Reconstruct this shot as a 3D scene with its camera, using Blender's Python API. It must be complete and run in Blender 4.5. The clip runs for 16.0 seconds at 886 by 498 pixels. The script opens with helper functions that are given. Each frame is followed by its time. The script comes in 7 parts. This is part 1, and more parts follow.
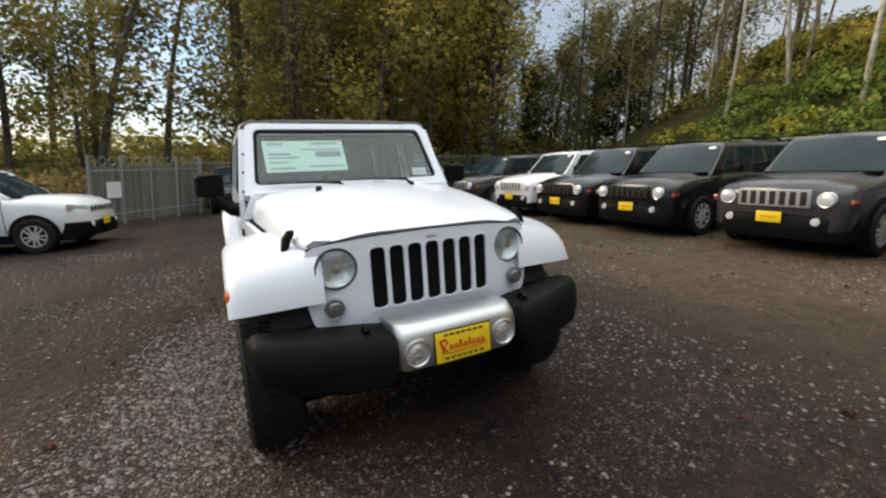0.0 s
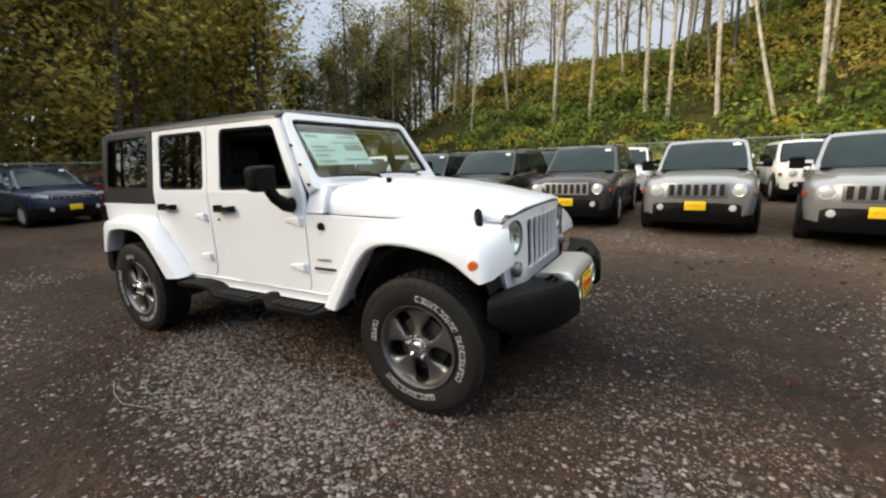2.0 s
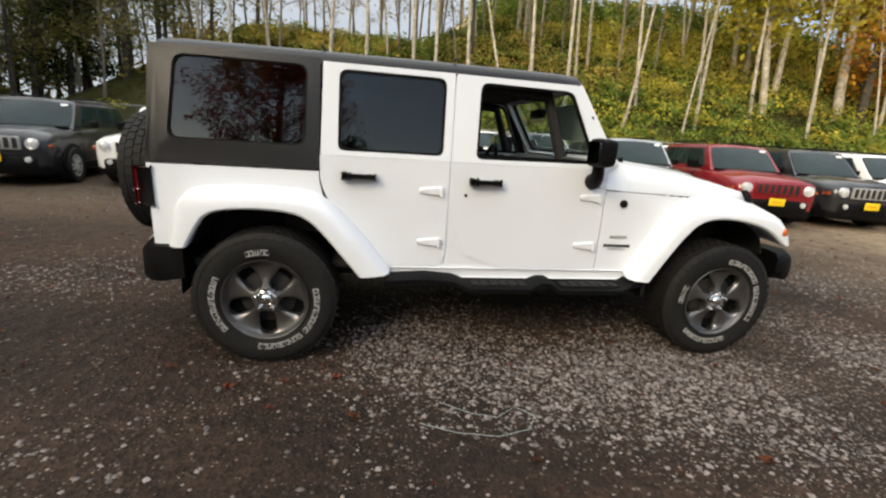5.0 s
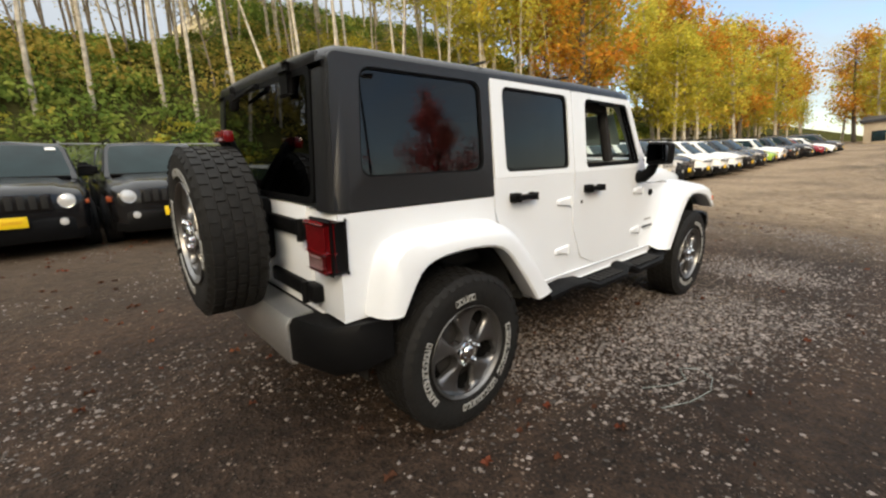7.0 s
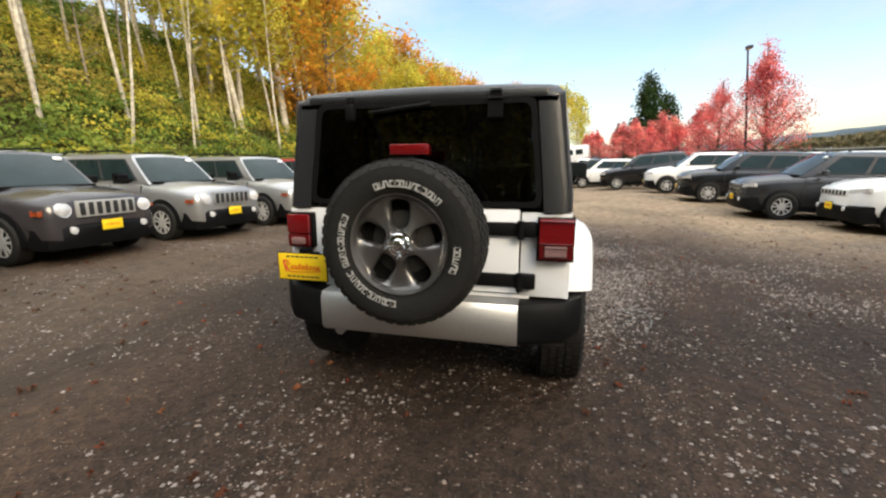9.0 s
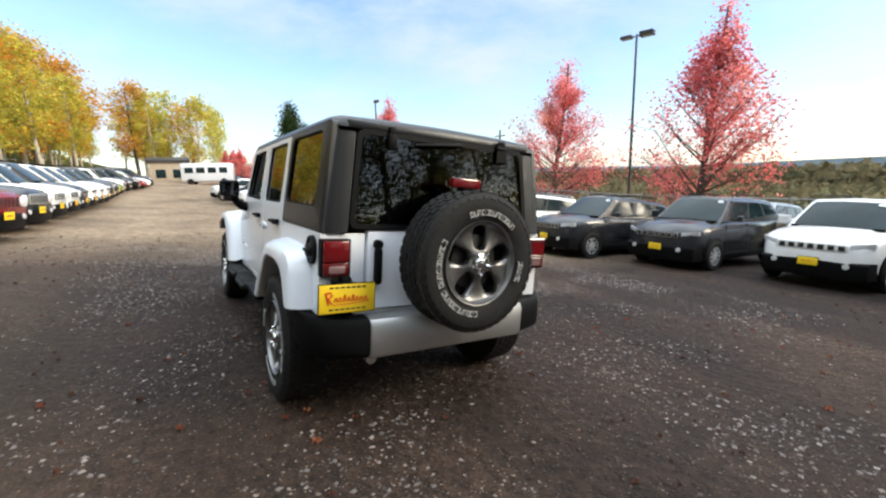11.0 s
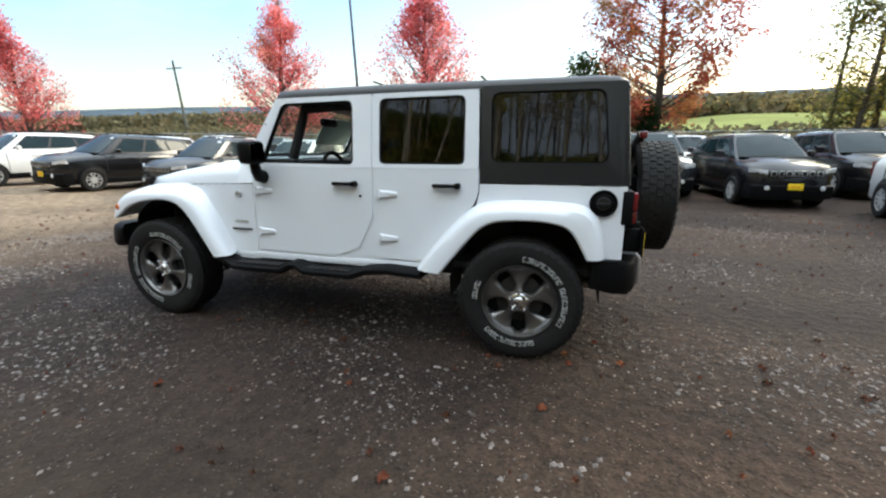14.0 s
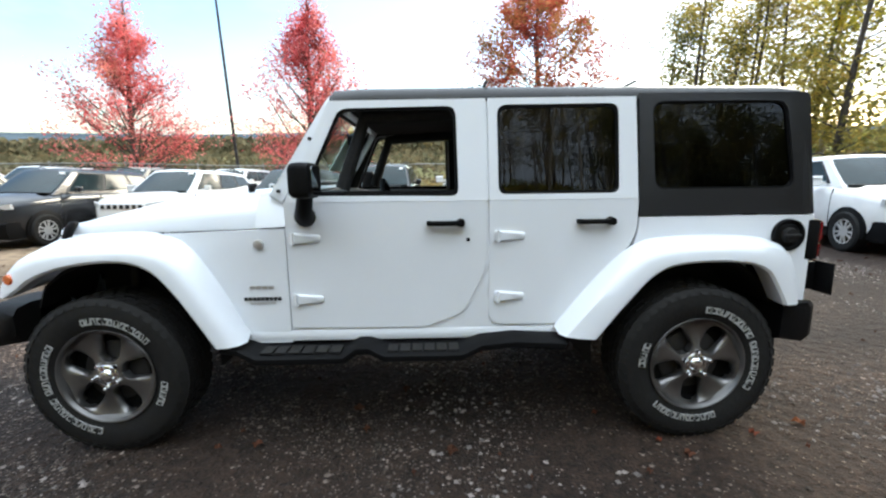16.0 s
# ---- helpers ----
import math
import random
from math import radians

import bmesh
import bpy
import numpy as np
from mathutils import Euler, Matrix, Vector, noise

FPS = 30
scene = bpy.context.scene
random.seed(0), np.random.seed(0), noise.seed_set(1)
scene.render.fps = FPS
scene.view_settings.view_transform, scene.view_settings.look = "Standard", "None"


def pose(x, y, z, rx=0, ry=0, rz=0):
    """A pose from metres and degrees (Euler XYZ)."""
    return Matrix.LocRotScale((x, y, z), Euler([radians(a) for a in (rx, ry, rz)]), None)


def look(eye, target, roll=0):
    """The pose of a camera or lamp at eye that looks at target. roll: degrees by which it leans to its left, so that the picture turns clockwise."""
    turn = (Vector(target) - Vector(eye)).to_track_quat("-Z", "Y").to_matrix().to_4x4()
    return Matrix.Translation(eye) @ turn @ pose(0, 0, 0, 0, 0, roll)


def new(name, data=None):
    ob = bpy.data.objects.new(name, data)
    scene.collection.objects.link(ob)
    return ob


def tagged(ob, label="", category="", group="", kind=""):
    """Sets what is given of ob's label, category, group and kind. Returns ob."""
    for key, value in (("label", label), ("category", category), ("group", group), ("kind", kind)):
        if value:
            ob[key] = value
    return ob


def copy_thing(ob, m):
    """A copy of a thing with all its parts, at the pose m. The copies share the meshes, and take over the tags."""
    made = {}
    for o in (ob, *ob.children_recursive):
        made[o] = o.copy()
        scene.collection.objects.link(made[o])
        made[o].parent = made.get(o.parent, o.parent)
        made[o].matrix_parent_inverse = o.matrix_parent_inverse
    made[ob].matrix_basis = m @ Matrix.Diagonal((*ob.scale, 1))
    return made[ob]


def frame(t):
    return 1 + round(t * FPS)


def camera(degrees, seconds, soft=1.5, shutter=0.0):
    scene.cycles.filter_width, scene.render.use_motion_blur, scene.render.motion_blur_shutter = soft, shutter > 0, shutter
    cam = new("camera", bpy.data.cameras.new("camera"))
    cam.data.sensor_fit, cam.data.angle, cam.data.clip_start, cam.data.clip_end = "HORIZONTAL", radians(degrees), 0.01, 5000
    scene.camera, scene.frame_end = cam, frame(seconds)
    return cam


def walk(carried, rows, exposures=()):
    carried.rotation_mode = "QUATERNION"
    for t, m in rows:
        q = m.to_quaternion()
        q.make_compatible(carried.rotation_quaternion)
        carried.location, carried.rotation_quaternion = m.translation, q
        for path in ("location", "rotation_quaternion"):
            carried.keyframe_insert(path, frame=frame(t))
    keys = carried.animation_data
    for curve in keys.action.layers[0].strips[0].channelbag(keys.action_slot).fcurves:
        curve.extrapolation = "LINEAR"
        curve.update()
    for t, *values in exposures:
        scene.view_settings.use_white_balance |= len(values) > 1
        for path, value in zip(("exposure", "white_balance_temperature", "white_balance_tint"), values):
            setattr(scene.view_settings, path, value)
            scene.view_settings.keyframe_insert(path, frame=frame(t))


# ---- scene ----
cam = camera(93.2, 16.0, soft=2.3)
# The lot falls sideways by five and a half degrees: the path is written in the frame of the parked off-roader.
TILT = Matrix.Rotation(radians(5.5), 4, "X")
PATH = [
    (0, (3.766, -0.887, 1.414), (2.021, 0.007, 1.024), -2.4),
    (0.5, (3.538, -1.379, 1.448), (1.881, -0.325, 1.071), -4.0),
    (1, (3.365, -1.871, 1.427), (1.957, -0.531, 0.959), -4.5),
    (1.5, (3.042, -2.298, 1.41), (1.853, -0.761, 0.936), -2.2),
    (2, (2.685, -2.705, 1.403), (1.718, -1.002, 0.998), -2.2),
    (2.5, (2.161, -3.035, 1.395), (1.315, -1.278, 0.95), -2.1),
    (3, (1.563, -3.275, 1.384), (0.947, -1.418, 0.968), -1.1),
    (3.5, (0.976, -3.416, 1.383), (0.6, -1.499, 0.956), 0.2),
    (4, (0.327, -3.417, 1.39), (0.041, -1.492, 0.926), 0.4),
    (4.5, (-0.283, -3.385, 1.38), (-0.29, -1.452, 0.867), 2.8),
    (7, (-2.824, -2.268, 1.375), (-1.541, -0.801, 0.926), -0.9),
    (7.5, (-3.247, -1.915, 1.389), (-1.778, -0.62, 0.984), 0.9),
    (8, (-3.649, -1.592, 1.389), (-1.942, -0.615, 1.031), 2.2),
    (8.5, (-3.967, -1.132, 1.377), (-2.157, -0.383, 0.975), 1.2),
    (9, (-4.27, -0.676, 1.38), (-2.366, -0.2, 0.995), -0.1),
    (9.5, (-4.426, -0.177, 1.346), (-2.471, -0.012, 0.956), 0.2),
    (10, (-4.486, 0.341, 1.35), (-2.536, 0.032, 1.035), 1.4),
    (12.5, (-3.256, 2.869, 1.336), (-2.204, 1.2, 1.009), 3.8),
    (13, (-2.769, 3.145, 1.313), (-1.892, 1.391, 0.924), 2.2),
    (13.5, (-2.241, 3.37, 1.331), (-1.543, 1.531, 0.967), 1.4),
    (14, (-1.718, 3.499, 1.363), (-1.175, 1.63, 0.902), -0.1),
    (14.5, (-1.186, 3.5, 1.383), (-0.828, 1.583, 0.942), 1.6),
    (15, (-0.751, 3.483, 1.373), (-0.56, 1.56, 0.858), 1.0),
    (15.5, (-0.418, 3.224, 1.354), (-0.359, 1.27, 0.931), 1.6),
    (16, (-0.153, 2.876, 1.342), (-0.193, 0.904, 1.016), -0.7),
]
EXPOSURES = [(0.0, 1.05, 6800, 10), (3.0, 1.2, 6850, 10), (4.5, 1.12, 6850, 10), (7.0, 1.18, 7050, 10), (9.0, 1.54, 6850, 10), (10.0, 1.61, 6400, 10), (12.5, 1.52, 6200, 6), (16.0, 1.85, 6050, 6)]
walk(cam, [(t, TILT @ look(eye, target, roll)) for t, eye, target, roll in PATH], EXPOSURES)

# ---- world and light ----
SUN_FROM = Vector((-0.60, -0.69, 0.42)).normalized()
world = bpy.data.worlds.new("sky")
scene.world = world
world.use_nodes = True
wn = world.node_tree.nodes
wl = world.node_tree.links
wn.clear()
sky = wn.new("ShaderNodeTexSky")
sky.sky_type = "NISHITA"
sky.sun_disc = False
sky.sun_elevation = math.asin(SUN_FROM.z)
sky.sun_rotation = math.atan2(SUN_FROM.x, SUN_FROM.y)
sky.dust_density = 0.6
sky.ozone_density = 2.0
# broken cloud: thin and pale towards the horizon, thickening overhead, as under a high overcast, to a bright unseen
# layer added for fill light
geo = wn.new("ShaderNodeTexCoord")
mapn = wn.new("ShaderNodeMapping")
mapn.inputs["Scale"].default_value = (1.0, 1.0, 2.6)
cn = wn.new("ShaderNodeTexNoise")
cn.inputs["Scale"].default_value = 2.3
cn.inputs["Detail"].default_value = 7.0
cn.inputs["Roughness"].default_value = 0.62
ramp = wn.new("ShaderNodeValToRGB")
ramp.color_ramp.elements[0].position = 0.43
ramp.color_ramp.elements[0].color = (0.05, 0.05, 0.05, 1)
ramp.color_ramp.elements[1].position = 0.70
ramp.color_ramp.elements[1].color = (0.80, 0.80, 0.80, 1)
sepw = wn.new("ShaderNodeSeparateXYZ")
# a bank of white cloud stands over the wooded hill
bank = wn.new("ShaderNodeMapRange")
bank.interpolation_type = "SMOOTHSTEP"
bank.inputs["From Min"].default_value = 0.30
bank.inputs["From Max"].default_value = 0.85
bank.inputs["To Max"].default_value = 0.80
over = wn.new("ShaderNodeMath")
over.operation = "MAXIMUM"
# overhead layer, above anything in view, brightened to fill the shaded sides
high = wn.new("ShaderNodeMapRange")
high.interpolation_type = "SMOOTHSTEP"
high.inputs["From Min"].default_value = 0.28
high.inputs["From Max"].default_value = 0.85
cover = wn.new("ShaderNodeMath")
cover.operation = "MAXIMUM"
bright = wn.new("ShaderNodeMapRange")
bright.inputs["To Min"].default_value = 1.0
bright.inputs["To Max"].default_value = 3.3
lit = wn.new("ShaderNodeVectorMath")
lit.operation = "SCALE"
lit.inputs[0].default_value = (3.0, 3.2, 3.4)
mixs = wn.new("ShaderNodeMixRGB")
bgn = wn.new("ShaderNodeBackground")
bgn.inputs["Strength"].default_value = 0.1
outw = wn.new("ShaderNodeOutputWorld")
wl.new(geo.outputs["Generated"], mapn.inputs["Vector"])
wl.new(geo.outputs["Generated"], sepw.inputs["Vector"])
wl.new(sepw.outputs["Z"], high.inputs["Value"])
wl.new(mapn.outputs["Vector"], cn.inputs["Vector"])
wl.new(cn.outputs["Fac"], ramp.inputs["Fac"])
wl.new(sepw.outputs["Y"], bank.inputs["Value"])
wl.new(ramp.outputs["Color"], over.inputs[0])
wl.new(bank.outputs["Result"], over.inputs[1])
wl.new(over.outputs[0], cover.inputs[0])
wl.new(high.outputs["Result"], cover.inputs[1])
wl.new(high.outputs["Result"], bright.inputs["Value"])
wl.new(bright.outputs["Result"], lit.inputs["Scale"])
wl.new(cover.outputs[0], mixs.inputs["Fac"])
wl.new(sky.outputs["Color"], mixs.inputs["Color1"])
wl.new(lit.outputs["Vector"], mixs.inputs["Color2"])
wl.new(mixs.outputs["Color"], bgn.inputs["Color"])
wl.new(bgn.outputs["Background"], outw.inputs["Surface"])
sun_data = bpy.data.lights.new("sun", "SUN")
sun_data.energy = 1.5
sun_data.angle = radians(26.0)
sun_data.color = (1.0, 0.86, 0.64)
sun = new("sun", sun_data)
sun.matrix_world = look(SUN_FROM * 60, (0, 0, 0))


# ---- materials ----
def material(name, color, rough=0.5, metal=0.0, grain=0.0, scale=20.0, bump=0.0, coat=0.0, vary=0.0, spec=0.5, large=0.0, lscale=1.5, object_color=False, island=False):
    """A principled surface with fine grain, broad stains and relief, in object metres."""
    m = bpy.data.materials.new(name)
    m.use_nodes = True
    n, l = m.node_tree.nodes, m.node_tree.links
    p = n["Principled BSDF"]
    p.inputs["Roughness"].default_value = rough
    p.inputs["Metallic"].default_value = metal
    p.inputs["Coat Weight"].default_value = coat
    p.inputs["Coat Roughness"].default_value = 0.06
    p.inputs["Specular IOR Level"].default_value = spec
    p.inputs["Base Color"].default_value = (*color, 1)
    tc = n.new("ShaderNodeTexCoord")
    last = None
    if object_color:
        oi = n.new("ShaderNodeObjectInfo")
        last = oi.outputs["Color"]
    if grain or large or vary or island:
        value = None

        def add(sock):
            nonlocal value
            if value is None:
                value = sock
            else:
                ma = n.new("ShaderNodeMath")
                ma.operation = "MULTIPLY"
                l.new(value, ma.inputs[0])
                l.new(sock, ma.inputs[1])
                value = ma.outputs[0]

        def swing(sock, amount):
            mr = n.new("ShaderNodeMapRange")
            mr.inputs["From Min"].default_value = 0.25
            mr.inputs["From Max"].default_value = 0.75
            mr.inputs["To Min"].default_value = 1 - amount
            mr.inputs["To Max"].default_value = 1 + amount
            l.new(sock, mr.inputs["Value"])
            add(mr.outputs["Result"])
        if grain:
            nz = n.new("ShaderNodeTexNoise")
            nz.inputs["Scale"].default_value = scale
            nz.inputs["Detail"].default_value = 5
            l.new(tc.outputs["Object"], nz.inputs["Vector"])
            swing(nz.outputs["Fac"], grain)
        if large:
            nz2 = n.new("ShaderNodeTexNoise")
            nz2.inputs["Scale"].default_value = lscale
            nz2.inputs["Detail"].default_value = 3
            l.new(tc.outputs["Object"], nz2.inputs["Vector"])
            swing(nz2.outputs["Fac"], large)
        if island:
            ge = n.new("ShaderNodeNewGeometry")
            mr = n.new("ShaderNodeMapRange")
            mr.inputs["To Min"].default_value = 1 - vary
            mr.inputs["To Max"].default_value = 1 + vary
            l.new(ge.outputs["Random Per Island"], mr.inputs["Value"])
            add(mr.outputs["Result"])
        elif vary:
            oi2 = n.new("ShaderNodeObjectInfo")
            mr = n.new("ShaderNodeMapRange")
            mr.inputs["To Min"].default_value = 1 - vary
            mr.inputs["To Max"].default_value = 1 + vary
            l.new(oi2.outputs["Random"], mr.inputs["Value"])
            add(mr.outputs["Result"])
        mx = n.new("ShaderNodeVectorMath")
        mx.operation = "SCALE"
        if last is None:
            mx.inputs[0].default_value = color
        else:
            l.new(last, mx.inputs[0])
        l.new(value, mx.inputs["Scale"])
        last = mx.outputs["Vector"]
    if last is not None:
        l.new(last, p.inputs["Base Color"])
    if bump:
        nb = n.new("ShaderNodeTexNoise")
        nb.inputs["Scale"].default_value = scale * 2
        nb.inputs["Detail"].default_value = 4
        l.new(tc.outputs["Object"], nb.inputs["Vector"])
        bu = n.new("ShaderNodeBump")
        bu.inputs["Strength"].default_value = bump
        bu.inputs["Distance"].default_value = 0.01
        l.new(nb.outputs["Fac"], bu.inputs["Height"])
        l.new(bu.outputs["Normal"], p.inputs["Normal"])
    return m


def glass(name, tint, gloss=0.05):
    """A thin pane: clear or tinted, mirror-like at a slant."""
    m = bpy.data.materials.new(name)
    m.use_nodes = True
    n, l = m.node_tree.nodes, m.node_tree.links
    n.clear()
    o = n.new("ShaderNodeOutputMaterial")
    tr = n.new("ShaderNodeBsdfTransparent")
    tr.inputs["Color"].default_value = (*tint, 1)
    gl = n.new("ShaderNodeBsdfGlossy")
    gl.inputs["Roughness"].default_value = 0.02
    lw = n.new("ShaderNodeLayerWeight")
    lw.inputs["Blend"].default_value = 0.5
    pw = n.new("ShaderNodeMath")
    pw.operation = "POWER"
    pw.inputs[1].default_value = 4.0
    l.new(lw.outputs["Facing"], pw.inputs[0])
    fr = n.new("ShaderNodeMath")
    fr.operation = "MULTIPLY_ADD"
    fr.inputs[1].default_value = 0.8
    fr.inputs[2].default_value = gloss
    l.new(pw.outputs[0], fr.inputs[0])
    mx = n.new("ShaderNodeMixShader")
    l.new(fr.outputs[0], mx.inputs["Fac"])
    l.new(tr.outputs["BSDF"], mx.inputs[1])
    l.new(gl.outputs["BSDF"], mx.inputs[2])
    l.new(mx.outputs["Shader"], o.inputs["Surface"])
    return m


def leafy(name, colors, glow=0.35):
    """Leaves in several hues, each leaf its own, letting some light through."""
    m = bpy.data.materials.new(name)
    m.use_nodes = True
    n, l = m.node_tree.nodes, m.node_tree.links
    n.clear()
    o = n.new("ShaderNodeOutputMaterial")
    ge = n.new("ShaderNodeNewGeometry")
    rp = n.new("ShaderNodeValToRGB")
    els = rp.color_ramp.elements
    for i, c in enumerate(colors):
        e = els[i] if i < 2 else els.new(0.5)
        e.position = i / (len(colors) - 1) if i < 2 else 0.5
        e.color = (*c, 1)
    hue = n.new("ShaderNodeTexNoise")
    hue.inputs["Scale"].default_value = 0.42
    hue.inputs["Detail"].default_value = 3.0
    l.new(ge.outputs["Position"], hue.inputs["Vector"])
    hm = n.new("ShaderNodeMapRange")
    hm.inputs["From Min"].default_value = 0.32
    hm.inputs["From Max"].default_value = 0.68
    hm.inputs["To Max"].default_value = 0.58
    l.new(hue.outputs["Fac"], hm.inputs["Value"])
    own = n.new("ShaderNodeMath")
    own.operation = "MULTIPLY_ADD"
    own.inputs[1].default_value = 0.42
    l.new(ge.outputs["Random Per Island"], own.inputs[0])
    l.new(hm.outputs["Result"], own.inputs[2])
    l.new(own.outputs[0], rp.inputs["Fac"])
    nz = n.new("ShaderNodeTexNoise")
    nz.inputs["Scale"].default_value = 0.9
    l.new(ge.outputs["Position"], nz.inputs["Vector"])
    mr = n.new("ShaderNodeMapRange")
    mr.inputs["From Min"].default_value = 0.3
    mr.inputs["From Max"].default_value = 0.7
    mr.inputs["To Min"].default_value = 0.55
    mr.inputs["To Max"].default_value = 1.35
    l.new(nz.outputs["Fac"], mr.inputs["Value"])
    sc = n.new("ShaderNodeVectorMath")
    sc.operation = "SCALE"
    l.new(rp.outputs["Color"], sc.inputs[0])
    l.new(mr.outputs["Result"], sc.inputs["Scale"])
    d = n.new("ShaderNodeBsdfDiffuse")
    t = n.new("ShaderNodeBsdfTranslucent")
    mx = n.new("ShaderNodeMixShader")
    mx.inputs["Fac"].default_value = glow
    l.new(sc.outputs["Vector"], d.inputs["Color"])
    l.new(sc.outputs["Vector"], t.inputs["Color"])
    l.new(d.outputs["BSDF"], mx.inputs[1])
    l.new(t.outputs["BSDF"], mx.inputs[2])
    l.new(mx.outputs["Shader"], o.inputs["Surface"])
    return m


def ramp_leaves(name, stops, glow=0.35):
    m = leafy(name, [stops[0][1], stops[-1][1]], glow)
    for nd in m.node_tree.nodes:
        if nd.bl_idname == "ShaderNodeValToRGB":
            for pos, col in stops[1:-1]:
                e = nd.color_ramp.elements.new(pos)
                e.color = (*col, 1)
    return m


WHITE = material("white_paint", (0.75, 0.775, 0.815), 0.3, coat=0.4, grain=0.012, scale=4, large=0.02, lscale=1.2)
HARDTOP = material("dark_grey_hardtop", (0.0125, 0.0127, 0.0142), 0.34, grain=0.15, scale=120, bump=0.15, large=0.12, lscale=2)
BLACK = material("black_plastic", (0.0042, 0.0042, 0.0046), 0.52, spec=0.10, grain=0.15, scale=90, bump=0.18, large=0.2, lscale=3)
RUBBER = material("tyre_rubber", (0.0088, 0.0083, 0.0079), 0.72, spec=0.3, grain=0.25, scale=30, bump=0.3, large=0.25, lscale=5)
UNDER = material("underbody_black", (0.008, 0.008, 0.008), 0.8, grain=0.3, scale=8, bump=0.2)
RIM = material("gunmetal_alloy", (0.20, 0.195, 0.192), 0.36, metal=0.92, grain=0.06, scale=30, large=0.08, lscale=6)
DISC = material("dull_disc_steel", (0.03, 0.028, 0.027), 0.6, metal=0.5, grain=0.2, scale=40)
# near-black for the shade inside the rims, and for the grille mesh
RECESS_BLACK = material("recess_black", (0.006, 0.006, 0.006), 0.7, metal=0.0, spec=0.05, grain=0.1, scale=30)
CHROME = material("chrome", (0.72, 0.73, 0.74), 0.1, metal=1.0, grain=0.03, scale=10)
MIRROR = material("tinted_mirror", (0.20, 0.21, 0.22), 0.04, metal=1.0, grain=0.03, scale=5)
STEEL = material("brushed_silver_trim", (0.58, 0.58, 0.575), 0.42, metal=0.9, grain=0.06, scale=60, large=0.06)
LETTER = material("white_tyre_lettering", (0.30, 0.30, 0.29), 0.7, grain=0.2, scale=40)
REDLENS = material("red_lamp_lens", (0.13, 0.003, 0.005), 0.12, coat=0.7, grain=0.15, scale=50)
REDREFL = material("dark_red_lens", (0.09, 0.003, 0.004), 0.15, coat=0.6, grain=0.15, scale=40)
CLEARLENS = material("clear_lamp_lens", (0.72, 0.73, 0.74), 0.22, metal=0.35, grain=0.25, scale=60)
REFLECT = material("faceted_reflector", (0.88, 0.89, 0.90), 0.22, metal=0.85, grain=0.15, scale=22, bump=1.0)
DIM_AMBER = material("dark_amber_lens", (0.30, 0.06, 0.015), 0.25, coat=0.4, grain=0.1, scale=60)
AMBER = material("amber_lens", (0.58, 0.12, 0.02), 0.2, coat=0.5, grain=0.1, scale=60)
YELLOW = material("yellow_plate", (0.80, 0.55, 0.010), 0.5, grain=0.04, scale=20, large=0.05)
REDINK = material("red_ink", (0.55, 0.03, 0.01), 0.5, grain=0.05)
INK = material("black_ink", (0.02, 0.02, 0.022), 0.6, grain=0.05)
GREYINK = material("grey_print", (0.30, 0.36, 0.35), 0.7, grain=0.05)
PAPER = material("pale_green_paper", (0.62, 0.80, 0.74), 0.7, grain=0.02, scale=10)
WHITEPAPER = material("white_paper", (0.75, 0.75, 0.74), 0.7, grain=0.03)
FABRIC = material("dark_cloth", (0.02, 0.02, 0.021), 0.9, grain=0.3, scale=60, bump=0.2)
GREYTRIM = material("grey_dash_plastic", (0.05, 0.05, 0.052), 0.6, grain=0.15, scale=50)
CLEAR = glass("clear_glass", (0.86, 0.91, 0.89), 0.05)
TINTED = glass("privacy_glass", (0.12, 0.125, 0.13), 0.055)
FARGLASS = material("car_glass", (0.012, 0.024, 0.027), 0.05, spec=0.22, grain=0.3, scale=2.5)
CARPAINT = material("car_paint", (0.5, 0.5, 0.5), 0.24, coat=0.45, metal=0.0, spec=0.4, object_color=True, grain=0.03, scale=6, large=0.05)
SILVERPAINT = material("silver_metallic_paint", (0.27, 0.275, 0.28), 0.32, coat=1.0, metal=0.5, grain=0.03, scale=6, large=0.05)
GALV = material("galvanised_steel", (0.33, 0.34, 0.34), 0.5, metal=0.6, grain=0.2, scale=30)
POLE = material("dark_bronze_pole", (0.045, 0.045, 0.05), 0.5, metal=0.4, grain=0.15, scale=10)
WOODGREY = material("weathered_boards", (0.145, 0.145, 0.125), 0.85, grain=0.3, scale=14, bump=0.4, vary=0.3)
BARK_BIRCH = material("birch_bark", (0.40, 0.355, 0.285), 0.8, grain=0.5, scale=5, bump=0.4, large=0.35, lscale=0.9)
BARK_TWIG = material("grey_brown_bark", (0.20, 0.165, 0.13), 0.85, grain=0.4, scale=8, bump=0.4, large=0.3)
BARK_DARK = material("dark_bark", (0.075, 0.062, 0.05), 0.9, grain=0.4, scale=9, bump=0.6, large=0.3)
L_YELLOW = ramp_leaves("yellow_green_leaves", [(0, (0.27, 0.29, 0.05)), (0.35, (0.46, 0.43, 0.07)), (0.7, (0.64, 0.54, 0.09)), (1, (0.64, 0.42, 0.08))], 0.55)
L_AUTUMN = ramp_leaves("olive_gold_leaves", [(0, (0.21, 0.22, 0.07)), (0.4, (0.40, 0.34, 0.09)), (0.75, (0.58, 0.45, 0.115)), (1, (0.62, 0.38, 0.10))], 0.6)
L_PALE = ramp_leaves("pale_sparse_leaves", [(0, (0.22, 0.20, 0.08)), (0.5, (0.42, 0.35, 0.13)), (1, (0.50, 0.34, 0.12))], 0.5)
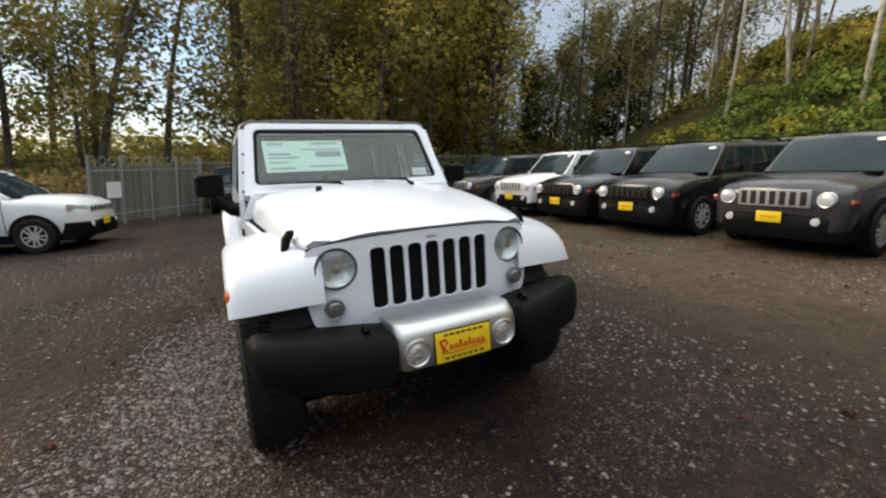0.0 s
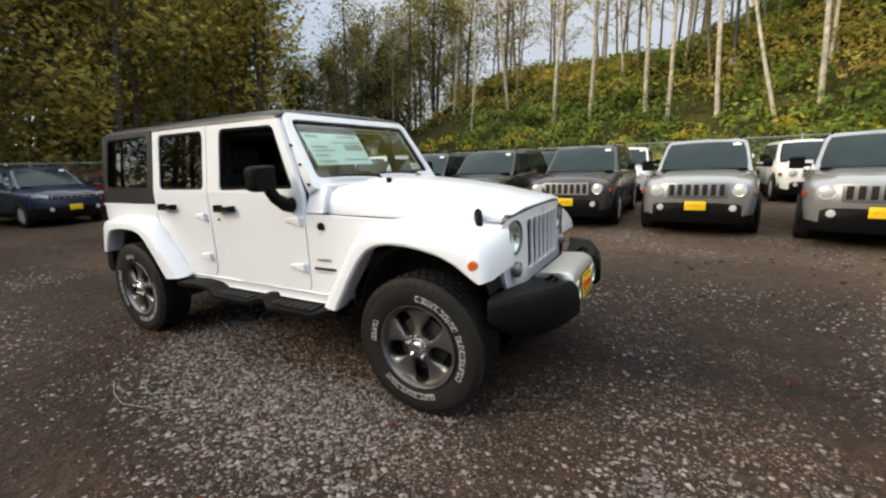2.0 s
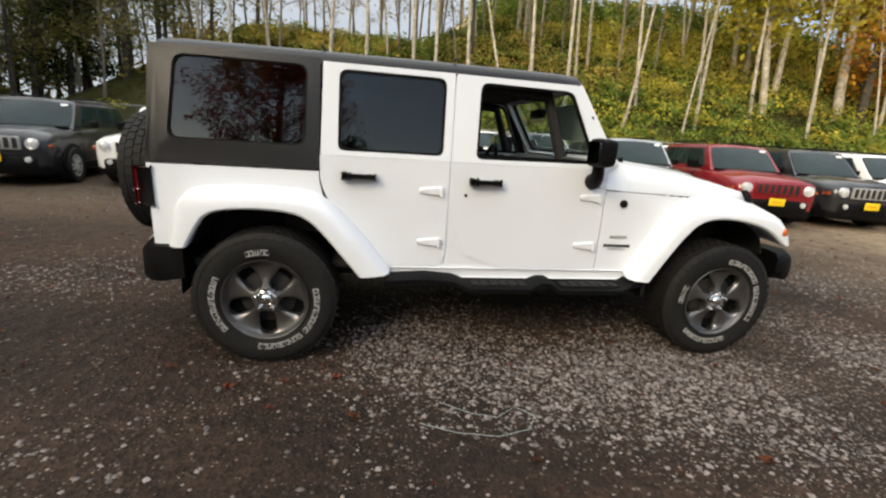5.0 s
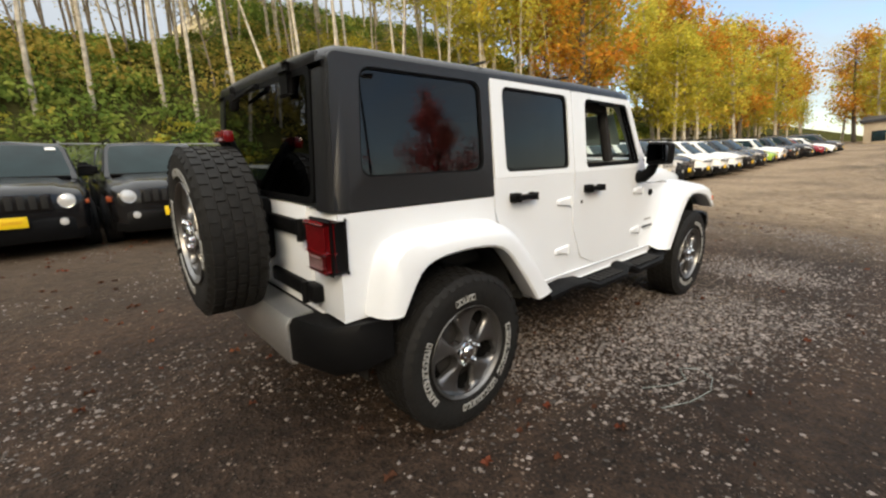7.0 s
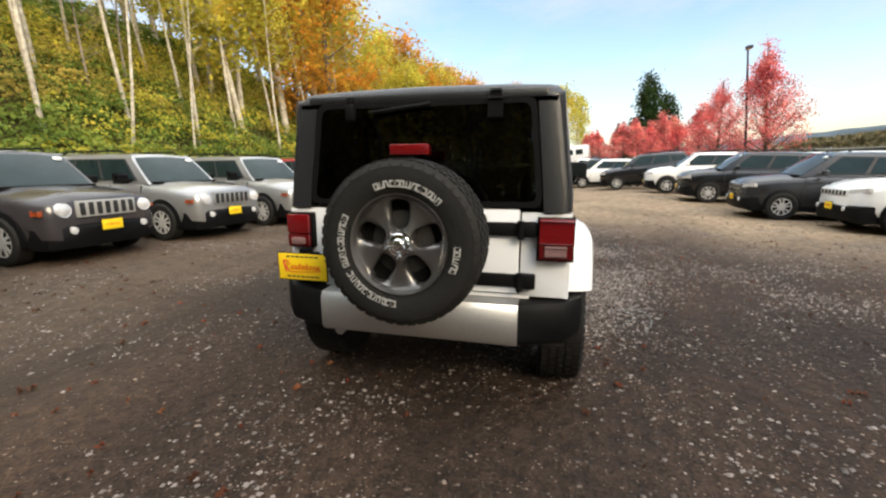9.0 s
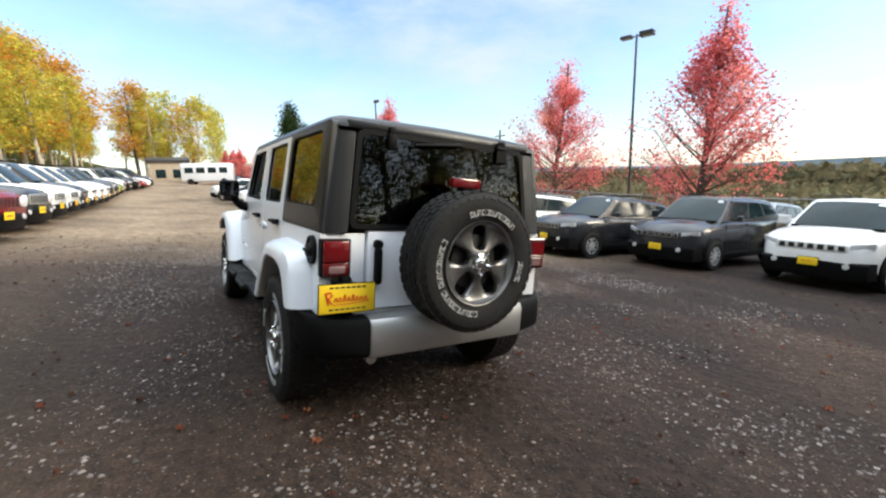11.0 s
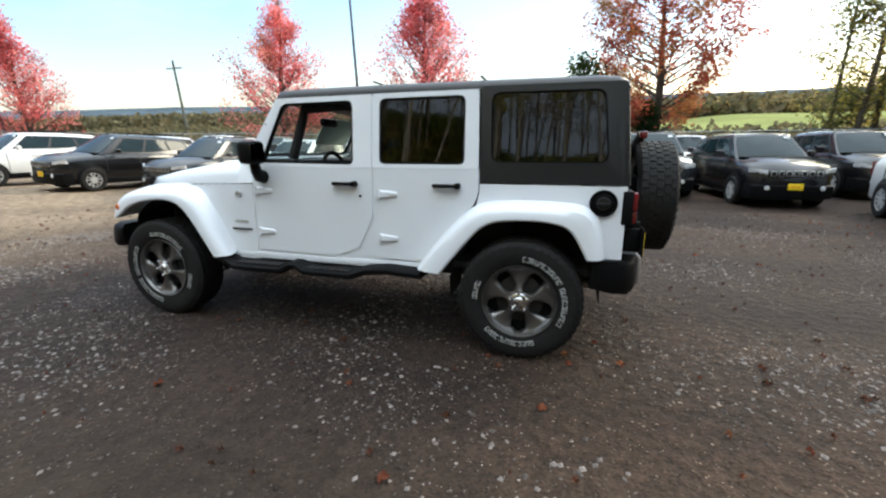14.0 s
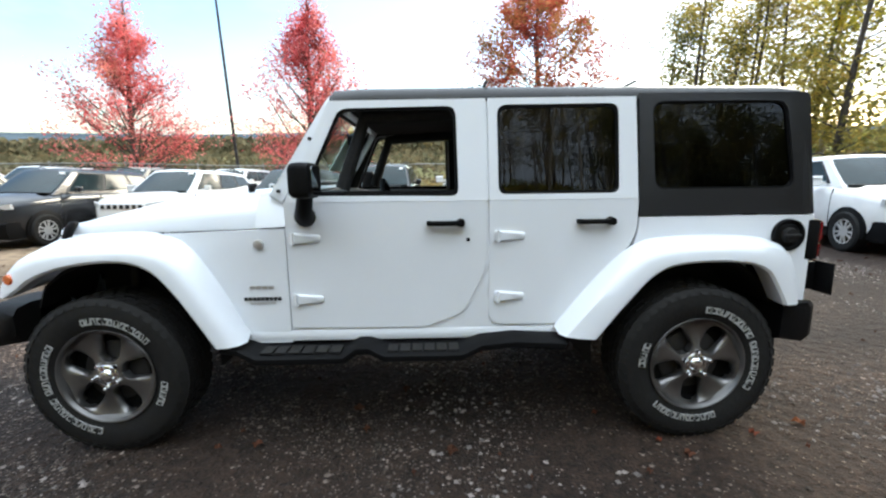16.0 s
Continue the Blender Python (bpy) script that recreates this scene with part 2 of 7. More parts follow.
L_OLIVE = ramp_leaves("olive_leaves", [(0, (0.07, 0.095, 0.040)), (0.4, (0.18, 0.18, 0.065)), (0.78, (0.36, 0.29, 0.085)), (1, (0.50, 0.31, 0.085))], 0.55)
L_ORANGE = ramp_leaves("orange_leaves", [(0, (0.42, 0.32, 0.05)), (0.4, (0.60, 0.34, 0.05)), (0.75, (0.62, 0.24, 0.045)), (1, (0.55, 0.40, 0.07))], 0.55)
L_RED = ramp_leaves("red_maple_leaves", [(0, (0.42, 0.075, 0.085)), (0.35, (0.70, 0.16, 0.16)), (0.7, (0.84, 0.30, 0.27)), (1, (0.80, 0.44, 0.27))], 0.5)
L_RUST = ramp_leaves("rust_maple_leaves", [(0, (0.24, 0.05, 0.045)), (0.4, (0.50, 0.12, 0.08)), (0.75, (0.50, 0.25, 0.09)), (1, (0.20, 0.18, 0.06))], 0.5)
L_DARK = ramp_leaves("dark_conifer_needles", [(0, (0.012, 0.026, 0.012)), (0.5, (0.025, 0.045, 0.016)), (1, (0.05, 0.07, 0.02))], 0.2)
L_VINE = ramp_leaves("hillside_leaves", [(0, (0.072, 0.115, 0.030)), (0.48, (0.170, 0.240, 0.052)), (0.80, (0.30, 0.33, 0.075)), (0.94, (0.60, 0.52, 0.11)), (1, (0.52, 0.27, 0.08))], 0.45)
L_OCHRE = ramp_leaves("ochre_brown_shrubs", [(0, (0.11, 0.115, 0.045)), (0.4, (0.24, 0.19, 0.08)), (0.75, (0.38, 0.27, 0.11)), (1, (0.45, 0.27, 0.10))], 0.4)
L_DULL = ramp_leaves("dull_olive_shrubs", [(0, (0.08, 0.085, 0.05)), (0.5, (0.15, 0.13, 0.075)), (1, (0.22, 0.165, 0.09))], 0.3)
L_FALLEN = ramp_leaves("fallen_leaves", [(0, (0.045, 0.026, 0.018)), (0.5, (0.095, 0.042, 0.026)), (0.8, (0.16, 0.045, 0.026)), (1, (0.20, 0.11, 0.05))], 0.1)


def gravel_material():
    """Dark damp earth with pale crushed stone, patchy at metre scale."""
    m = bpy.data.materials.new("gravel_ground")
    m.use_nodes = True
    n, l = m.node_tree.nodes, m.node_tree.links
    p = n["Principled BSDF"]
    p.inputs["Roughness"].default_value = 0.85
    p.inputs["Specular IOR Level"].default_value = 0.25
    tc = n.new("ShaderNodeTexCoord")

    def tex(kind, scale, detail=4):
        t = n.new(kind)
        t.inputs["Scale"].default_value = scale
        if kind == "ShaderNodeTexNoise":
            t.inputs["Detail"].default_value = detail
        l.new(tc.outputs["Object"], t.inputs["Vector"])
        return t

    def ramp2(sock, a, ca, b, cb):
        r = n.new("ShaderNodeValToRGB")
        r.color_ramp.elements[0].position, r.color_ramp.elements[0].color = a, (*ca, 1)
        r.color_ramp.elements[1].position, r.color_ramp.elements[1].color = b, (*cb, 1)
        l.new(sock, r.inputs["Fac"])
        return r.outputs["Color"]

    def mix(kind, fac, a, b):
        x = n.new("ShaderNodeMixRGB")
        x.blend_type = kind
        for sock, v in ((x.inputs["Fac"], fac), (x.inputs["Color1"], a), (x.inputs["Color2"], b)):
            if isinstance(v, (float, int)):
                sock.default_value = v
            elif isinstance(v, tuple):
                sock.default_value = (*v, 1)
            else:
                l.new(v, sock)
        return x.outputs["Color"]
    def calc(op, a, b=0.0):
        x = n.new("ShaderNodeMath")
        x.operation = op
        for i, v in enumerate((a, b)):
            if isinstance(v, (float, int)):
                x.inputs[i].default_value = v
            else:
                l.new(v, x.inputs[i])
        return x.outputs[0]

    def span(sock, lo, hi, to_lo=0.0, to_hi=1.0):
        x = n.new("ShaderNodeMapRange")
        for k, v in (("From Min", lo), ("From Max", hi), ("To Min", to_lo), ("To Max", to_hi)):
            x.inputs[k].default_value = v
        l.new(sock, x.inputs["Value"])
        return x.outputs["Result"]
    sx = n.new("ShaderNodeSeparateXYZ")
    l.new(tc.outputs["Object"], sx.inputs["Vector"])
    fine = tex("ShaderNodeTexNoise", 60, 6)
    mid = tex("ShaderNodeTexNoise", 1.3, 6)
    big = tex("ShaderNodeTexNoise", 0.22, 4)
    rear = span(sx.outputs["X"], -1.8, 0.9, 0.16, 1.0)
    # the loose gravel lies in a long bed beside the car
    dx = calc("DIVIDE", calc("SUBTRACT", sx.outputs["X"], 0.9), 1.8)
    dy = calc("DIVIDE", calc("ADD", sx.outputs["Y"], 1.05), 0.58)
    bed = calc("ADD", calc("MULTIPLY", dx, dx), calc("MULTIPLY", dy, dy))
    heap = calc("MULTIPLY", span(bed, 0.1, 1.9, 0.85, 0.0), span(mid.outputs["Fac"], 0.36, 0.56, 0.15, 1.0))
    calm = calc("MULTIPLY", span(sx.outputs["Y"], 0.7, 1.9, 1.0, 0.14), span(sx.outputs["Y"], -2.0, -1.4, 0.4, 1.0))
    patch = calc("MAXIMUM", calc("MULTIPLY", calc("MULTIPLY", span(mid.outputs["Fac"], 0.41, 0.57), rear), calm), heap)
    earth = ramp2(fine.outputs["Fac"], 0.3, (0.010, 0.0068, 0.0052), 0.72, (0.054, 0.036, 0.0265))
    earth = mix("MIX", calc("MULTIPLY", heap, 0.75), earth, (0.045, 0.036, 0.031))
    col, relief = earth, calc("MULTIPLY", fine.outputs["Fac"], 0.55)
    for scale, thr, more, dark, pale in ((70, 0.945, 0.76, (0.022, 0.018, 0.0155), (0.27, 0.23, 0.208)), (41, 0.97, 0.74, (0.026, 0.021, 0.0185), (0.28, 0.241, 0.22)), (25, 0.991, 0.34, (0.035, 0.029, 0.025), (0.34, 0.295, 0.27))):
        vor = tex("ShaderNodeTexVoronoi", scale)
        sep = n.new("ShaderNodeSeparateColor")
        l.new(vor.outputs["Color"], sep.inputs["Color"])
        limit = calc("SUBTRACT", thr, calc("MULTIPLY", patch, more))
        here = calc("GREATER_THAN", sep.outputs["Red"], limit)
        dome = span(vor.outputs["Distance"], 0.16, 0.46, 1.0, 0.0)
        mask = calc("MULTIPLY", here, span(vor.outputs["Distance"], 0.30, 0.44, 1.0, 0.0))
        stone = ramp2(sep.outputs["Green"], 0.15, dark, 1.0, pale)
        col = mix("MIX", mask, col, stone)
        relief = calc("ADD", relief, calc("MULTIPLY", calc("MULTIPLY", here, dome), 40.0 / scale))
    lumps = tex("ShaderNodeTexNoise", 13, 5)
    col = mix("MULTIPLY", 1.0, col, ramp2(lumps.outputs["Fac"], 0.36, (0.68, 0.67, 0.66), 0.64, (1.28, 1.27, 1.25)))
    relief = calc("ADD", relief, calc("MULTIPLY", lumps.outputs["Fac"], 2.2))
    way = n.new("ShaderNodeMapping")
    way.inputs["Scale"].default_value = (0.22, 1.1, 1.0)
    way.inputs["Rotation"].default_value = (0, 0, radians(-6))
    l.new(tc.outputs["Object"], way.inputs["Vector"])
    ruts = tex("ShaderNodeTexNoise", 0.75, 5)
    l.new(way.outputs["Vector"], ruts.inputs["Vector"])
    col = mix("MULTIPLY", 1.0, col, ramp2(ruts.outputs["Fac"], 0.36, (0.55, 0.52, 0.50), 0.64, (1.38, 1.33, 1.26)))
    tan = ramp2(big.outputs["Fac"], 0.42, (0.72, 0.70, 0.70), 0.66, (1.45, 1.34, 1.22))
    col = mix("MULTIPLY", 1.0, col, tan)
    # dry dirt at the far end, with its sunlight painted in as paler tan
    sunlit_dry = n.new("ShaderNodeMapRange")
    sunlit_dry.inputs["From Min"].default_value = 3.8
    sunlit_dry.inputs["From Max"].default_value = 9.0
    l.new(sx.outputs["X"], sunlit_dry.inputs["Value"])
    # a weaker lightening towards the uphill side
    pale_uphill = n.new("ShaderNodeMapRange")
    pale_uphill.inputs["From Min"].default_value = 1.6
    pale_uphill.inputs["From Max"].default_value = 4.5
    pale_uphill.inputs["To Max"].default_value = 0.22
    l.new(sx.outputs["Y"], pale_uphill.inputs["Value"])
    dmax = n.new("ShaderNodeMath")
    dmax.operation = "MAXIMUM"
    l.new(sunlit_dry.outputs["Result"], dmax.inputs[0])
    l.new(pale_uphill.outputs["Result"], dmax.inputs[1])
    low_side = calc("MULTIPLY", span(sx.outputs["Y"], -2.6, -4.8), span(sx.outputs["X"], 1.5, 6.0))
    tan_mask = mix("MULTIPLY", 1.0, calc("MAXIMUM", dmax.outputs[0], low_side), ramp2(tex("ShaderNodeTexNoise", 0.35, 5).outputs["Fac"], 0.30, (0.50, 0.50, 0.50), 0.55, (1, 1, 1)))
    packed = ramp2(tex("ShaderNodeTexNoise", 6, 6).outputs["Fac"], 0.3, (0.17, 0.122, 0.080), 0.7, (0.36, 0.268, 0.178))
    col = mix("MIX", tan_mask, col, packed)
    l.new(col, p.inputs["Base Color"])
    bu = n.new("ShaderNodeBump")
    bu.inputs["Strength"].default_value = 0.9
    bu.inputs["Distance"].default_value = 0.028
    l.new(relief, bu.inputs["Height"])
    l.new(bu.outputs["Normal"], p.inputs["Normal"])
    return m


GRAVEL = gravel_material()
PEBBLE = material("crushed_stone", (0.155, 0.132, 0.121), 0.75, grain=0.25, scale=25, bump=0.3, vary=0.7, island=True)
LAWN = material("mown_grass", (0.21, 0.225, 0.085), 0.95, spec=0.0, grain=0.25, scale=3, bump=0.3, large=0.25, lscale=0.06)
GRASS = material("grass_field", (0.16, 0.155, 0.075), 0.95, spec=0.0, grain=0.3, scale=3, bump=0.3, large=0.3, lscale=0.05)
DRYGRASS = material("dry_grass_ridge", (0.50, 0.40, 0.22), 0.9, grain=0.3, scale=3, bump=0.3, large=0.2, lscale=0.3)
SOIL = material("forest_floor", (0.05, 0.048, 0.018), 0.95, spec=0.0, grain=0.5, scale=4, bump=0.6, large=0.4, lscale=0.4)
# woodland colour shifted to blue-grey to stand for distance haze
HAZY_HILL = material("hazed_wooded_hill", (0.075, 0.095, 0.11), 0.95, spec=0.0, grain=0.4, scale=0.08, large=0.3, lscale=0.01)


# ---- building helpers ----
def part(name, bm, mat, parent=None, label="", sharp=35):
    """One mesh object from a bmesh, under a thing or a part."""
    me = bpy.data.meshes.new(name)
    bmesh.ops.remove_doubles(bm, verts=bm.verts, dist=1e-5)
    bmesh.ops.recalc_face_normals(bm, faces=bm.faces)
    bm.to_mesh(me)
    bm.free()
    me.materials.append(mat)
    for poly in me.polygons:
        poly.use_smooth = True
    me.set_sharp_from_angle(angle=radians(sharp))
    ob = new(name, me)
    if parent is not None:
        ob.parent = parent
    if label:
        ob["label"] = label
    return ob


def raw(name, verts, faces, mat, parent=None, label="", smooth=False):
    me = bpy.data.meshes.new(name)
    me.from_pydata(verts, [], faces)
    me.materials.append(mat)
    if smooth:
        for poly in me.polygons:
            poly.use_smooth = True
    ob = new(name, me)
    if parent is not None:
        ob.parent = parent
    if label:
        ob["label"] = label
    return ob


def thing(name, label, category, group="", kind="", m=None):
    ob = new(name)
    ob.empty_display_size = 0.2
    tagged(ob, label, category, group, kind)
    if m is not None:
        ob.matrix_basis = m
    return ob


def box(bm, x0, x1, y0, y1, z0, z1, bevel=0.0, seg=2):
    b = bmesh.new()
    bmesh.ops.create_cube(b, size=1)
    for v in b.verts:
        v.co = Vector(((x0 + x1) / 2 + v.co.x * (x1 - x0), (y0 + y1) / 2 + v.co.y * (y1 - y0), (z0 + z1) / 2 + v.co.z * (z1 - z0)))
    if bevel:
        bmesh.ops.bevel(b, geom=b.edges[:], offset=bevel, segments=seg, affect="EDGES", profile=0.5)
    join(bm, b)
    return bm


def join(bm, b, m=None):
    if m is not None:
        bmesh.ops.transform(b, matrix=m, verts=b.verts)
    me = bpy.data.meshes.new("tmp")
    b.to_mesh(me)
    b.free()
    bm.from_mesh(me)
    bpy.data.meshes.remove(me)


def loft(bm, rings, closed=True, caps=True):
    rows = [[bm.verts.new(p) for p in r] for r in rings]
    k = len(rows[0])
    for a, b in zip(rows, rows[1:]):
        for i in range(k if closed else k - 1):
            j = (i + 1) % k
            bm.faces.new((a[i], a[j], b[j], b[i]))
    if caps and closed:
        bm.faces.new(rows[0][::-1])
        bm.faces.new(rows[-1])
    return bm


def ring(center, axis, r, n=16, phase=0.0):
    axis = Vector(axis).normalized()
    side = axis.orthogonal().normalized()
    other = axis.cross(side)
    return [Vector(center) + (side * math.cos(a) + other * math.sin(a)) * r for a in (phase + 2 * math.pi * i / n for i in range(n))]


def tube(bm, pts, r, n=8):
    pts = [Vector(p) for p in pts]
    radii = r if isinstance(r, (list, tuple)) else [r] * len(pts)
    ref = None
    rings = []
    for i, p in enumerate(pts):
        d = (pts[min(i + 1, len(pts) - 1)] - pts[max(i - 1, 0)]).normalized()
        if ref is None:
            ref = d.orthogonal().normalized()
        ref = (ref - d * ref.dot(d)).normalized()
        o = d.cross(ref)
        rings.append([p + (ref * math.cos(2 * math.pi * k / n) + o * math.sin(2 * math.pi * k / n)) * radii[i] for k in range(n)])
    return loft(bm, rings)


def rod(bm, a, b, r, n=12):
    return tube(bm, [a, b], r, n)


def lathe(bm, profile, n=32, m=None):
    """Turns (radius, offset) pairs about the local y axis."""
    b = bmesh.new()
    rows = []
    for r, o in profile:
        if r < 1e-5:
            rows.append([b.verts.new((0, o, 0))])
        else:
            rows.append([b.verts.new((r * math.cos(2 * math.pi * i / n), o, r * math.sin(2 * math.pi * i / n))) for i in range(n)])
    for p, q in zip(rows, rows[1:]):
        for i in range(n):
            j = (i + 1) % n
            if len(p) == 1 and len(q) > 1:
                b.faces.new((p[0], q[i], q[j]))
            elif len(q) == 1 and len(p) > 1:
                b.faces.new((p[i], p[j], q[0]))
            elif len(p) > 1:
                b.faces.new((p[i], p[j], q[j], q[i]))
    join(bm, b, m)
    return bm


def plate(bm, outer, holes, put, d0, d1):
    """A flat outline with holes, given thickness from depth d0 to d1; put(u, v, d) maps it into place."""
    loops = [outer] + list(holes)
    b = bmesh.new()
    edges = []
    for lp in loops:
        vs = [b.verts.new((u, v, 0)) for u, v in lp]
        edges += [b.edges.new((vs[i], vs[(i + 1) % len(vs)])) for i in range(len(vs))]
    bmesh.ops.triangle_fill(b, use_beauty=True, use_dissolve=False, edges=edges)
    b.verts.index_update()
    tris = [[v.co.xy for v in f.verts] for f in b.faces]
    b.free()
    for d in (d0, d1):
        for t in tris:
            bm.faces.new([bm.verts.new(put(u, v, d)) for u, v in t])
    for lp in loops:
        for i in range(len(lp)):
            (u0, v0), (u1, v1) = lp[i], lp[(i + 1) % len(lp)]
            bm.faces.new([bm.verts.new(p) for p in (put(u0, v0, d0), put(u1, v1, d0), put(u1, v1, d1), put(u0, v0, d1))])
    return bm


def rounded(pts, r, n=4):
    """Rounds the corners of an outline; r is one radius or one per corner."""
    out = []
    k = len(pts)
    for i in range(k):
        p = Vector((*pts[i], 0))
        a = Vector((*pts[i - 1], 0)) - p
        c = Vector((*pts[(i + 1) % k], 0)) - p
        rr = r[i] if isinstance(r, (list, tuple)) else r
        rr = min(rr, a.length * 0.45, c.length * 0.45)
        if rr < 1e-4:
            out.append(tuple(pts[i]))
            continue
        s, e = p + a.normalized() * rr, p + c.normalized() * rr
        for j in range(n + 1):
            t = j / n
            q = s * (1 - t) ** 2 + p * 2 * t * (1 - t) + e * t ** 2
            out.append((q.x, q.y))
    return out


def smooth01(t):
    t = max(0.0, min(1.0, t))
    return t * t * (3 - 2 * t)


# ---- the ground ----
def height(x, y):
    """Height of the lot: it climbs towards the wooded hill and levels out on the other side."""
    up = 0.09629 * y
    low = -0.80 - 0.078 * min(max(-9.0 - y, 0.0), 10.0)
    k = smooth01((y + 10.3) / 4.0)
    z = low + (up - low) * k
    if y < -2:
        z += 0.20 * smooth01((x - 8) / 8.0) * smooth01((-2 - y) / 3.0)
    if y > 16:
        z = 0.09629 * 16 + 0.10 * (min(y, 90) - 16)
        hill = smooth01((x + 25) / 17.0)
        rise = max(y - 16.5, 0.0) * 0.95
        crest = 10.3 + 34 * smooth01((x - 2.0) / 16.0)
        rise = crest * (1 - math.exp(-((rise / crest) ** 2.5 + 1e-9))) ** 0.4
        z += hill * 26 * (1 - math.exp(-max(rise, 0) / 26)) * (1.0 - 0.45 * smooth01((x - 25) / 50))
        z += 0.35 * noise.noise(Vector((x * 0.25, y * 0.25, 3.0))) * smooth01((y - 17) / 4)
    if x > 22:
        z += 0.028 * min(x - 22, 80) * smooth01((y + 24) / 9.0)
    if x < -17:
        z += 0.7 * smooth01((-17 - x) / 10)
    if y < -24:
        z += min((-24 - y) * 0.004, 1.5)
    return z


def axis_steps(lo, hi, dense):
    out = []
    v = dense[0]
    while v < dense[1]:
        out.append(v)
        v += dense[2]
    out.append(dense[1])
    step, v = dense[2], dense[1]
    while v < hi:
        step *= 1.22
        v += step
        out.append(min(v, hi))
    step, v = dense[2], dense[0]
    left = []
    while v > lo:
        step *= 1.22
        v -= step
        left.append(max(v, lo))
    return left[::-1] + out


def build_ground():
    xs = axis_steps(-900, 900, (-22, 24, 0.5))
    ys = axis_steps(-900, 900, (-16, 36, 0.5))
    verts = [(x, y, height(x, y)) for y in ys for x in xs]
    nx = len(xs)
    faces, mats = [], []
    for j in range(len(ys) - 1):
        for i in range(nx - 1):
            faces.append((j * nx + i, j * nx + i + 1, (j + 1) * nx + i + 1, (j + 1) * nx + i))
            x, y = (xs[i] + xs[i + 1]) / 2, (ys[j] + ys[j + 1]) / 2
            if y > 17.3 or x < -16.5:
                mats.append(2 if x > -14 and (y > 37.5 or height(x, y) > 9.5 + 0.7 * max(0.0, x - 2)) else 1)
            elif y < -16.5:
                mats.append(3)
            else:
                mats.append(0)
    ob = raw("ground", verts, faces, GRAVEL, smooth=True)
    for m in (SOIL, DRYGRASS, GRASS):
        ob.data.materials.append(m)
    ob.data.polygons.foreach_set("material_index", mats)
    tagged(ob, "dark damp gravel lot rising to a wooded hillside", "ground", kind="structure")


build_ground()


# ---- the white off-roader ----
jeep = thing("off_road_suv", "white four-door off-road car with black hardtop parked on gravel", "car", m=TILT.copy())


def side_y(z):
    """Half width of the cabin at a height: upright below the belt, leaning in above it."""
    return 0.80 if z < 1.24 else 0.80 - (z - 1.24) * 0.125


def side_put(sgn):
    return lambda u, v, d: Vector((u, sgn * (side_y(v) - d), v))


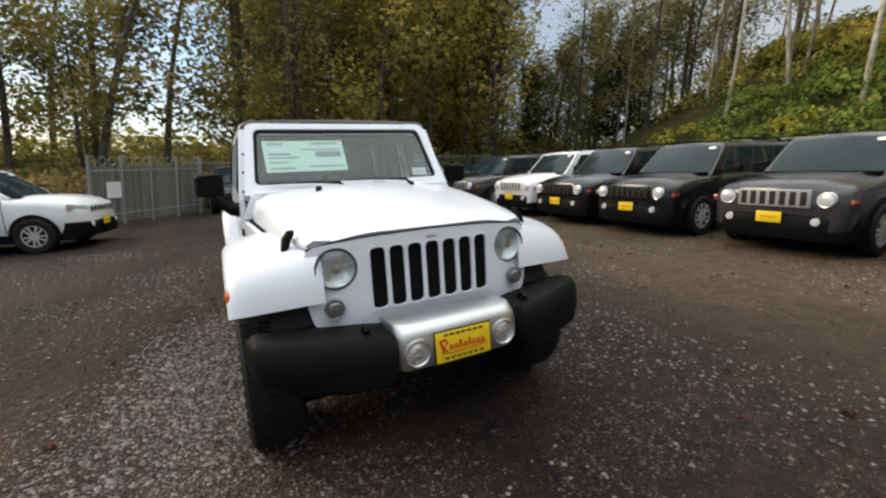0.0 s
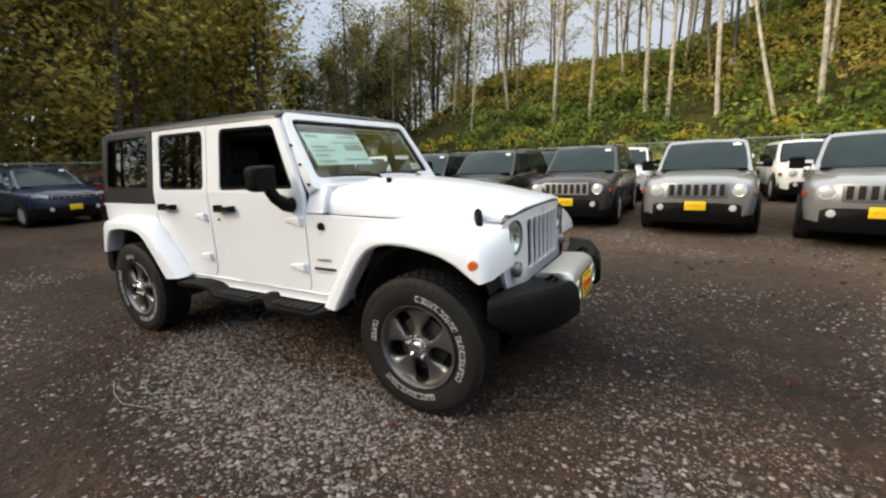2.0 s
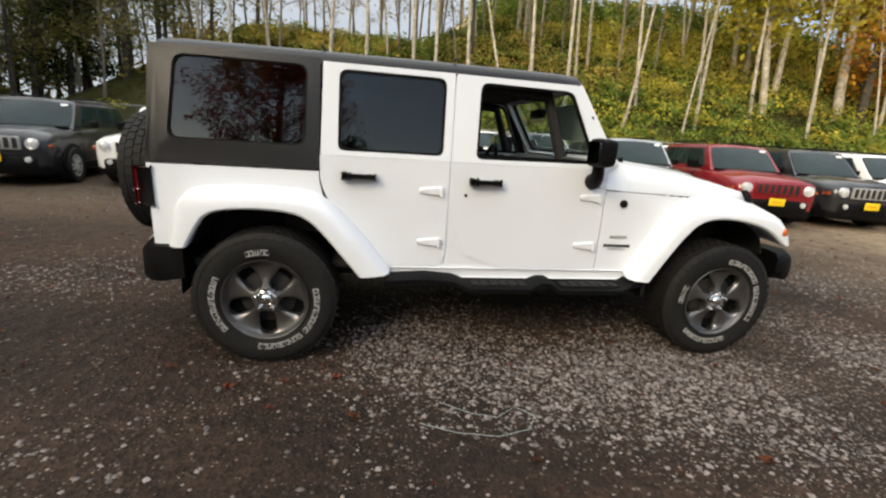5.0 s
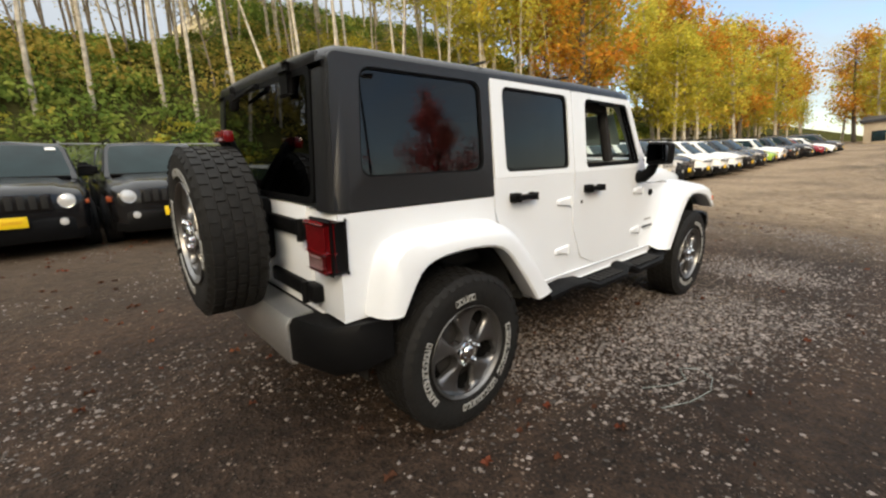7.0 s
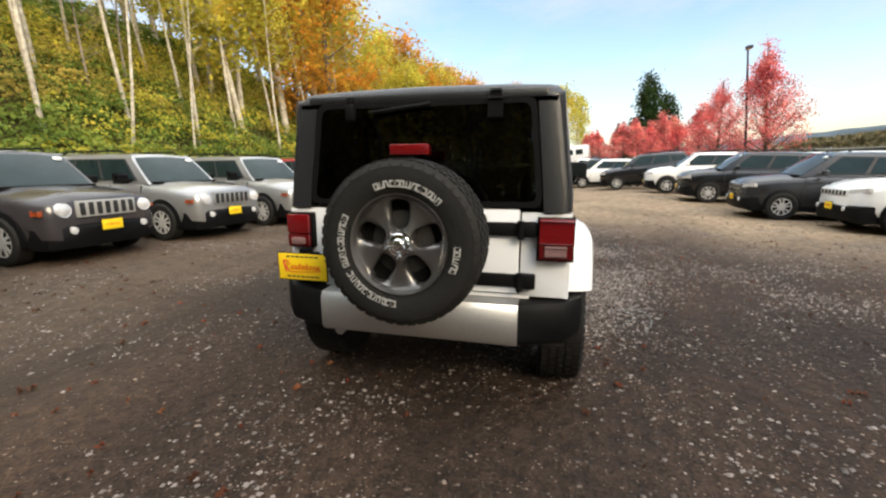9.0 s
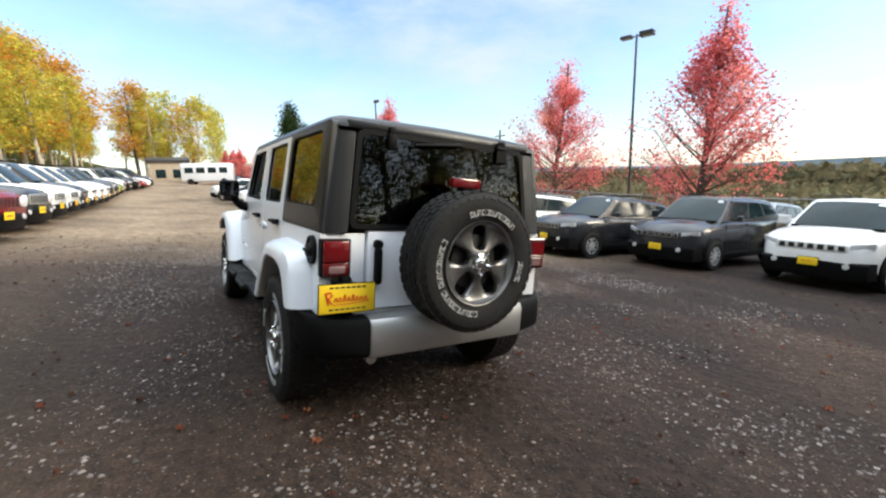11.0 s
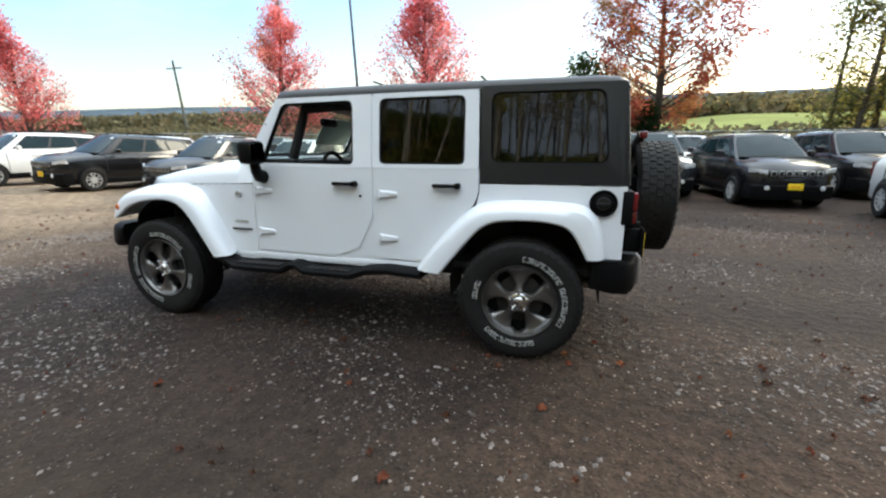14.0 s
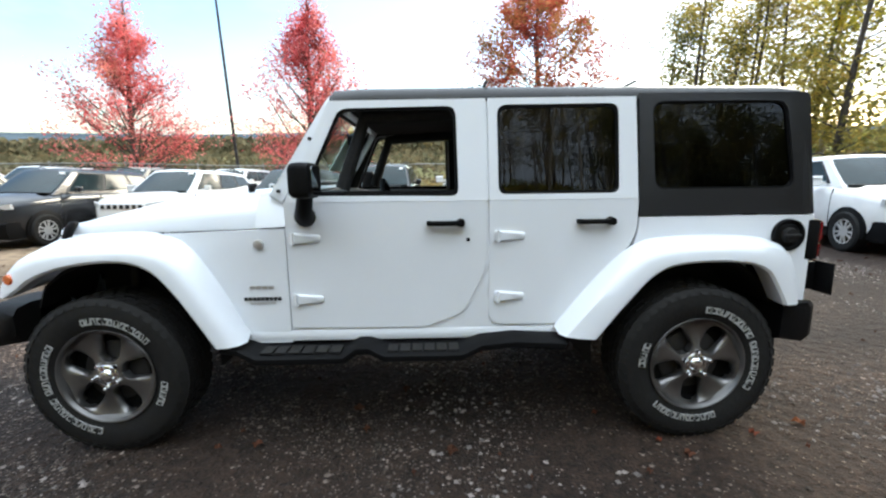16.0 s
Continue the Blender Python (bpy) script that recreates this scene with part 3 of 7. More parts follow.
def wheel(parent, name, m, lettered=True):
    """A tyre with tread blocks and an alloy rim of five broad spokes; its outside faces local -y."""
    tyre_bm = bmesh.new()
    prof = [(0.232, -0.105), (0.26, -0.118), (0.31, -0.128), (0.355, -0.127), (0.382, -0.119), (0.397, -0.106), (0.397, 0.106), (0.382, 0.119), (0.355, 0.127), (0.31, 0.128), (0.26, 0.118), (0.232, 0.105)]
    carc = bmesh.new()
    lathe(carc, prof, 56)
    for row, (off, wid) in enumerate(((-0.092, 0.036), (-0.046, 0.034), (0.0, 0.034), (0.046, 0.034), (0.092, 0.036))):
        cnt = 44
        for i in range(cnt):
            a = 2 * math.pi * (i + 0.5 * (row % 2)) / cnt
            da = 2 * math.pi / cnt * 0.36
            skew = 0.006 if row % 2 else -0.006
            quad = []
            for rr in (0.388, 0.404 if abs(off) < 0.09 else 0.4015):
                for oo, aa in ((off - wid / 2, a - da), (off + wid / 2, a - da + skew), (off + wid / 2, a + da + skew), (off - wid / 2, a + da)):
                    quad.append(tyre_bm.verts.new((rr * math.cos(aa), oo, rr * math.sin(aa))))
            for f in ((4, 5, 6, 7), (0, 1, 5, 4), (1, 2, 6, 5), (2, 3, 7, 6), (3, 0, 4, 7)):
                tyre_bm.faces.new([quad[k] for k in f])
        if abs(off) > 0.09:
            sg = -1 if off < 0 else 1
            for i in range(cnt):
                a = 2 * math.pi * (i + 0.5 * (row % 2)) / cnt
                da = 2 * math.pi / cnt * 0.30
                q = []
                for dd in (0.0, 0.0045):
                    for rr, oo in ((0.396, 0.104), (0.366, 0.1265)):
                        for aa in (a - da, a + da):
                            q.append(tyre_bm.verts.new((rr * math.cos(aa), sg * (oo + dd * 0.9), rr * math.sin(aa))))
                for f in ((4, 5, 7, 6), (0, 1, 5, 4), (2, 3, 7, 6), (0, 2, 6, 4), (1, 3, 7, 5)):
                    tyre_bm.faces.new([q[k] for k in f])
    wh = thing(name, "", "")
    wh.parent = parent
    wh.matrix_basis = m
    tyre = part("tyre", carc, RUBBER, wh, "black all-terrain tyre with pale lettering", 30)
    tagged(part("tread", tyre_bm, RUBBER, tyre, "", 30), kind="stuff")
    if lettered:
        lb = bmesh.new()
        for start, count, wide in ((-0.45, 22, 0.092), (2.75, 5, 0.094), (3.95, 13, 0.092)):
            for i in range(count):
                if count == 22 and i == 10:
                    continue
                a = start + i * wide
                r0, r1 = 0.272, 0.305
                hw = wide * (0.37 + 0.05 * ((i * 5 + count) % 3))
                slant = 0.018 * ((i * 7 + count) % 3 - 1)
                loop = ((r0, -hw), (r1, -hw + slant), (r1, hw + slant), (r0, hw))
                inner = ((r0 + 0.008, -hw * 0.45), (r1 - 0.008, -hw * 0.45 + slant), (r1 - 0.008, hw * 0.45 + slant), (r0 + 0.008, hw * 0.45))
                q = [lb.verts.new((rr * math.cos(a + t), -0.1305, rr * math.sin(a + t))) for rr, t in loop]
                q2 = [lb.verts.new((v.co.x, -0.124, v.co.z)) for v in q]
                p = [lb.verts.new((rr * math.cos(a + t), -0.1305, rr * math.sin(a + t))) for rr, t in inner]
                gap = (i * 3 + count) % 5
                for k in range(4):
                    if k != gap:
                        lb.faces.new((q[k], q[(k + 1) % 4], p[(k + 1) % 4], p[k]))
                    lb.faces.new((q[k], q[(k + 1) % 4], q2[(k + 1) % 4], q2[k]))
        tagged(part("tyre_lettering", lb, LETTER, tyre, "raised off-white sidewall bars"), kind="stuff")
    rb_ = bmesh.new()
    lathe(rb_, [(0.232, 0.10), (0.236, -0.112), (0.243, -0.120), (0.241, -0.124), (0.236, -0.122), (0.229, -0.108), (0.222, -0.090), (0.215, 0.02), (0.215, 0.10)], 56)
    rim = part("rim", rb_, RIM, wh, "gunmetal five-spoke alloy rim", 40)
    # five broad spokes, crowned, with bevelled flanks; they run together at the hub and at the lip
    sp = bmesh.new()
    plan = ((0.040, 0.6283, -0.106), (0.066, 0.6283, -0.106), (0.072, 0.590, -0.1055), (0.076, 0.460, -0.105), (0.083, 0.330, -0.104), (0.094, 0.240, -0.102), (0.108, 0.232, -0.0985), (0.126, 0.275, -0.095), (0.148, 0.322, -0.093),
            (0.172, 0.360, -0.093), (0.190, 0.388, -0.0955), (0.202, 0.420, -0.0985), (0.210, 0.470, -0.101), (0.215, 0.560, -0.103), (0.218, 0.6250, -0.104), (0.227, 0.6283, -0.106))
    for k in range(5):
        a0 = math.pi / 2 + 2 * math.pi * k / 5
        rings = []
        for r, hw, y in plan:
            open_ = smooth01((0.6283 - hw) / 0.12)
            fall = 0.026 * open_
            front = []
            for q, drop in ((-1.0, 1.0), (-0.90, 0.36), (-0.74, 0.06), (-0.45, -0.05), (0.0, 0.05), (0.45, -0.05), (0.74, 0.06), (0.90, 0.36), (1.0, 1.0)):
                front.append(Vector((r * math.cos(a0 + q * hw), y + fall * drop, r * math.sin(a0 + q * hw))))
            back = [Vector((r * math.cos(a0 + q * hw * 0.93), -0.056, r * math.sin(a0 + q * hw * 0.93))) for q in (1.0, 0.0, -1.0)]
            rings.append(front + back)
        loft(sp, rings)
    part("spokes", sp, RIM, rim, "", 38)
    # barrel and back wall, with the shade behind the spokes painted near-black
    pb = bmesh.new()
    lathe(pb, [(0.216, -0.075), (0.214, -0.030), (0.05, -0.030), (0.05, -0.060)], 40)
    part("inner_barrel", pb, RECESS_BLACK, rim, "inside of the rim, blackened for its shade")
    gb = bmesh.new()
    lathe(gb, [(0.05, -0.044), (0.150, -0.044), (0.158, -0.040), (0.158, -0.032)], 36)
    part("brake_disc", gb, DISC, wh, "dull steel brake disc")
    cb = bmesh.new()
    lathe(cb, [(0.0, -0.130), (0.022, -0.129), (0.031, -0.124), (0.036, -0.114), (0.042, -0.112), (0.044, -0.08)], 24)
    part("hub_cap", cb, CHROME, rim, "polished hub cap")
    hb = bmesh.new()
    lathe(hb, [(0.040, -0.1140), (0.050, -0.1125), (0.056, -0.1075), (0.058, -0.100)], 30)
    part("hub_plate", hb, CHROME, rim, "polished plate round the hub")
    for k in range(5):
        a0 = math.pi / 2 + 2 * math.pi * k / 5
        nb = bmesh.new()
        c = (0.0635 * math.cos(a0), 0.0635 * math.sin(a0))
        loft(nb, [ring((c[0], -0.090, c[1]), (0, 1, 0), 0.0125, 6), ring((c[0], -0.126, c[1]), (0, 1, 0), 0.0125, 6), ring((c[0], -0.132, c[1]), (0, 1, 0), 0.008, 6)])
        part("lug_nut", nb, CHROME, rim)
    return wh


wheel_r = wheel(jeep, "wheel", Matrix.Translation((1.473, -0.790, 0.405)))
for x, y, turn, spin in ((-1.473, -0.790, 0, 2 * math.pi / 5), (1.473, 0.790, 180, math.pi + 0.12), (-1.473, 0.790, 180, 0.0)):
    copy_thing(wheel_r, Matrix.Translation((x, y, 0.405)) @ Matrix.Rotation(radians(turn), 4, "Z") @ Matrix.Rotation(spin, 4, "Y"))
# spare, facing the rear
copy_thing(wheel_r, Matrix.Translation((-2.325, 0.0, 1.018)) @ Matrix.Rotation(radians(-90), 4, "Z") @ Matrix.Rotation(math.pi, 4, "Y")).name = "spare_wheel"


def arc_lerp(pts, n):
    """Even points along a polyline, softened."""
    vs = [Vector(p) for p in pts]
    for _ in range(2):
        out = [vs[0]]
        for a, b in zip(vs, vs[1:]):
            out += [a.lerp(b, 0.25), a.lerp(b, 0.75)]
        vs = out + [vs[-1]]
    lens = [0]
    for a, b in zip(vs, vs[1:]):
        lens.append(lens[-1] + (b - a).length)
    res = []
    for i in range(n):
        t = lens[-1] * i / (n - 1)
        k = max(j for j in range(len(lens)) if lens[j] <= t + 1e-9)
        if k >= len(vs) - 1:
            res.append(vs[-1])
        else:
            res.append(vs[k].lerp(vs[k + 1], (t - lens[k]) / max(lens[k + 1] - lens[k], 1e-9)))
    return res


def flare(name, outer, inner, body, sgn, n=26):
    """A wheel-arch flare: outer and inner outlines in the side plane and the line where it meets the body."""
    bm = bmesh.new()
    o = arc_lerp([(x, 0, z) for x, z in outer], n)
    i_ = arc_lerp([(x, 0, z) for x, z in inner], n)
    b = arc_lerp(body, n)
    rings = []
    for k in range(n):
        mid = (o[k] + i_[k]) / 2
        lipdir = (i_[k] - o[k]).normalized()
        pts = [(b[k].x, b[k].y, b[k].z), (o[k].x - lipdir.x * 0.004, 0.875, o[k].z - lipdir.z * 0.004), (o[k].x + lipdir.x * 0.022, 0.918, o[k].z + lipdir.z * 0.022), (mid.x, 0.934, mid.z),
               (i_[k].x - lipdir.x * 0.012, 0.936, i_[k].z - lipdir.z * 0.012), (i_[k].x, 0.926, i_[k].z), (i_[k].x, 0.895, i_[k].z), (i_[k].x - lipdir.x * 0.02, 0.80, i_[k].z - lipdir.z * 0.02)]
        rings.append([Vector((px, sgn * py, pz)) for px, py, pz in pts])
    loft(bm, rings, closed=False, caps=False)
    for r in (rings[0], rings[-1]):
        bm.faces.new([bm.verts.new(p) for p in r])
    return part(name, bm, WHITE, jeep, "", 40)


def arch(cx, cz, r, a0, a1, n):
    return [(cx + r * math.cos(radians(a0 + (a1 - a0) * i / n)), cz + r * math.sin(radians(a0 + (a1 - a0) * i / n))) for i in range(n + 1)]


for sgn in (-1, 1):
    put = side_put(sgn)
    # front fender side and cowl side
    bm = bmesh.new()
    plate(bm, [(0.590, 0.52), (0.86, 0.52), (1.10, 0.90), (1.20, 1.00), (1.55, 1.02), (1.55, 1.075), (0.70, 1.108), (0.590, 1.112)], [], lambda u, v, d: Vector((u, sgn * (0.795 - 0.30 * max(0, u - 1.0) ** 1.3 * 0.5 - d), v)), 0.0, 0.03)
    part("fender_panel", bm, WHITE, jeep, "", 30)
    bm = bmesh.new()
    plate(bm, rounded([(0.590, 1.120), (0.735, 1.116), (0.735, 1.262), (0.62, 1.29), (0.590, 1.29)], 0.006, 2), [], lambda u, v, d: Vector((u, sgn * (0.79 - d - max(0, v - 1.12) * 0.42), v)), 0.0, 0.05)
    part("cowl_side", bm, WHITE, jeep, "", 30)
    flare("front_flare", [(0.787, 0.556), (0.98, 0.86), (1.10, 1.035), (1.30, 1.065), (1.66, 1.045), (1.82, 1.0), (1.905, 0.90), (1.915, 0.830)],
          [(0.916, 0.545), (1.09, 0.83), (1.20, 0.955), (1.36, 0.985), (1.60, 0.955), (1.74, 0.90), (1.80, 0.850), (1.86, 0.815)],
          [(0.80, 0.79, 0.575), (0.97, 0.79, 0.90), (1.09, 0.78, 1.065), (1.30, 0.70, 1.10), (1.60, 0.61, 1.097), (1.80, 0.56, 1.088), (1.90, 0.54, 1.055), (1.91, 0.54, 0.83)], sgn)
    flare("rear_flare", [(-0.775, 0.568), (-0.98, 0.82), (-1.16, 1.005), (-1.35, 1.035), (-1.72, 1.030), (-1.885, 1.005), (-1.935, 0.87), (-1.965, 0.715)],
          [(-0.945, 0.556), (-1.09, 0.74), (-1.235, 0.905), (-1.40, 0.935), (-1.62, 0.935), (-1.755, 0.905), (-1.815, 0.81), (-1.865, 0.715)],
          [(-0.765, 0.80, 0.585), (-0.965, 0.80, 0.835), (-1.15, 0.80, 1.022), (-1.35, 0.80, 1.052), (-1.72, 0.80, 1.048), (-1.90, 0.80, 1.02), (-1.955, 0.80, 0.87), (-1.985, 0.80, 0.715)], sgn)
    # rear quarter with its wheel cut-out
    bm = bmesh.new()
    cut = [(-0.86, 0.56), (-1.16, 0.95), (-1.35, 1.0), (-1.72, 1.0), (-1.86, 0.95), (-1.93, 0.70)]
    plate(bm, [(-1.182, 1.146), (-1.182, 1.10), (-1.16, 1.00), (-1.02, 0.86), (-0.845, 0.60), (-0.82, 0.56)] + cut + [(-2.075, 0.70), (-2.075, 1.146)], [], lambda u, v, d: Vector((u, sgn * (0.80 - d), v)), 0.0, 0.03)
    part("rear_quarter_panel", bm, WHITE, jeep, "", 30)
    # white body side behind the shut lines
    bm = bmesh.new()
    plate(bm, [(0.586, 0.575), (0.586, 1.235), (-1.178, 1.235), (-1.178, 1.10), (-1.10, 0.98), (-0.82, 0.575)], [], put, 0.008, 0.03)
    part("body_side", bm, WHITE, jeep)
    # sill
    bm = bmesh.new()
    box(bm, -0.86, 0.86, sgn * 0.70, sgn * 0.797, 0.525, 0.585, 0.012)
    part("sill", bm, WHITE, jeep)
    # doors: pressed panel below the belt, window frame above
    for name, low, win, frame_out, hinge_x, hx in (
            ("front_door", [(0.582, 1.250), (0.582, 0.625), (0.565, 0.60), (-0.10, 0.592), (-0.30, 0.67), (-0.411, 0.90), (-0.418, 1.250)],
             rounded([(0.498, 1.272), (0.306, 1.690), (-0.266, 1.699), (-0.276, 1.262)], [0.03, 0.045, 0.05, 0.04]),
             [(0.582, 1.240), (0.352, 1.727), (-0.412, 1.733), (-0.418, 1.240)], 0.52, -0.205),
            ("rear_door", [(-0.429, 1.250), (-0.429, 0.64), (-0.47, 0.60), (-0.80, 0.598), (-1.0, 0.86), (-1.14, 1.0), (-1.172, 1.08), (-1.172, 1.250)],
             rounded([(-0.474, 1.268), (-0.468, 1.702), (-1.072, 1.706), (-1.078, 1.268)], [0.04, 0.05, 0.05, 0.04]),
             [(-0.429, 1.240), (-0.422, 1.734), (-1.158, 1.737), (-1.172, 1.240)], -0.50, -0.955)):
        door = thing(name, "", "")
        door.parent = jeep
        bm = bmesh.new()
        plate(bm, rounded(low, 0.03, 3), [], put, 0.0, 0.035)
        plate(bm, frame_out, [win], put, 0.0, 0.035)
        part("door_skin", bm, WHITE, door, "", 20)
        # pressed belt crease and dark rubber round the pane
        bm = bmesh.new()
        cx = sum(p[0] for p in win) / len(win)
        cz = sum(p[1] for p in win) / len(win)
        inner = [(cx + (u - cx) * 0.955, cz + (v - cz) * 0.935) for u, v in win]
        plate(bm, win, [inner], put, 0.008, 0.026)
        part("window_seal", bm, BLACK, door)
        bm = bmesh.new()
        if name == "rear_door":
            plate(bm, inner, [], put, 0.016, 0.020)
            pane = part("window", bm, TINTED, door, "dark privacy glass pane")
            bm = bmesh.new()
            plate(bm, [(-0.928, 1.285), (-0.906, 1.285), (-0.904, 1.690), (-0.926, 1.690)], [], put, 0.022, 0.034)
            part("division_bar", bm, BLACK, door)
        else:
            box(bm, -0.26, 0.48, sgn * 0.772, sgn * 0.782, 1.262, 1.292, 0.003)
            part("belt_strip", bm, BLACK, door, "black strip under the lowered window")
        # handle: recess, grip with a round lock end
        bm = bmesh.new()
        box(bm, hx - 0.085, hx + 0.085, sgn * 0.815, sgn * 0.845, 1.118, 1.142, 0.009)
        box(bm, hx - 0.095, hx - 0.055, sgn * 0.79, sgn * 0.835, 1.114, 1.146, 0.010)
        box(bm, hx + 0.06, hx + 0.09, sgn * 0.79, sgn * 0.835, 1.118, 1.142, 0.008)
        loft(bm, [ring((hx - 0.08, sgn * 0.80, 1.130), (0, 1, 0), 0.022, 14), ring((hx - 0.08, sgn * 0.842, 1.130), (0, 1, 0), 0.019, 14)])
        part("handle", bm, BLACK, door, "black grip handle")
        bm = bmesh.new()
        dome = [Vector((hx + 0.07 * math.cos(radians(a)), sgn * 0.803, 1.128 + 0.040 * math.sin(radians(a)))) for a in range(0, 360, 20)]
        dome2 = [Vector((hx + 0.06 * math.cos(radians(a)), sgn * 0.795, 1.128 + 0.032 * math.sin(radians(a)))) for a in range(0, 360, 20)]
        loft(bm, [dome2, dome])
        part("handle_recess", bm, WHITE, door)
        for hz in (0.750, 1.062):
            bm = bmesh.new()
            leaf = []
            for x, hh, dy in ((hinge_x - 0.105, 0.013, 0.806), (hinge_x - 0.095, 0.016, 0.811), (hinge_x - 0.03, 0.021, 0.815), (hinge_x + 0.022, 0.026, 0.817), (hinge_x + 0.040, 0.026, 0.815), (hinge_x + 0.046, 0.022, 0.808)):
                leaf.append([Vector((x, sgn * 0.795, hz - hh - 0.004)), Vector((x, sgn * (dy - 0.004), hz - hh)), Vector((x, sgn * dy, hz - hh + 0.005)), Vector((x, sgn * dy, hz + hh - 0.005)), Vector((x, sgn * (dy - 0.004), hz + hh)), Vector((x, sgn * 0.795, hz + hh + 0.004))])
            loft(bm, leaf)
            rod(bm, (hinge_x + 0.028, sgn * 0.815, hz - 0.030), (hinge_x + 0.028, sgn * 0.815, hz + 0.030), 0.009)
            part("hinge", bm, WHITE, door)
        if name == "front_door":
            bm = bmesh.new()
            loft(bm, [ring((-0.322, sgn * 0.795, 1.045), (0, 1, 0), 0.011, 12), ring((-0.322, sgn * 0.804, 1.045), (0, 1, 0), 0.010, 12)])
            part("lock", bm, BLACK, door)
            # mirror on its round foot
            bm = bmesh.new()
            rings = []
            for t, s in ((0.0, 0.72), (0.012, 0.92), (0.05, 1.0), (0.085, 0.95), (0.10, 0.8)):
                rings.append([Vector((0.375 + t, sgn * (0.968 + 0.090 * s * u), 1.345 + 0.085 * s * v)) for u, v in rounded([(-1, -1), (1, -0.9), (1, 0.92), (-1, 1)], 0.35, 4)])
            loft(bm, rings)
            mirror = part("mirror", bm, BLACK, door, "black door mirror", 40)
            bm = bmesh.new()
            loft(bm, [[Vector((0.371, sgn * (0.968 + 0.070 * u), 1.345 + 0.066 * v)) for u, v in rounded([(-1, -1), (1, -0.9), (1, 0.92), (-1, 1)], 0.3, 3)], [Vector((0.374, sgn * (0.968 + 0.070 * u), 1.345 + 0.066 * v)) for u, v in rounded([(-1, -1), (1, -0.9), (1, 0.92), (-1, 1)], 0.3, 3)]])
            part("mirror_glass", bm, MIRROR, mirror)
            bm = bmesh.new()
            tube(bm, [(0.43, sgn * 0.94, 1.30), (0.455, sgn * 0.90, 1.22), (0.475, sgn * 0.845, 1.175), (0.48, sgn * 0.80, 1.17)], [0.034, 0.038, 0.046, 0.052], 12)
            part("mirror_arm", bm, BLACK, mirror)
    # black gap panel behind the shut lines and body liner
    bm = bmesh.new()
    plate(bm, [(0.575, 0.60), (0.575, 1.26), (0.345, 1.725), (-1.165, 1.735), (-1.165, 1.14), (-0.79, 0.60)], [rounded([(0.505, 1.255), (0.312, 1.705), (-0.282, 1.71), (-0.292, 1.248)], 0.04), rounded([(-0.463, 1.255), (-0.458, 1.712), (-1.084, 1.714), (-1.089, 1.255)], 0.04)], put, 0.042, 0.06)
    part("door_liner", bm, UNDER, jeep, "black inner door frame")
    bm = bmesh.new()
    plate(bm, [(-0.39, 1.237), (-0.455, 1.237), (-0.445, 1.730), (-0.385, 1.730)], [], put, 0.010, 0.034)
    part("centre_pillar", bm, WHITE, jeep)
    # side step
    bm = bmesh.new()
    prof = [(-0.80, 0.505), (-0.55, 0.52), (-0.38, 0.505), (-0.28, 0.470), (0.10, 0.470), (0.18, 0.50), (0.24, 0.50), (0.30, 0.465), (0.72, 0.465), (0.82, 0.50), (0.90, 0.515)]
    rings = []
    for x, z in prof:
        w = 0.955 if z < 0.49 else 0.925
        rings.append([Vector((x, sgn * y, zz)) for y, zz in ((0.74, z + 0.045), (w - 0.03, z + 0.045), (w, z + 0.03), (w, z + 0.005), (w - 0.03, z - 0.012), (0.74, z - 0.012))])
    loft(bm, rings)
    step = part("side_step", bm, BLACK, jeep, "black tubular side step with tread pads", 40)
    for x0, x1 in ((-0.27, 0.09), (0.31, 0.71)):
        bm = bmesh.new()
        for k in range(6):
            xx = x0 + (x1 - x0) * k / 6
            box(bm, xx + 0.005, xx + (x1 - x0) / 6 - 0.005, sgn * 0.84, sgn * 0.93, 0.512, 0.521, 0.002, 1)
        part("tread_pad", bm, RUBBER, step)
    # badge bars, side marker, round emblem
    for z, x0, x1, hgt, mat in ((0.815, 0.665, 0.79, 0.018, STEEL), (0.755, 0.630, 0.82, 0.019, INK), (0.733, 0.66, 0.79, 0.009, STEEL)):
        bm = bmesh.new()
        k = 9 if z < 0.76 else 4
        for i in range(k):
            a = x0 + (x1 - x0) * i / k
            box(bm, a, a + (x1 - x0) / k * 0.78, sgn * 0.794, sgn * 0.7985, z - hgt / 2, z + hgt / 2)
        box(bm, x0, x1, sgn * 0.793, sgn * 0.7965, z - hgt * 0.12, z + hgt * 0.12)
        part("badge", bm, mat, jeep, "small badge on the front fender")
    bm = bmesh.new()
    lathe(bm, [(0.0, -0.022), (0.022, -0.02), (0.026, -0.01), (0.026, 0.01)], 18, Matrix.Translation((0.722, sgn * 0.790, 1.035)) @ Matrix.Rotation(0 if sgn < 0 else math.pi, 4, "Z"))
    part("aerial_base" if sgn < 0 else "round_emblem", bm, BLACK if sgn < 0 else STEEL, jeep)
    bm = bmesh.new()
    lathe(bm, [(0.0, -0.016), (0.022, -0.014), (0.027, -0.006), (0.028, 0.02)], 20, Matrix.Translation((1.835, sgn * 0.922, 0.905)) @ Matrix.Rotation((0.25 if sgn < 0 else math.pi - 0.25), 4, "Z"))
    part("side_marker", bm, AMBER, jeep, "round amber side marker lamp")
    # hood latch
    bm = bmesh.new()
    tube(bm, [(1.774, sgn * 0.650, 0.982), (1.770, sgn * 0.670, 1.000), (1.764, sgn * 0.676, 1.050), (1.750, sgn * 0.662, 1.106), (1.740, sgn * 0.640, 1.136), (1.734, sgn * 0.624, 1.142)], [0.016, 0.020, 0.017, 0.023, 0.020, 0.010], 10)
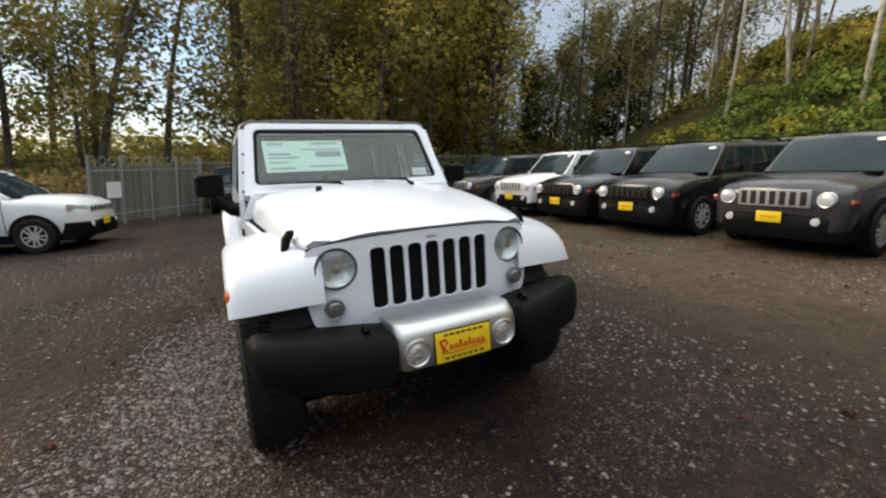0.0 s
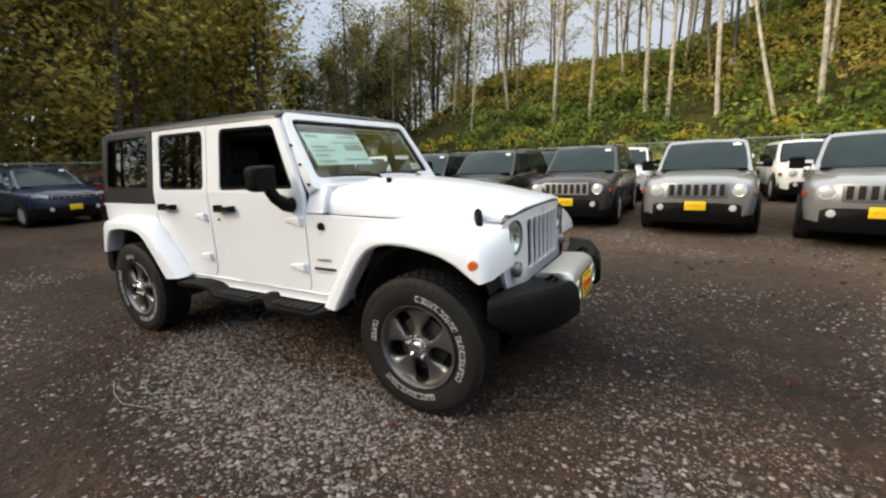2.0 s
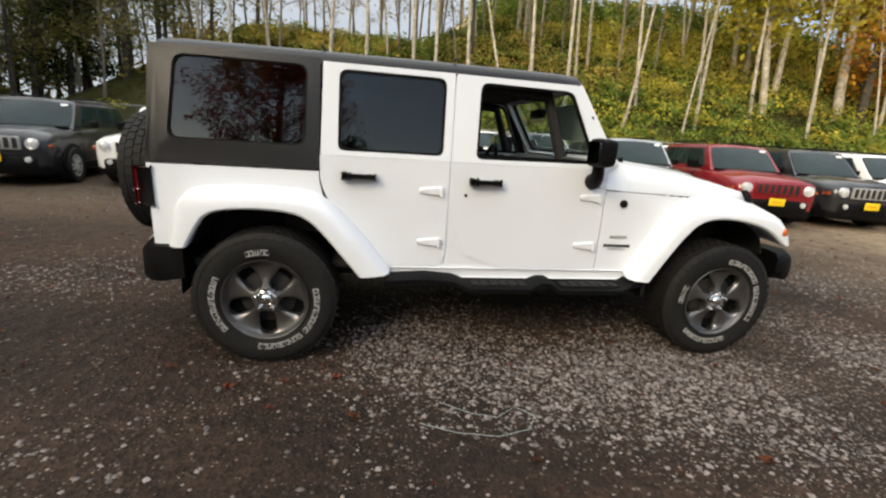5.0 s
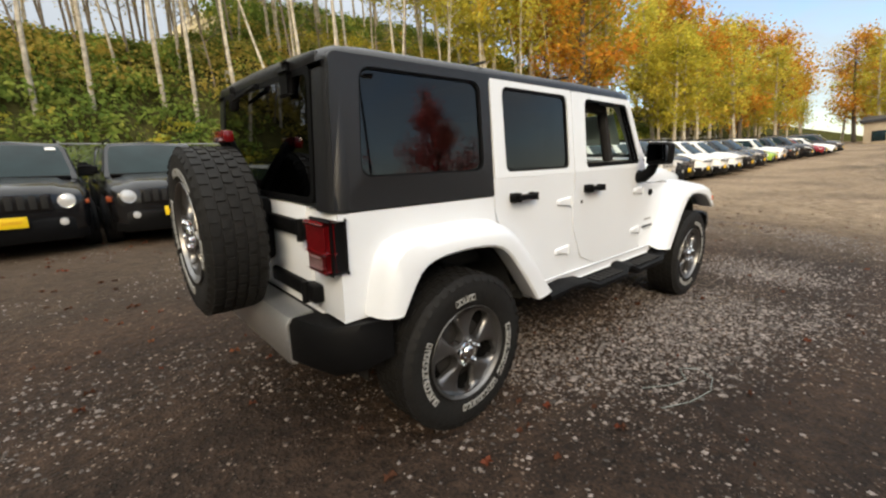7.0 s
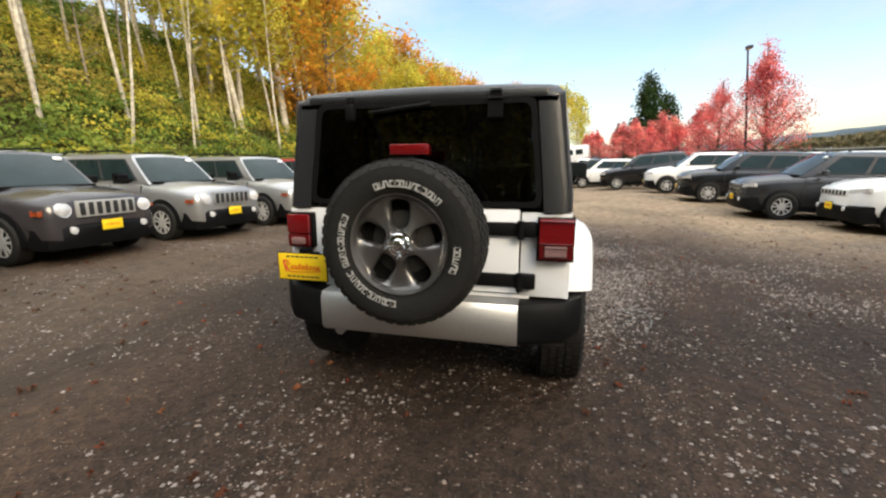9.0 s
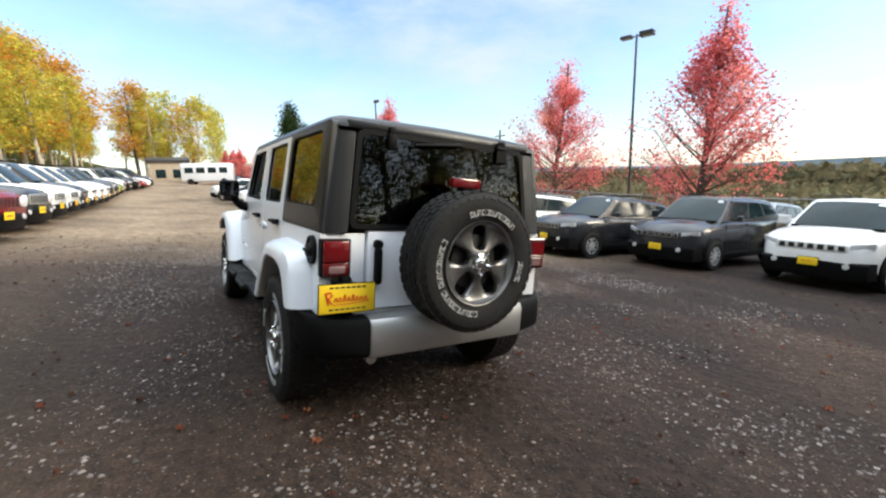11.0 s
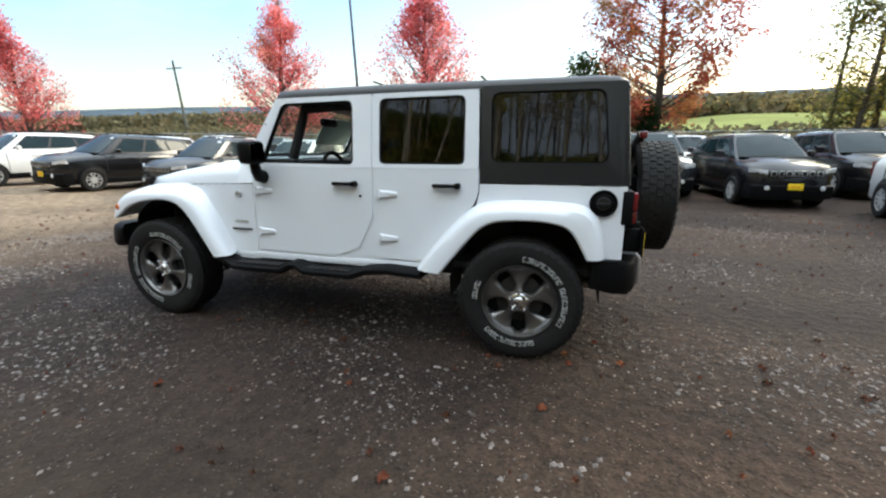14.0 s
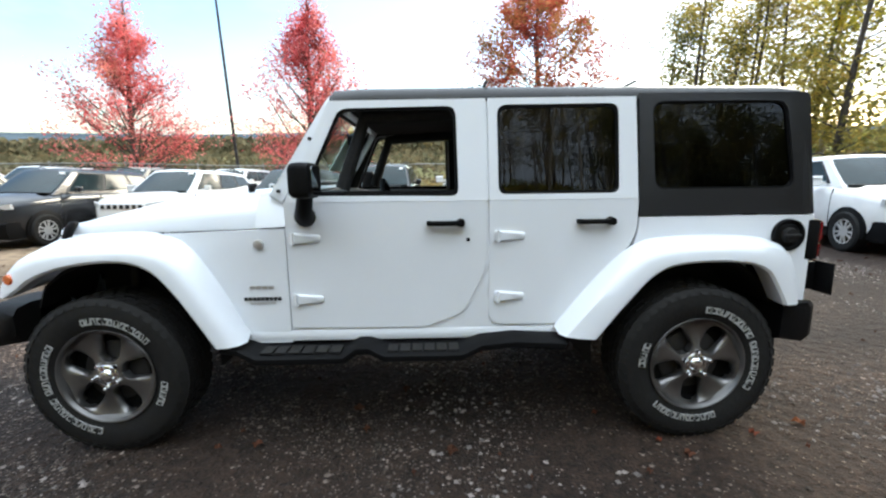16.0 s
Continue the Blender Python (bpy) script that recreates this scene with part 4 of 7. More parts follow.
    box(bm, 1.739, 1.799, sgn * 0.620, sgn * 0.668, 0.992, 1.026, 0.008)
    part("hood_latch", bm, BLACK, jeep, "black rubber hood latch")
    # tail lamp
    lamp = thing("tail_lamp", "", "")
    lamp.parent = jeep
    bm = bmesh.new()
    box(bm, -2.115, -2.05, sgn * 0.640, sgn * 0.805, 0.915, 1.122, 0.010)
    part("lamp_housing", bm, BLACK, lamp)
    bm = bmesh.new()
    box(bm, -2.140, -2.10, sgn * 0.655, sgn * 0.797, 1.000, 1.113, 0.012)
    part("brake_lens", bm, REDLENS, lamp, "red brake lens")
    bm = bmesh.new()
    box(bm, -2.138, -2.10, sgn * 0.655, sgn * 0.797, 0.925, 0.998, 0.010)
    part("lower_lens", bm, REDREFL, lamp, "dark red lower lens")
    bm = bmesh.new()
    box(bm, -2.145, -2.12, sgn * 0.680, sgn * 0.770, 0.938, 0.980, 0.008)
    part("reverse_lens", bm, material("smoky_lens", (0.20, 0.12, 0.12), 0.2, coat=0.5, grain=0.2, scale=60) if sgn < 0 else bpy.data.materials["smoky_lens"], lamp, "smoky reversing lens")
    # headlamp and turn lamp
    m = Matrix.Translation((1.893, sgn * 0.477, 0.972)) @ Matrix.Rotation(radians(90), 4, "Z")
    hl = thing("headlamp", "", "")
    hl.parent = jeep
    bm = bmesh.new()
    lathe(bm, [(0.0985, 0.03), (0.0985, -0.006), (0.096, -0.009), (0.091, -0.007), (0.088, 0.0)], 36, m)
    part("headlamp_ring", bm, GREYTRIM, hl, "thin grey headlamp ring")
    bm = bmesh.new()
    lathe(bm, [(0.0, 0.052), (0.03, 0.050), (0.062, 0.035), (0.087, 0.004), (0.087, 0.06), (0.0, 0.065)], 36, m)
    part("reflector", bm, REFLECT, hl, "silver reflector bowl")
    bm = bmesh.new()
    lathe(bm, [(0.0, -0.004), (0.022, 0.0), (0.026, 0.03), (0.0, 0.05)], 16, m)
    part("bulb_shield", bm, CHROME, hl)
    bm = bmesh.new()
    lathe(bm, [(0.0, -0.028), (0.044, -0.023), (0.074, -0.011), (0.088, 0.0)], 36, m)
    ln = part("lens", bm, CLEAR, hl, "clear domed lens")
    ln.visible_shadow = False
    m2 = Matrix.Translation((1.925, sgn * 0.503, 0.792)) @ Matrix.Rotation(radians(90), 4, "Z")
    bm = bmesh.new()
    lathe(bm, [(0.0, -0.012), (0.028, -0.010), (0.037, 0.0), (0.043, -0.004), (0.047, 0.02)], 24, m2)
    part("turn_lamp", bm, material("smoked_lens", (0.16, 0.155, 0.15), 0.15, metal=0.3, coat=0.5, grain=0.2, scale=80) if sgn < 0 else bpy.data.materials["smoked_lens"], jeep, "smoked round turn lamp")

# hood
bm = bmesh.new()
rings = []
for x, hw, zt, zs in ((0.735, 0.735, 1.285, 1.108), (0.95, 0.722, 1.272, 1.101), (1.20, 0.705, 1.248, 1.093), (1.50, 0.672, 1.205, 1.082), (1.72, 0.640, 1.166, 1.077), (1.85, 0.615, 1.144, 1.075), (1.90, 0.590, 1.124, 1.072)):
    half = [(hw, zs), (hw, zs + (zt - zs) * 0.35), (hw - 0.03, zs + (zt - zs) * 0.72), (hw - 0.11, zt - 0.012 - 0.012 * smooth01((x - 1.6) / 0.3)), (hw * 0.62, zt - 0.006 * smooth01((x - 1.6) / 0.3)), (hw * 0.5, zt + 0.004 * smooth01((1.9 - x) / 0.3)), (hw * 0.42, zt + 0.022 * smooth01((1.86 - x) / 0.3)), (0.0, zt + 0.028 * smooth01((1.9 - x) / 0.3))]
    bow = 0.045 * smooth01((x - 1.6) / 0.3)
    rings.append([Vector((x - bow * (y / 0.6) ** 3, -y, z)) for y, z in half] + [Vector((x - bow * (y / 0.6) ** 3, y, z)) for y, z in half[-2::-1]])
loft(bm, rings, closed=False, caps=False)
for r in (rings[0], rings[-1]):
    bm.faces.new([bm.verts.new(p) for p in r])
hood = part("hood", bm, WHITE, jeep, "", 45)
bm = bmesh.new()
tube(bm, [(1.904 - 0.045 * (abs(y) / 0.6) ** 3, y, 1.116 - 0.020 * (y / 0.6) ** 2 - 0.030 * (abs(y) / 0.6) ** 5) for y in [-0.60 + 0.06 * i for i in range(21)]], 0.0055, 6)
part("hood_seam", bm, INK, hood, "dark gap between hood and grille")
for sgn in (-1, 1):
    bm = bmesh.new()
    loft(bm, [ring((0.93, sgn * 0.33, 1.28), (0, 0, 1), 0.020, 12), ring((0.93, sgn * 0.33, 1.315), (0, 0, 1), 0.018, 12)])
    part("bump_stop", bm, BLACK, hood)
bm = bmesh.new()
tube(bm, [(0.90, 0.06, 1.285), (0.90, 0.06, 1.325), (0.90, 0.13, 1.325), (0.90, 0.13, 1.285)], 0.006, 6)
part("footman_loop", bm, STEEL, hood)
# cowl under the windscreen
bm = bmesh.new()
loft(bm, [[Vector((0.60, y, 1.300)) for y in (-0.715, 0.715)] + [Vector((0.60, y, 1.15)) for y in (0.74, -0.74)], [Vector((0.728, y, 1.283)) for y in (-0.715, 0.715)] + [Vector((0.728, y, 1.15)) for y in (0.74, -0.74)]])
part("cowl", bm, WHITE, jeep)

# grille face with seven slots
bm = bmesh.new()
outline = rounded([(-0.605, 1.078), (-0.30, 1.104), (0.0, 1.110), (0.30, 1.104), (0.605, 1.078), (0.635, 0.93), (0.585, 0.665), (-0.585, 0.665), (-0.635, 0.93)], [0.10, 0.08, 0.08, 0.08, 0.10, 0.1, 0.09, 0.09, 0.1], 6)
slots = []
for k in range(7):
    c = (k - 3) * 0.0945
    slots.append(rounded([(c - 0.0375, 0.757), (c + 0.0375, 0.757), (c + 0.0375, 1.052), (c - 0.0375, 1.052)], 0.03, 5))
circ = [[(s * 0.477 + 0.097 * math.cos(a * math.pi / 18), 0.972 + 0.097 * math.sin(a * math.pi / 18)) for a in range(36)] for s in (-1, 1)]
plate(bm, outline, slots + circ, lambda u, v, d: Vector((1.925 - 0.05 * (abs(u) / 0.6) ** 3 - 0.10 * max(0, v - 0.75) ** 1.0 * 0.35 - d, u, v)), 0.0, 0.022)
grille = part("grille", bm, WHITE, jeep, "white grille face with seven upright slots", 35)
for k in range(7):
    c = (k - 3) * 0.0945
    bm = bmesh.new()
    plate(bm, rounded([(c - 0.0425, 0.750), (c + 0.0425, 0.750), (c + 0.0425, 1.058), (c - 0.0425, 1.058)], 0.03, 4), [rounded([(c - 0.037, 0.7575), (c + 0.037, 0.7575), (c + 0.037, 1.0515), (c - 0.037, 1.0515)], 0.028, 4)], lambda u, v, d: Vector((1.928 - 0.05 * (abs(u) / 0.6) ** 3 - 0.10 * max(0, v - 0.75) * 0.35 - d, u, v)), 0.0, 0.01)
    part("slot_surround", bm, WHITE, grille)
    bm = bmesh.new()
    plate(bm, rounded([(c - 0.0385, 0.755), (c + 0.0385, 0.755), (c + 0.0385, 1.055), (c - 0.0385, 1.055)], 0.03, 5), [], lambda u, v, d: Vector((1.925 - 0.05 * (abs(u) / 0.6) ** 3 - 0.10 * max(0, v - 0.75) * 0.35 - d, u, v)), 0.012, 0.018)
    part("slot_mesh", bm, RECESS_BLACK, grille, "black mesh in the slot")
bm = bmesh.new()
for k in range(4):
    box(bm, 1.908, 1.9175, -0.03 + k * 0.016, -0.018 + k * 0.016, 1.069, 1.083)
part("badge", bm, STEEL, grille, "small raised badge")

# windscreen frame, pane, wipers, papers
WS0, WS1 = Vector((0.668, 0, 1.270)), Vector((0.352, 0, 1.770))
ws_dir = (WS1 - WS0).normalized()
ws_n = Vector((ws_dir.z, 0, -ws_dir.x))


def ws_put(u, v, d):
    return WS0 + ws_dir * v + Vector((0, u, 0)) + ws_n * (-d)


wl_ = (WS1 - WS0).length
bm = bmesh.new()
hole = rounded([(-0.692, 0.075), (0.692, 0.075), (0.645, wl_ - 0.050), (-0.645, wl_ - 0.050)], 0.05)
plate(bm, rounded([(-0.765, 0.0), (0.765, 0.0), (0.700, wl_), (-0.700, wl_)], [0.02, 0.02, 0.07, 0.07]), [hole], ws_put, 0.0, 0.07)
wsf = part("windscreen_frame", bm, WHITE, jeep, "", 40)
bm = bmesh.new()
plate(bm, hole, [[(u * 0.965, 0.075 + (v - 0.075) * 0.93 + 0.012) for u, v in hole]], ws_put, 0.012, 0.03)
part("windscreen_seal", bm, BLACK, wsf)
bm = bmesh.new()
plate(bm, hole, [], ws_put, 0.016, 0.021)
pane = part("windscreen", bm, CLEAR, wsf, "clear windscreen")
pane.visible_shadow = False
bm = bmesh.new()
plate(bm, [(-0.60, 0.185), (-0.02, 0.185), (-0.02, 0.452), (-0.60, 0.452)], [], ws_put, 0.0235, 0.0245)
stk = part("price_sheet", bm, PAPER, wsf, "pale green printed price sheet")
bm = bmesh.new()
for (u0, u1, v, hh) in ((-0.57, -0.46, 0.425, 0.010), (-0.26, -0.06, 0.425, 0.008), (-0.57, -0.42, 0.335, 0.008), (-0.57, -0.36, 0.305, 0.006), (-0.57, -0.40, 0.215, 0.007), (-0.24, -0.05, 0.335, 0.020), (-0.24, -0.05, 0.312, 0.007), (-0.30, -0.05, 0.225, 0.007), (-0.34, -0.05, 0.372, 0.005), (-0.57, -0.44, 0.265, 0.005)):
    plate(bm, [(u0, v - hh), (u1, v - hh), (u1, v + hh), (u0, v + hh)], [], ws_put, 0.0215, 0.0225)
part("print_bars", bm, GREYINK, stk, "grey lines of small print")
bm = bmesh.new()
plate(bm, [(0.50, 0.115), (0.62, 0.115), (0.62, 0.175), (0.50, 0.175)], [], ws_put, 0.0225, 0.0245)
lb = part("dealer_label", bm, WHITEPAPER, wsf, "small white printed label")
bm = bmesh.new()
for i in range(5):
    plate(bm, [(0.515 + i * 0.019, 0.128), (0.527 + i * 0.019, 0.128), (0.527 + i * 0.019, 0.158), (0.515 + i * 0.019, 0.158)], [], ws_put, 0.0212, 0.0218)
part("print_bars", bm, GREYINK, lb)
for y0, y1 in ((-0.10, -0.60), (0.42, -0.06)):
    bm = bmesh.new()
    tube(bm, [(0.70, y0, 1.292), (0.69, y0 - 0.03, 1.325), (0.665, (y0 * 2 + y1) / 3, 1.335), (0.655, y1, 1.345)], [0.016, 0.012, 0.009, 0.006], 8)
    part("wiper", bm, BLACK, wsf, "black wiper arm")
for sgn in (-1, 1):
    for k in range(3):
        bm = bmesh.new()
        c = ws_put(sgn * (0.752 - 0.018 * k), 0.05 + 0.15 * k, 0.03)
        loft(bm, [ring(c + Vector((0, sgn * 0.0, 0)), (0, 1, 0), 0.010, 10), ring(c + Vector((0, sgn * 0.022, 0)), (0, 1, 0), 0.009, 10)])
        part("frame_bolt", bm, INK, wsf)

# hardtop: roof slab, rear shell with side windows, rear pillars
bm = bmesh.new()
rings = []
for x, drop in ((0.352, 0.030), (0.33, 0.008), (0.20, 0.0), (-0.40, -0.004), (-1.16, -0.004), (-1.88, 0.0), (-1.98, 0.008), (-2.03, 0.024), (-2.050, 0.050)):
    z = 1.796 - drop
    half = [(0.7385, 1.722), (0.7345, z - 0.046), (0.722, z - 0.024), (0.700, z - 0.009), (0.665, z - 0.001), (0.45, z + 0.010), (0.0, z + 0.016)]
    nar = 1.0 - 0.045 * smooth01((-1.96 - x) / 0.09) ** 2
    rings.append([Vector((x, -y * nar, zz)) for y, zz in half] + [Vector((x, y * nar, zz)) for y, zz in half[-2::-1]])
loft(bm, rings)
roof = part("hardtop_roof", bm, HARDTOP, jeep, "dark grey moulded hardtop roof", 40)
for x in (-0.42, -1.165):
    bm = bmesh.new()
    box(bm, x - 0.006, x + 0.006, -0.715, 0.715, 1.809, 1.820, 0.002)
    part("roof_seam", bm, INK, roof)
for sgn in (-1, 1):
    put = side_put(sgn)
    bm = bmesh.new()
    qwin = rounded([(-1.252, 1.282), (-1.238, 1.712), (-1.915, 1.712), (-1.962, 1.282)], 0.06, 5)
    plate(bm, rounded([(-1.182, 1.152), (-1.172, 1.752), (-2.035, 1.752), (-2.082, 1.152)], [0.0, 0.0, 0.03, 0.0]), [qwin], lambda u, v, d: put(u, v, d + 0.016 * smooth01((-1.99 - u) / 0.10)), -0.004, 0.04)
    shell = part("hardtop_side", bm, HARDTOP, jeep, "dark grey hardtop side", 30)
    bm = bmesh.new()
    cx, cz = -1.59, 1.49
    plate(bm, qwin, [[(cx + (u - cx) * 0.975, cz + (v - cz) * 0.96) for u, v in qwin]], put, 0.004, 0.02)
    part("window_seal", bm, BLACK, shell)
    bm = bmesh.new()
    plate(bm, qwin, [], put, 0.012, 0.016)
    part("quarter_window", bm, TINTED, shell, "dark privacy glass pane")
    bm = bmesh.new()
    rings = []
    for z in (1.152, 1.24, 1.40, 1.60, 1.735):
        xx = -2.095 + (z - 1.152) * 0.085
        yo = side_y(z) - 0.004
        yi = 0.655 - (z - 1.2) * 0.09
        rings.append([Vector((xx, sgn * yi, z)), Vector((xx, sgn * (yo - 0.05), z)), Vector((xx + 0.014, sgn * (yo - 0.015), z)), Vector((xx + 0.05, sgn * (yo + 0.004), z)), Vector((xx + 0.10, sgn * (yo - 0.01), z)), Vector((xx + 0.09, sgn * yi, z))])
    loft(bm, rings)
    part("rear_pillar", bm, HARDTOP, shell, "rounded dark rear pillar", 50)
# rear glass and header
bm = bmesh.new()
box(bm, -2.052, -1.95, -0.66, 0.66, 1.715, 1.765, 0.012)
part("rear_header", bm, HARDTOP, roof)


def rear_put(u, v, d):
    return Vector((-2.085 + (v - 1.152) * 0.085 + d, u, v))


bm = bmesh.new()
gl_out = rounded([(-0.650, 1.175), (0.650, 1.175), (0.600, 1.722), (-0.600, 1.722)], 0.05, 5)
plate(bm, gl_out, [], rear_put, -0.012, -0.004)
rgl = part("rear_window", bm, TINTED, jeep, "dark privacy rear glass")
bm = bmesh.new()
plate(bm, gl_out, [[(u * 0.955, 1.448 + (v - 1.448) * 0.90) for u, v in gl_out]], rear_put, -0.015, 0.006)
part("glass_border", bm, BLACK, rgl)
for sgn in (-1, 1):
    bm = bmesh.new()
    box(bm, -2.078, -2.02, sgn * 0.372, sgn * 0.428, 1.625, 1.715, 0.012)
    box(bm, -2.068, -2.01, sgn * 0.380, sgn * 0.420, 1.70, 1.755, 0.010)
    part("glass_hinge", bm, BLACK, rgl, "black rear glass hinge")
bm = bmesh.new()
tube(bm, [(-2.075, -0.06, 1.70), (-2.085, -0.02, 1.695), (-2.095, 0.27, 1.665)], [0.016, 0.011, 0.008], 8)
part("rear_wiper", bm, BLACK, rgl)

# tailgate and rear wall
bm = bmesh.new()
box(bm, -2.077, -2.03, -0.785, -0.548, 0.70, 1.148, 0.006)
box(bm, -2.077, -2.03, 0.548, 0.785, 0.70, 1.148, 0.006)
box(bm, -2.075, -2.03, -0.60, 0.60, 0.655, 0.705, 0.01)
part("rear_corner_panel", bm, WHITE, jeep)
bm = bmesh.new()
box(bm, -2.092, -2.03, -0.540, 0.540, 0.712, 1.165, 0.014)
gate = part("tailgate", bm, WHITE, jeep, "white tailgate")
for z in (1.062, 0.788):
    bm = bmesh.new()
    box(bm, -2.118, -2.085, -0.535, -0.12, z - 0.036, z + 0.036, 0.010)
    box(bm, -2.125, -2.070, -0.630, -0.520, z - 0.040, z + 0.040, 0.012)
    rod(bm, (-2.125, -0.548, z - 0.048), (-2.125, -0.548, z + 0.048), 0.017)
    part("gate_hinge", bm, BLACK, gate, "black tailgate hinge")
bm = bmesh.new()
box(bm, -2.13, -2.085, 0.455, 0.50, 0.86, 1.07, 0.016)
loft(bm, [ring((-2.09, 0.478, 1.09), (1, 0, 0), 0.028, 14), ring((-2.12, 0.478, 1.09), (1, 0, 0), 0.025, 14)])
part("gate_handle", bm, BLACK, gate, "black tailgate handle")
bm = bmesh.new()
box(bm, -2.25, -2.09, -0.16, 0.16, 0.86, 1.18, 0.03)
part("spare_carrier", bm, BLACK, gate)
bm = bmesh.new()
tube(bm, [(-2.11, 0.0, 1.15), (-2.16, 0.0, 1.30), (-2.22, 0.0, 1.435), (-2.235, 0.0, 1.455)], [0.03, 0.03, 0.035, 0.03], 8)
part("brake_lamp_arm", bm, BLACK, gate)
bm = bmesh.new()
box(bm, -2.262, -2.215, -0.102, 0.102, 1.437, 1.492, 0.010)
part("high_brake_lamp", bm, REDLENS, gate, "red high-mounted brake lamp")


def number_plate(parent, name, m, w=0.305, h=0.152):
    """A yellow dealer plate with red script strokes and dark lines of print."""
    p = thing(name, "", "")
    p.parent = parent
    p.matrix_basis = m
    bm = bmesh.new()
    box(bm, -0.006, 0.0, -w / 2 - 0.006, w / 2 + 0.006, -h / 2 - 0.006, h / 2 + 0.006, 0.002)
    part("plate_frame", bm, BLACK, p)
    bm = bmesh.new()
    box(bm, -0.001, 0.003, -w / 2, w / 2, -h / 2, h / 2, 0.001)
    part("plate_face", bm, YELLOW, p, "yellow dealer plate")
    bm = bmesh.new()
    tube(bm, [(0.0035, -0.118, 0.030), (0.0035, -0.104, -0.030)], 0.0055, 5)
    tube(bm, [(0.0035, -0.125, 0.030), (0.0035, -0.095, 0.036), (0.0035, -0.082, 0.020), (0.0035, -0.106, 0.004), (0.0035, -0.084, -0.028)], 0.0048, 5)
    for i in range(8):
        y = -0.072 + i * 0.0235
        tall = 0.012 if i in (2, 4) else 0.0
        tube(bm, [(0.0035, y, -0.016), (0.0035, y + 0.006, 0.008 + tall), (0.0035, y + 0.013, 0.004 + tall), (0.0035, y + 0.012, -0.016), (0.0035, y + 0.0235, -0.010)], 0.0034, 5)
    tube(bm, [(0.0035, -0.080, -0.032), (0.0035, 0.02, -0.029), (0.0035, 0.120, -0.022)], 0.0026, 5)
    part("script", bm, REDINK, p, "red script strokes")
    bm = bmesh.new()
    for z in (h * 0.39, -h * 0.38):
        for i in range(7):
            box(bm, 0.002, 0.0036, -0.10 + i * 0.03, -0.078 + i * 0.03, z - 0.005, z + 0.005)
    part("print_bars", bm, INK, p)
    return p


# bumpers
bm = bmesh.new()
rings = []
half = [(0.885, 1.95, 0.60, 0.715, 0.06), (0.85, 2.05, 0.55, 0.745, 0.15), (0.74, 2.135, 0.520, 0.748, 0.20), (0.54, 2.205, 0.505, 0.735, 0.24), (0.40, 2.228, 0.502, 0.722, 0.25), (0.345, 2.232, 0.504, 0.714, 0.25), (0.325, 2.205, 0.52, 0.708, 0.23), (0.31, 2.165, 0.535, 0.705, 0.19)]
for y, xf, z0, z1, d in [(-y, *q) for y, *q in half] + half[::-1]:
    rings.append([Vector((xf - d, y, z0 + 0.02)), Vector((xf - 0.03, y, z0)), Vector((xf, y, z0 + 0.03)), Vector((xf, y, (z0 + z1) / 2)), Vector((xf - 0.015, y, z1 - 0.03)), Vector((xf - 0.05, y, z1)), Vector((xf - d, y, z1))])
loft(bm, rings)
fb = part("front_bumper", bm, BLACK, jeep, "black moulded front bumper", 40)
bm = bmesh.new()
rings = []
for y, xf, q in ((-0.312, 2.170, 0.045), (-0.302, 2.183, 0.022), (-0.282, 2.190, 0.006), (-0.25, 2.193, 0.0), (0.25, 2.193, 0.0), (0.282, 2.190, 0.006), (0.302, 2.183, 0.022), (0.312, 2.170, 0.045)):
    rings.append([Vector((xf - 0.21, y, 0.734)), Vector((xf - 0.05 - q * 0.5, y, 0.740)), Vector((xf - 0.014, y, 0.724 - q)), Vector((xf + 0.002, y, 0.69 - q)), Vector((xf + 0.002, y, 0.56 + q * 0.8)), Vector((xf - 0.02, y, 0.530 + q * 0.8)), Vector((xf - 0.21, y, 0.535))])
loft(bm, rings)
fa = part("bumper_insert", bm, STEEL, fb, "silver centre bumper insert", 40)
for sgn in (-1, 1):
    m = Matrix.Translation((2.193, sgn * 0.226, 0.618)) @ Matrix.Rotation(radians(90), 4, "Z")
    bm = bmesh.new()
    lathe(bm, [(0.066, 0.01), (0.066, -0.008), (0.059, -0.012), (0.053, -0.002), (0.048, 0.0), (0.0, 0.002)], 28, m)
    fl = part("fog_lamp_ring", bm, STEEL, fa)
    bm = bmesh.new()
    lathe(bm, [(0.0, -0.010), (0.03, -0.008), (0.050, 0.0)], 24, m)
    part("fog_lamp", bm, REFLECT, fl, "round clear fog lamp")
    bm = bmesh.new()
    tube(bm, [(2.10, sgn * 0.42, 0.715), (2.12, sgn * 0.42, 0.742), (2.09, sgn * 0.42, 0.752), (2.05, sgn * 0.42, 0.715)], 0.013, 8)
    part("tow_hook", bm, BLACK, fb)
number_plate(jeep, "front_plate", Matrix.Translation((2.203, 0.0, 0.618)) @ Matrix.Rotation(radians(-4), 4, "Y"), 0.285, 0.140)

bm = bmesh.new()
rings = []
for y, xf, z0, z1 in ((-0.885, -1.93, 0.53, 0.70), (-0.865, -2.06, 0.50, 0.705), (-0.78, -2.155, 0.475, 0.690), (-0.55, -2.215, 0.465, 0.685), (0.55, -2.215, 0.465, 0.685), (0.78, -2.155, 0.475, 0.690), (0.865, -2.06, 0.50, 0.705), (0.885, -1.93, 0.53, 0.70)):
    rings.append([Vector((-1.90, y, z0 + 0.02)), Vector((xf + 0.03, y, z0)), Vector((xf, y, z0 + 0.03)), Vector((xf, y, z1 - 0.03)), Vector((xf + 0.02, y, z1)), Vector((-1.90, y, z1))])
loft(bm, rings)
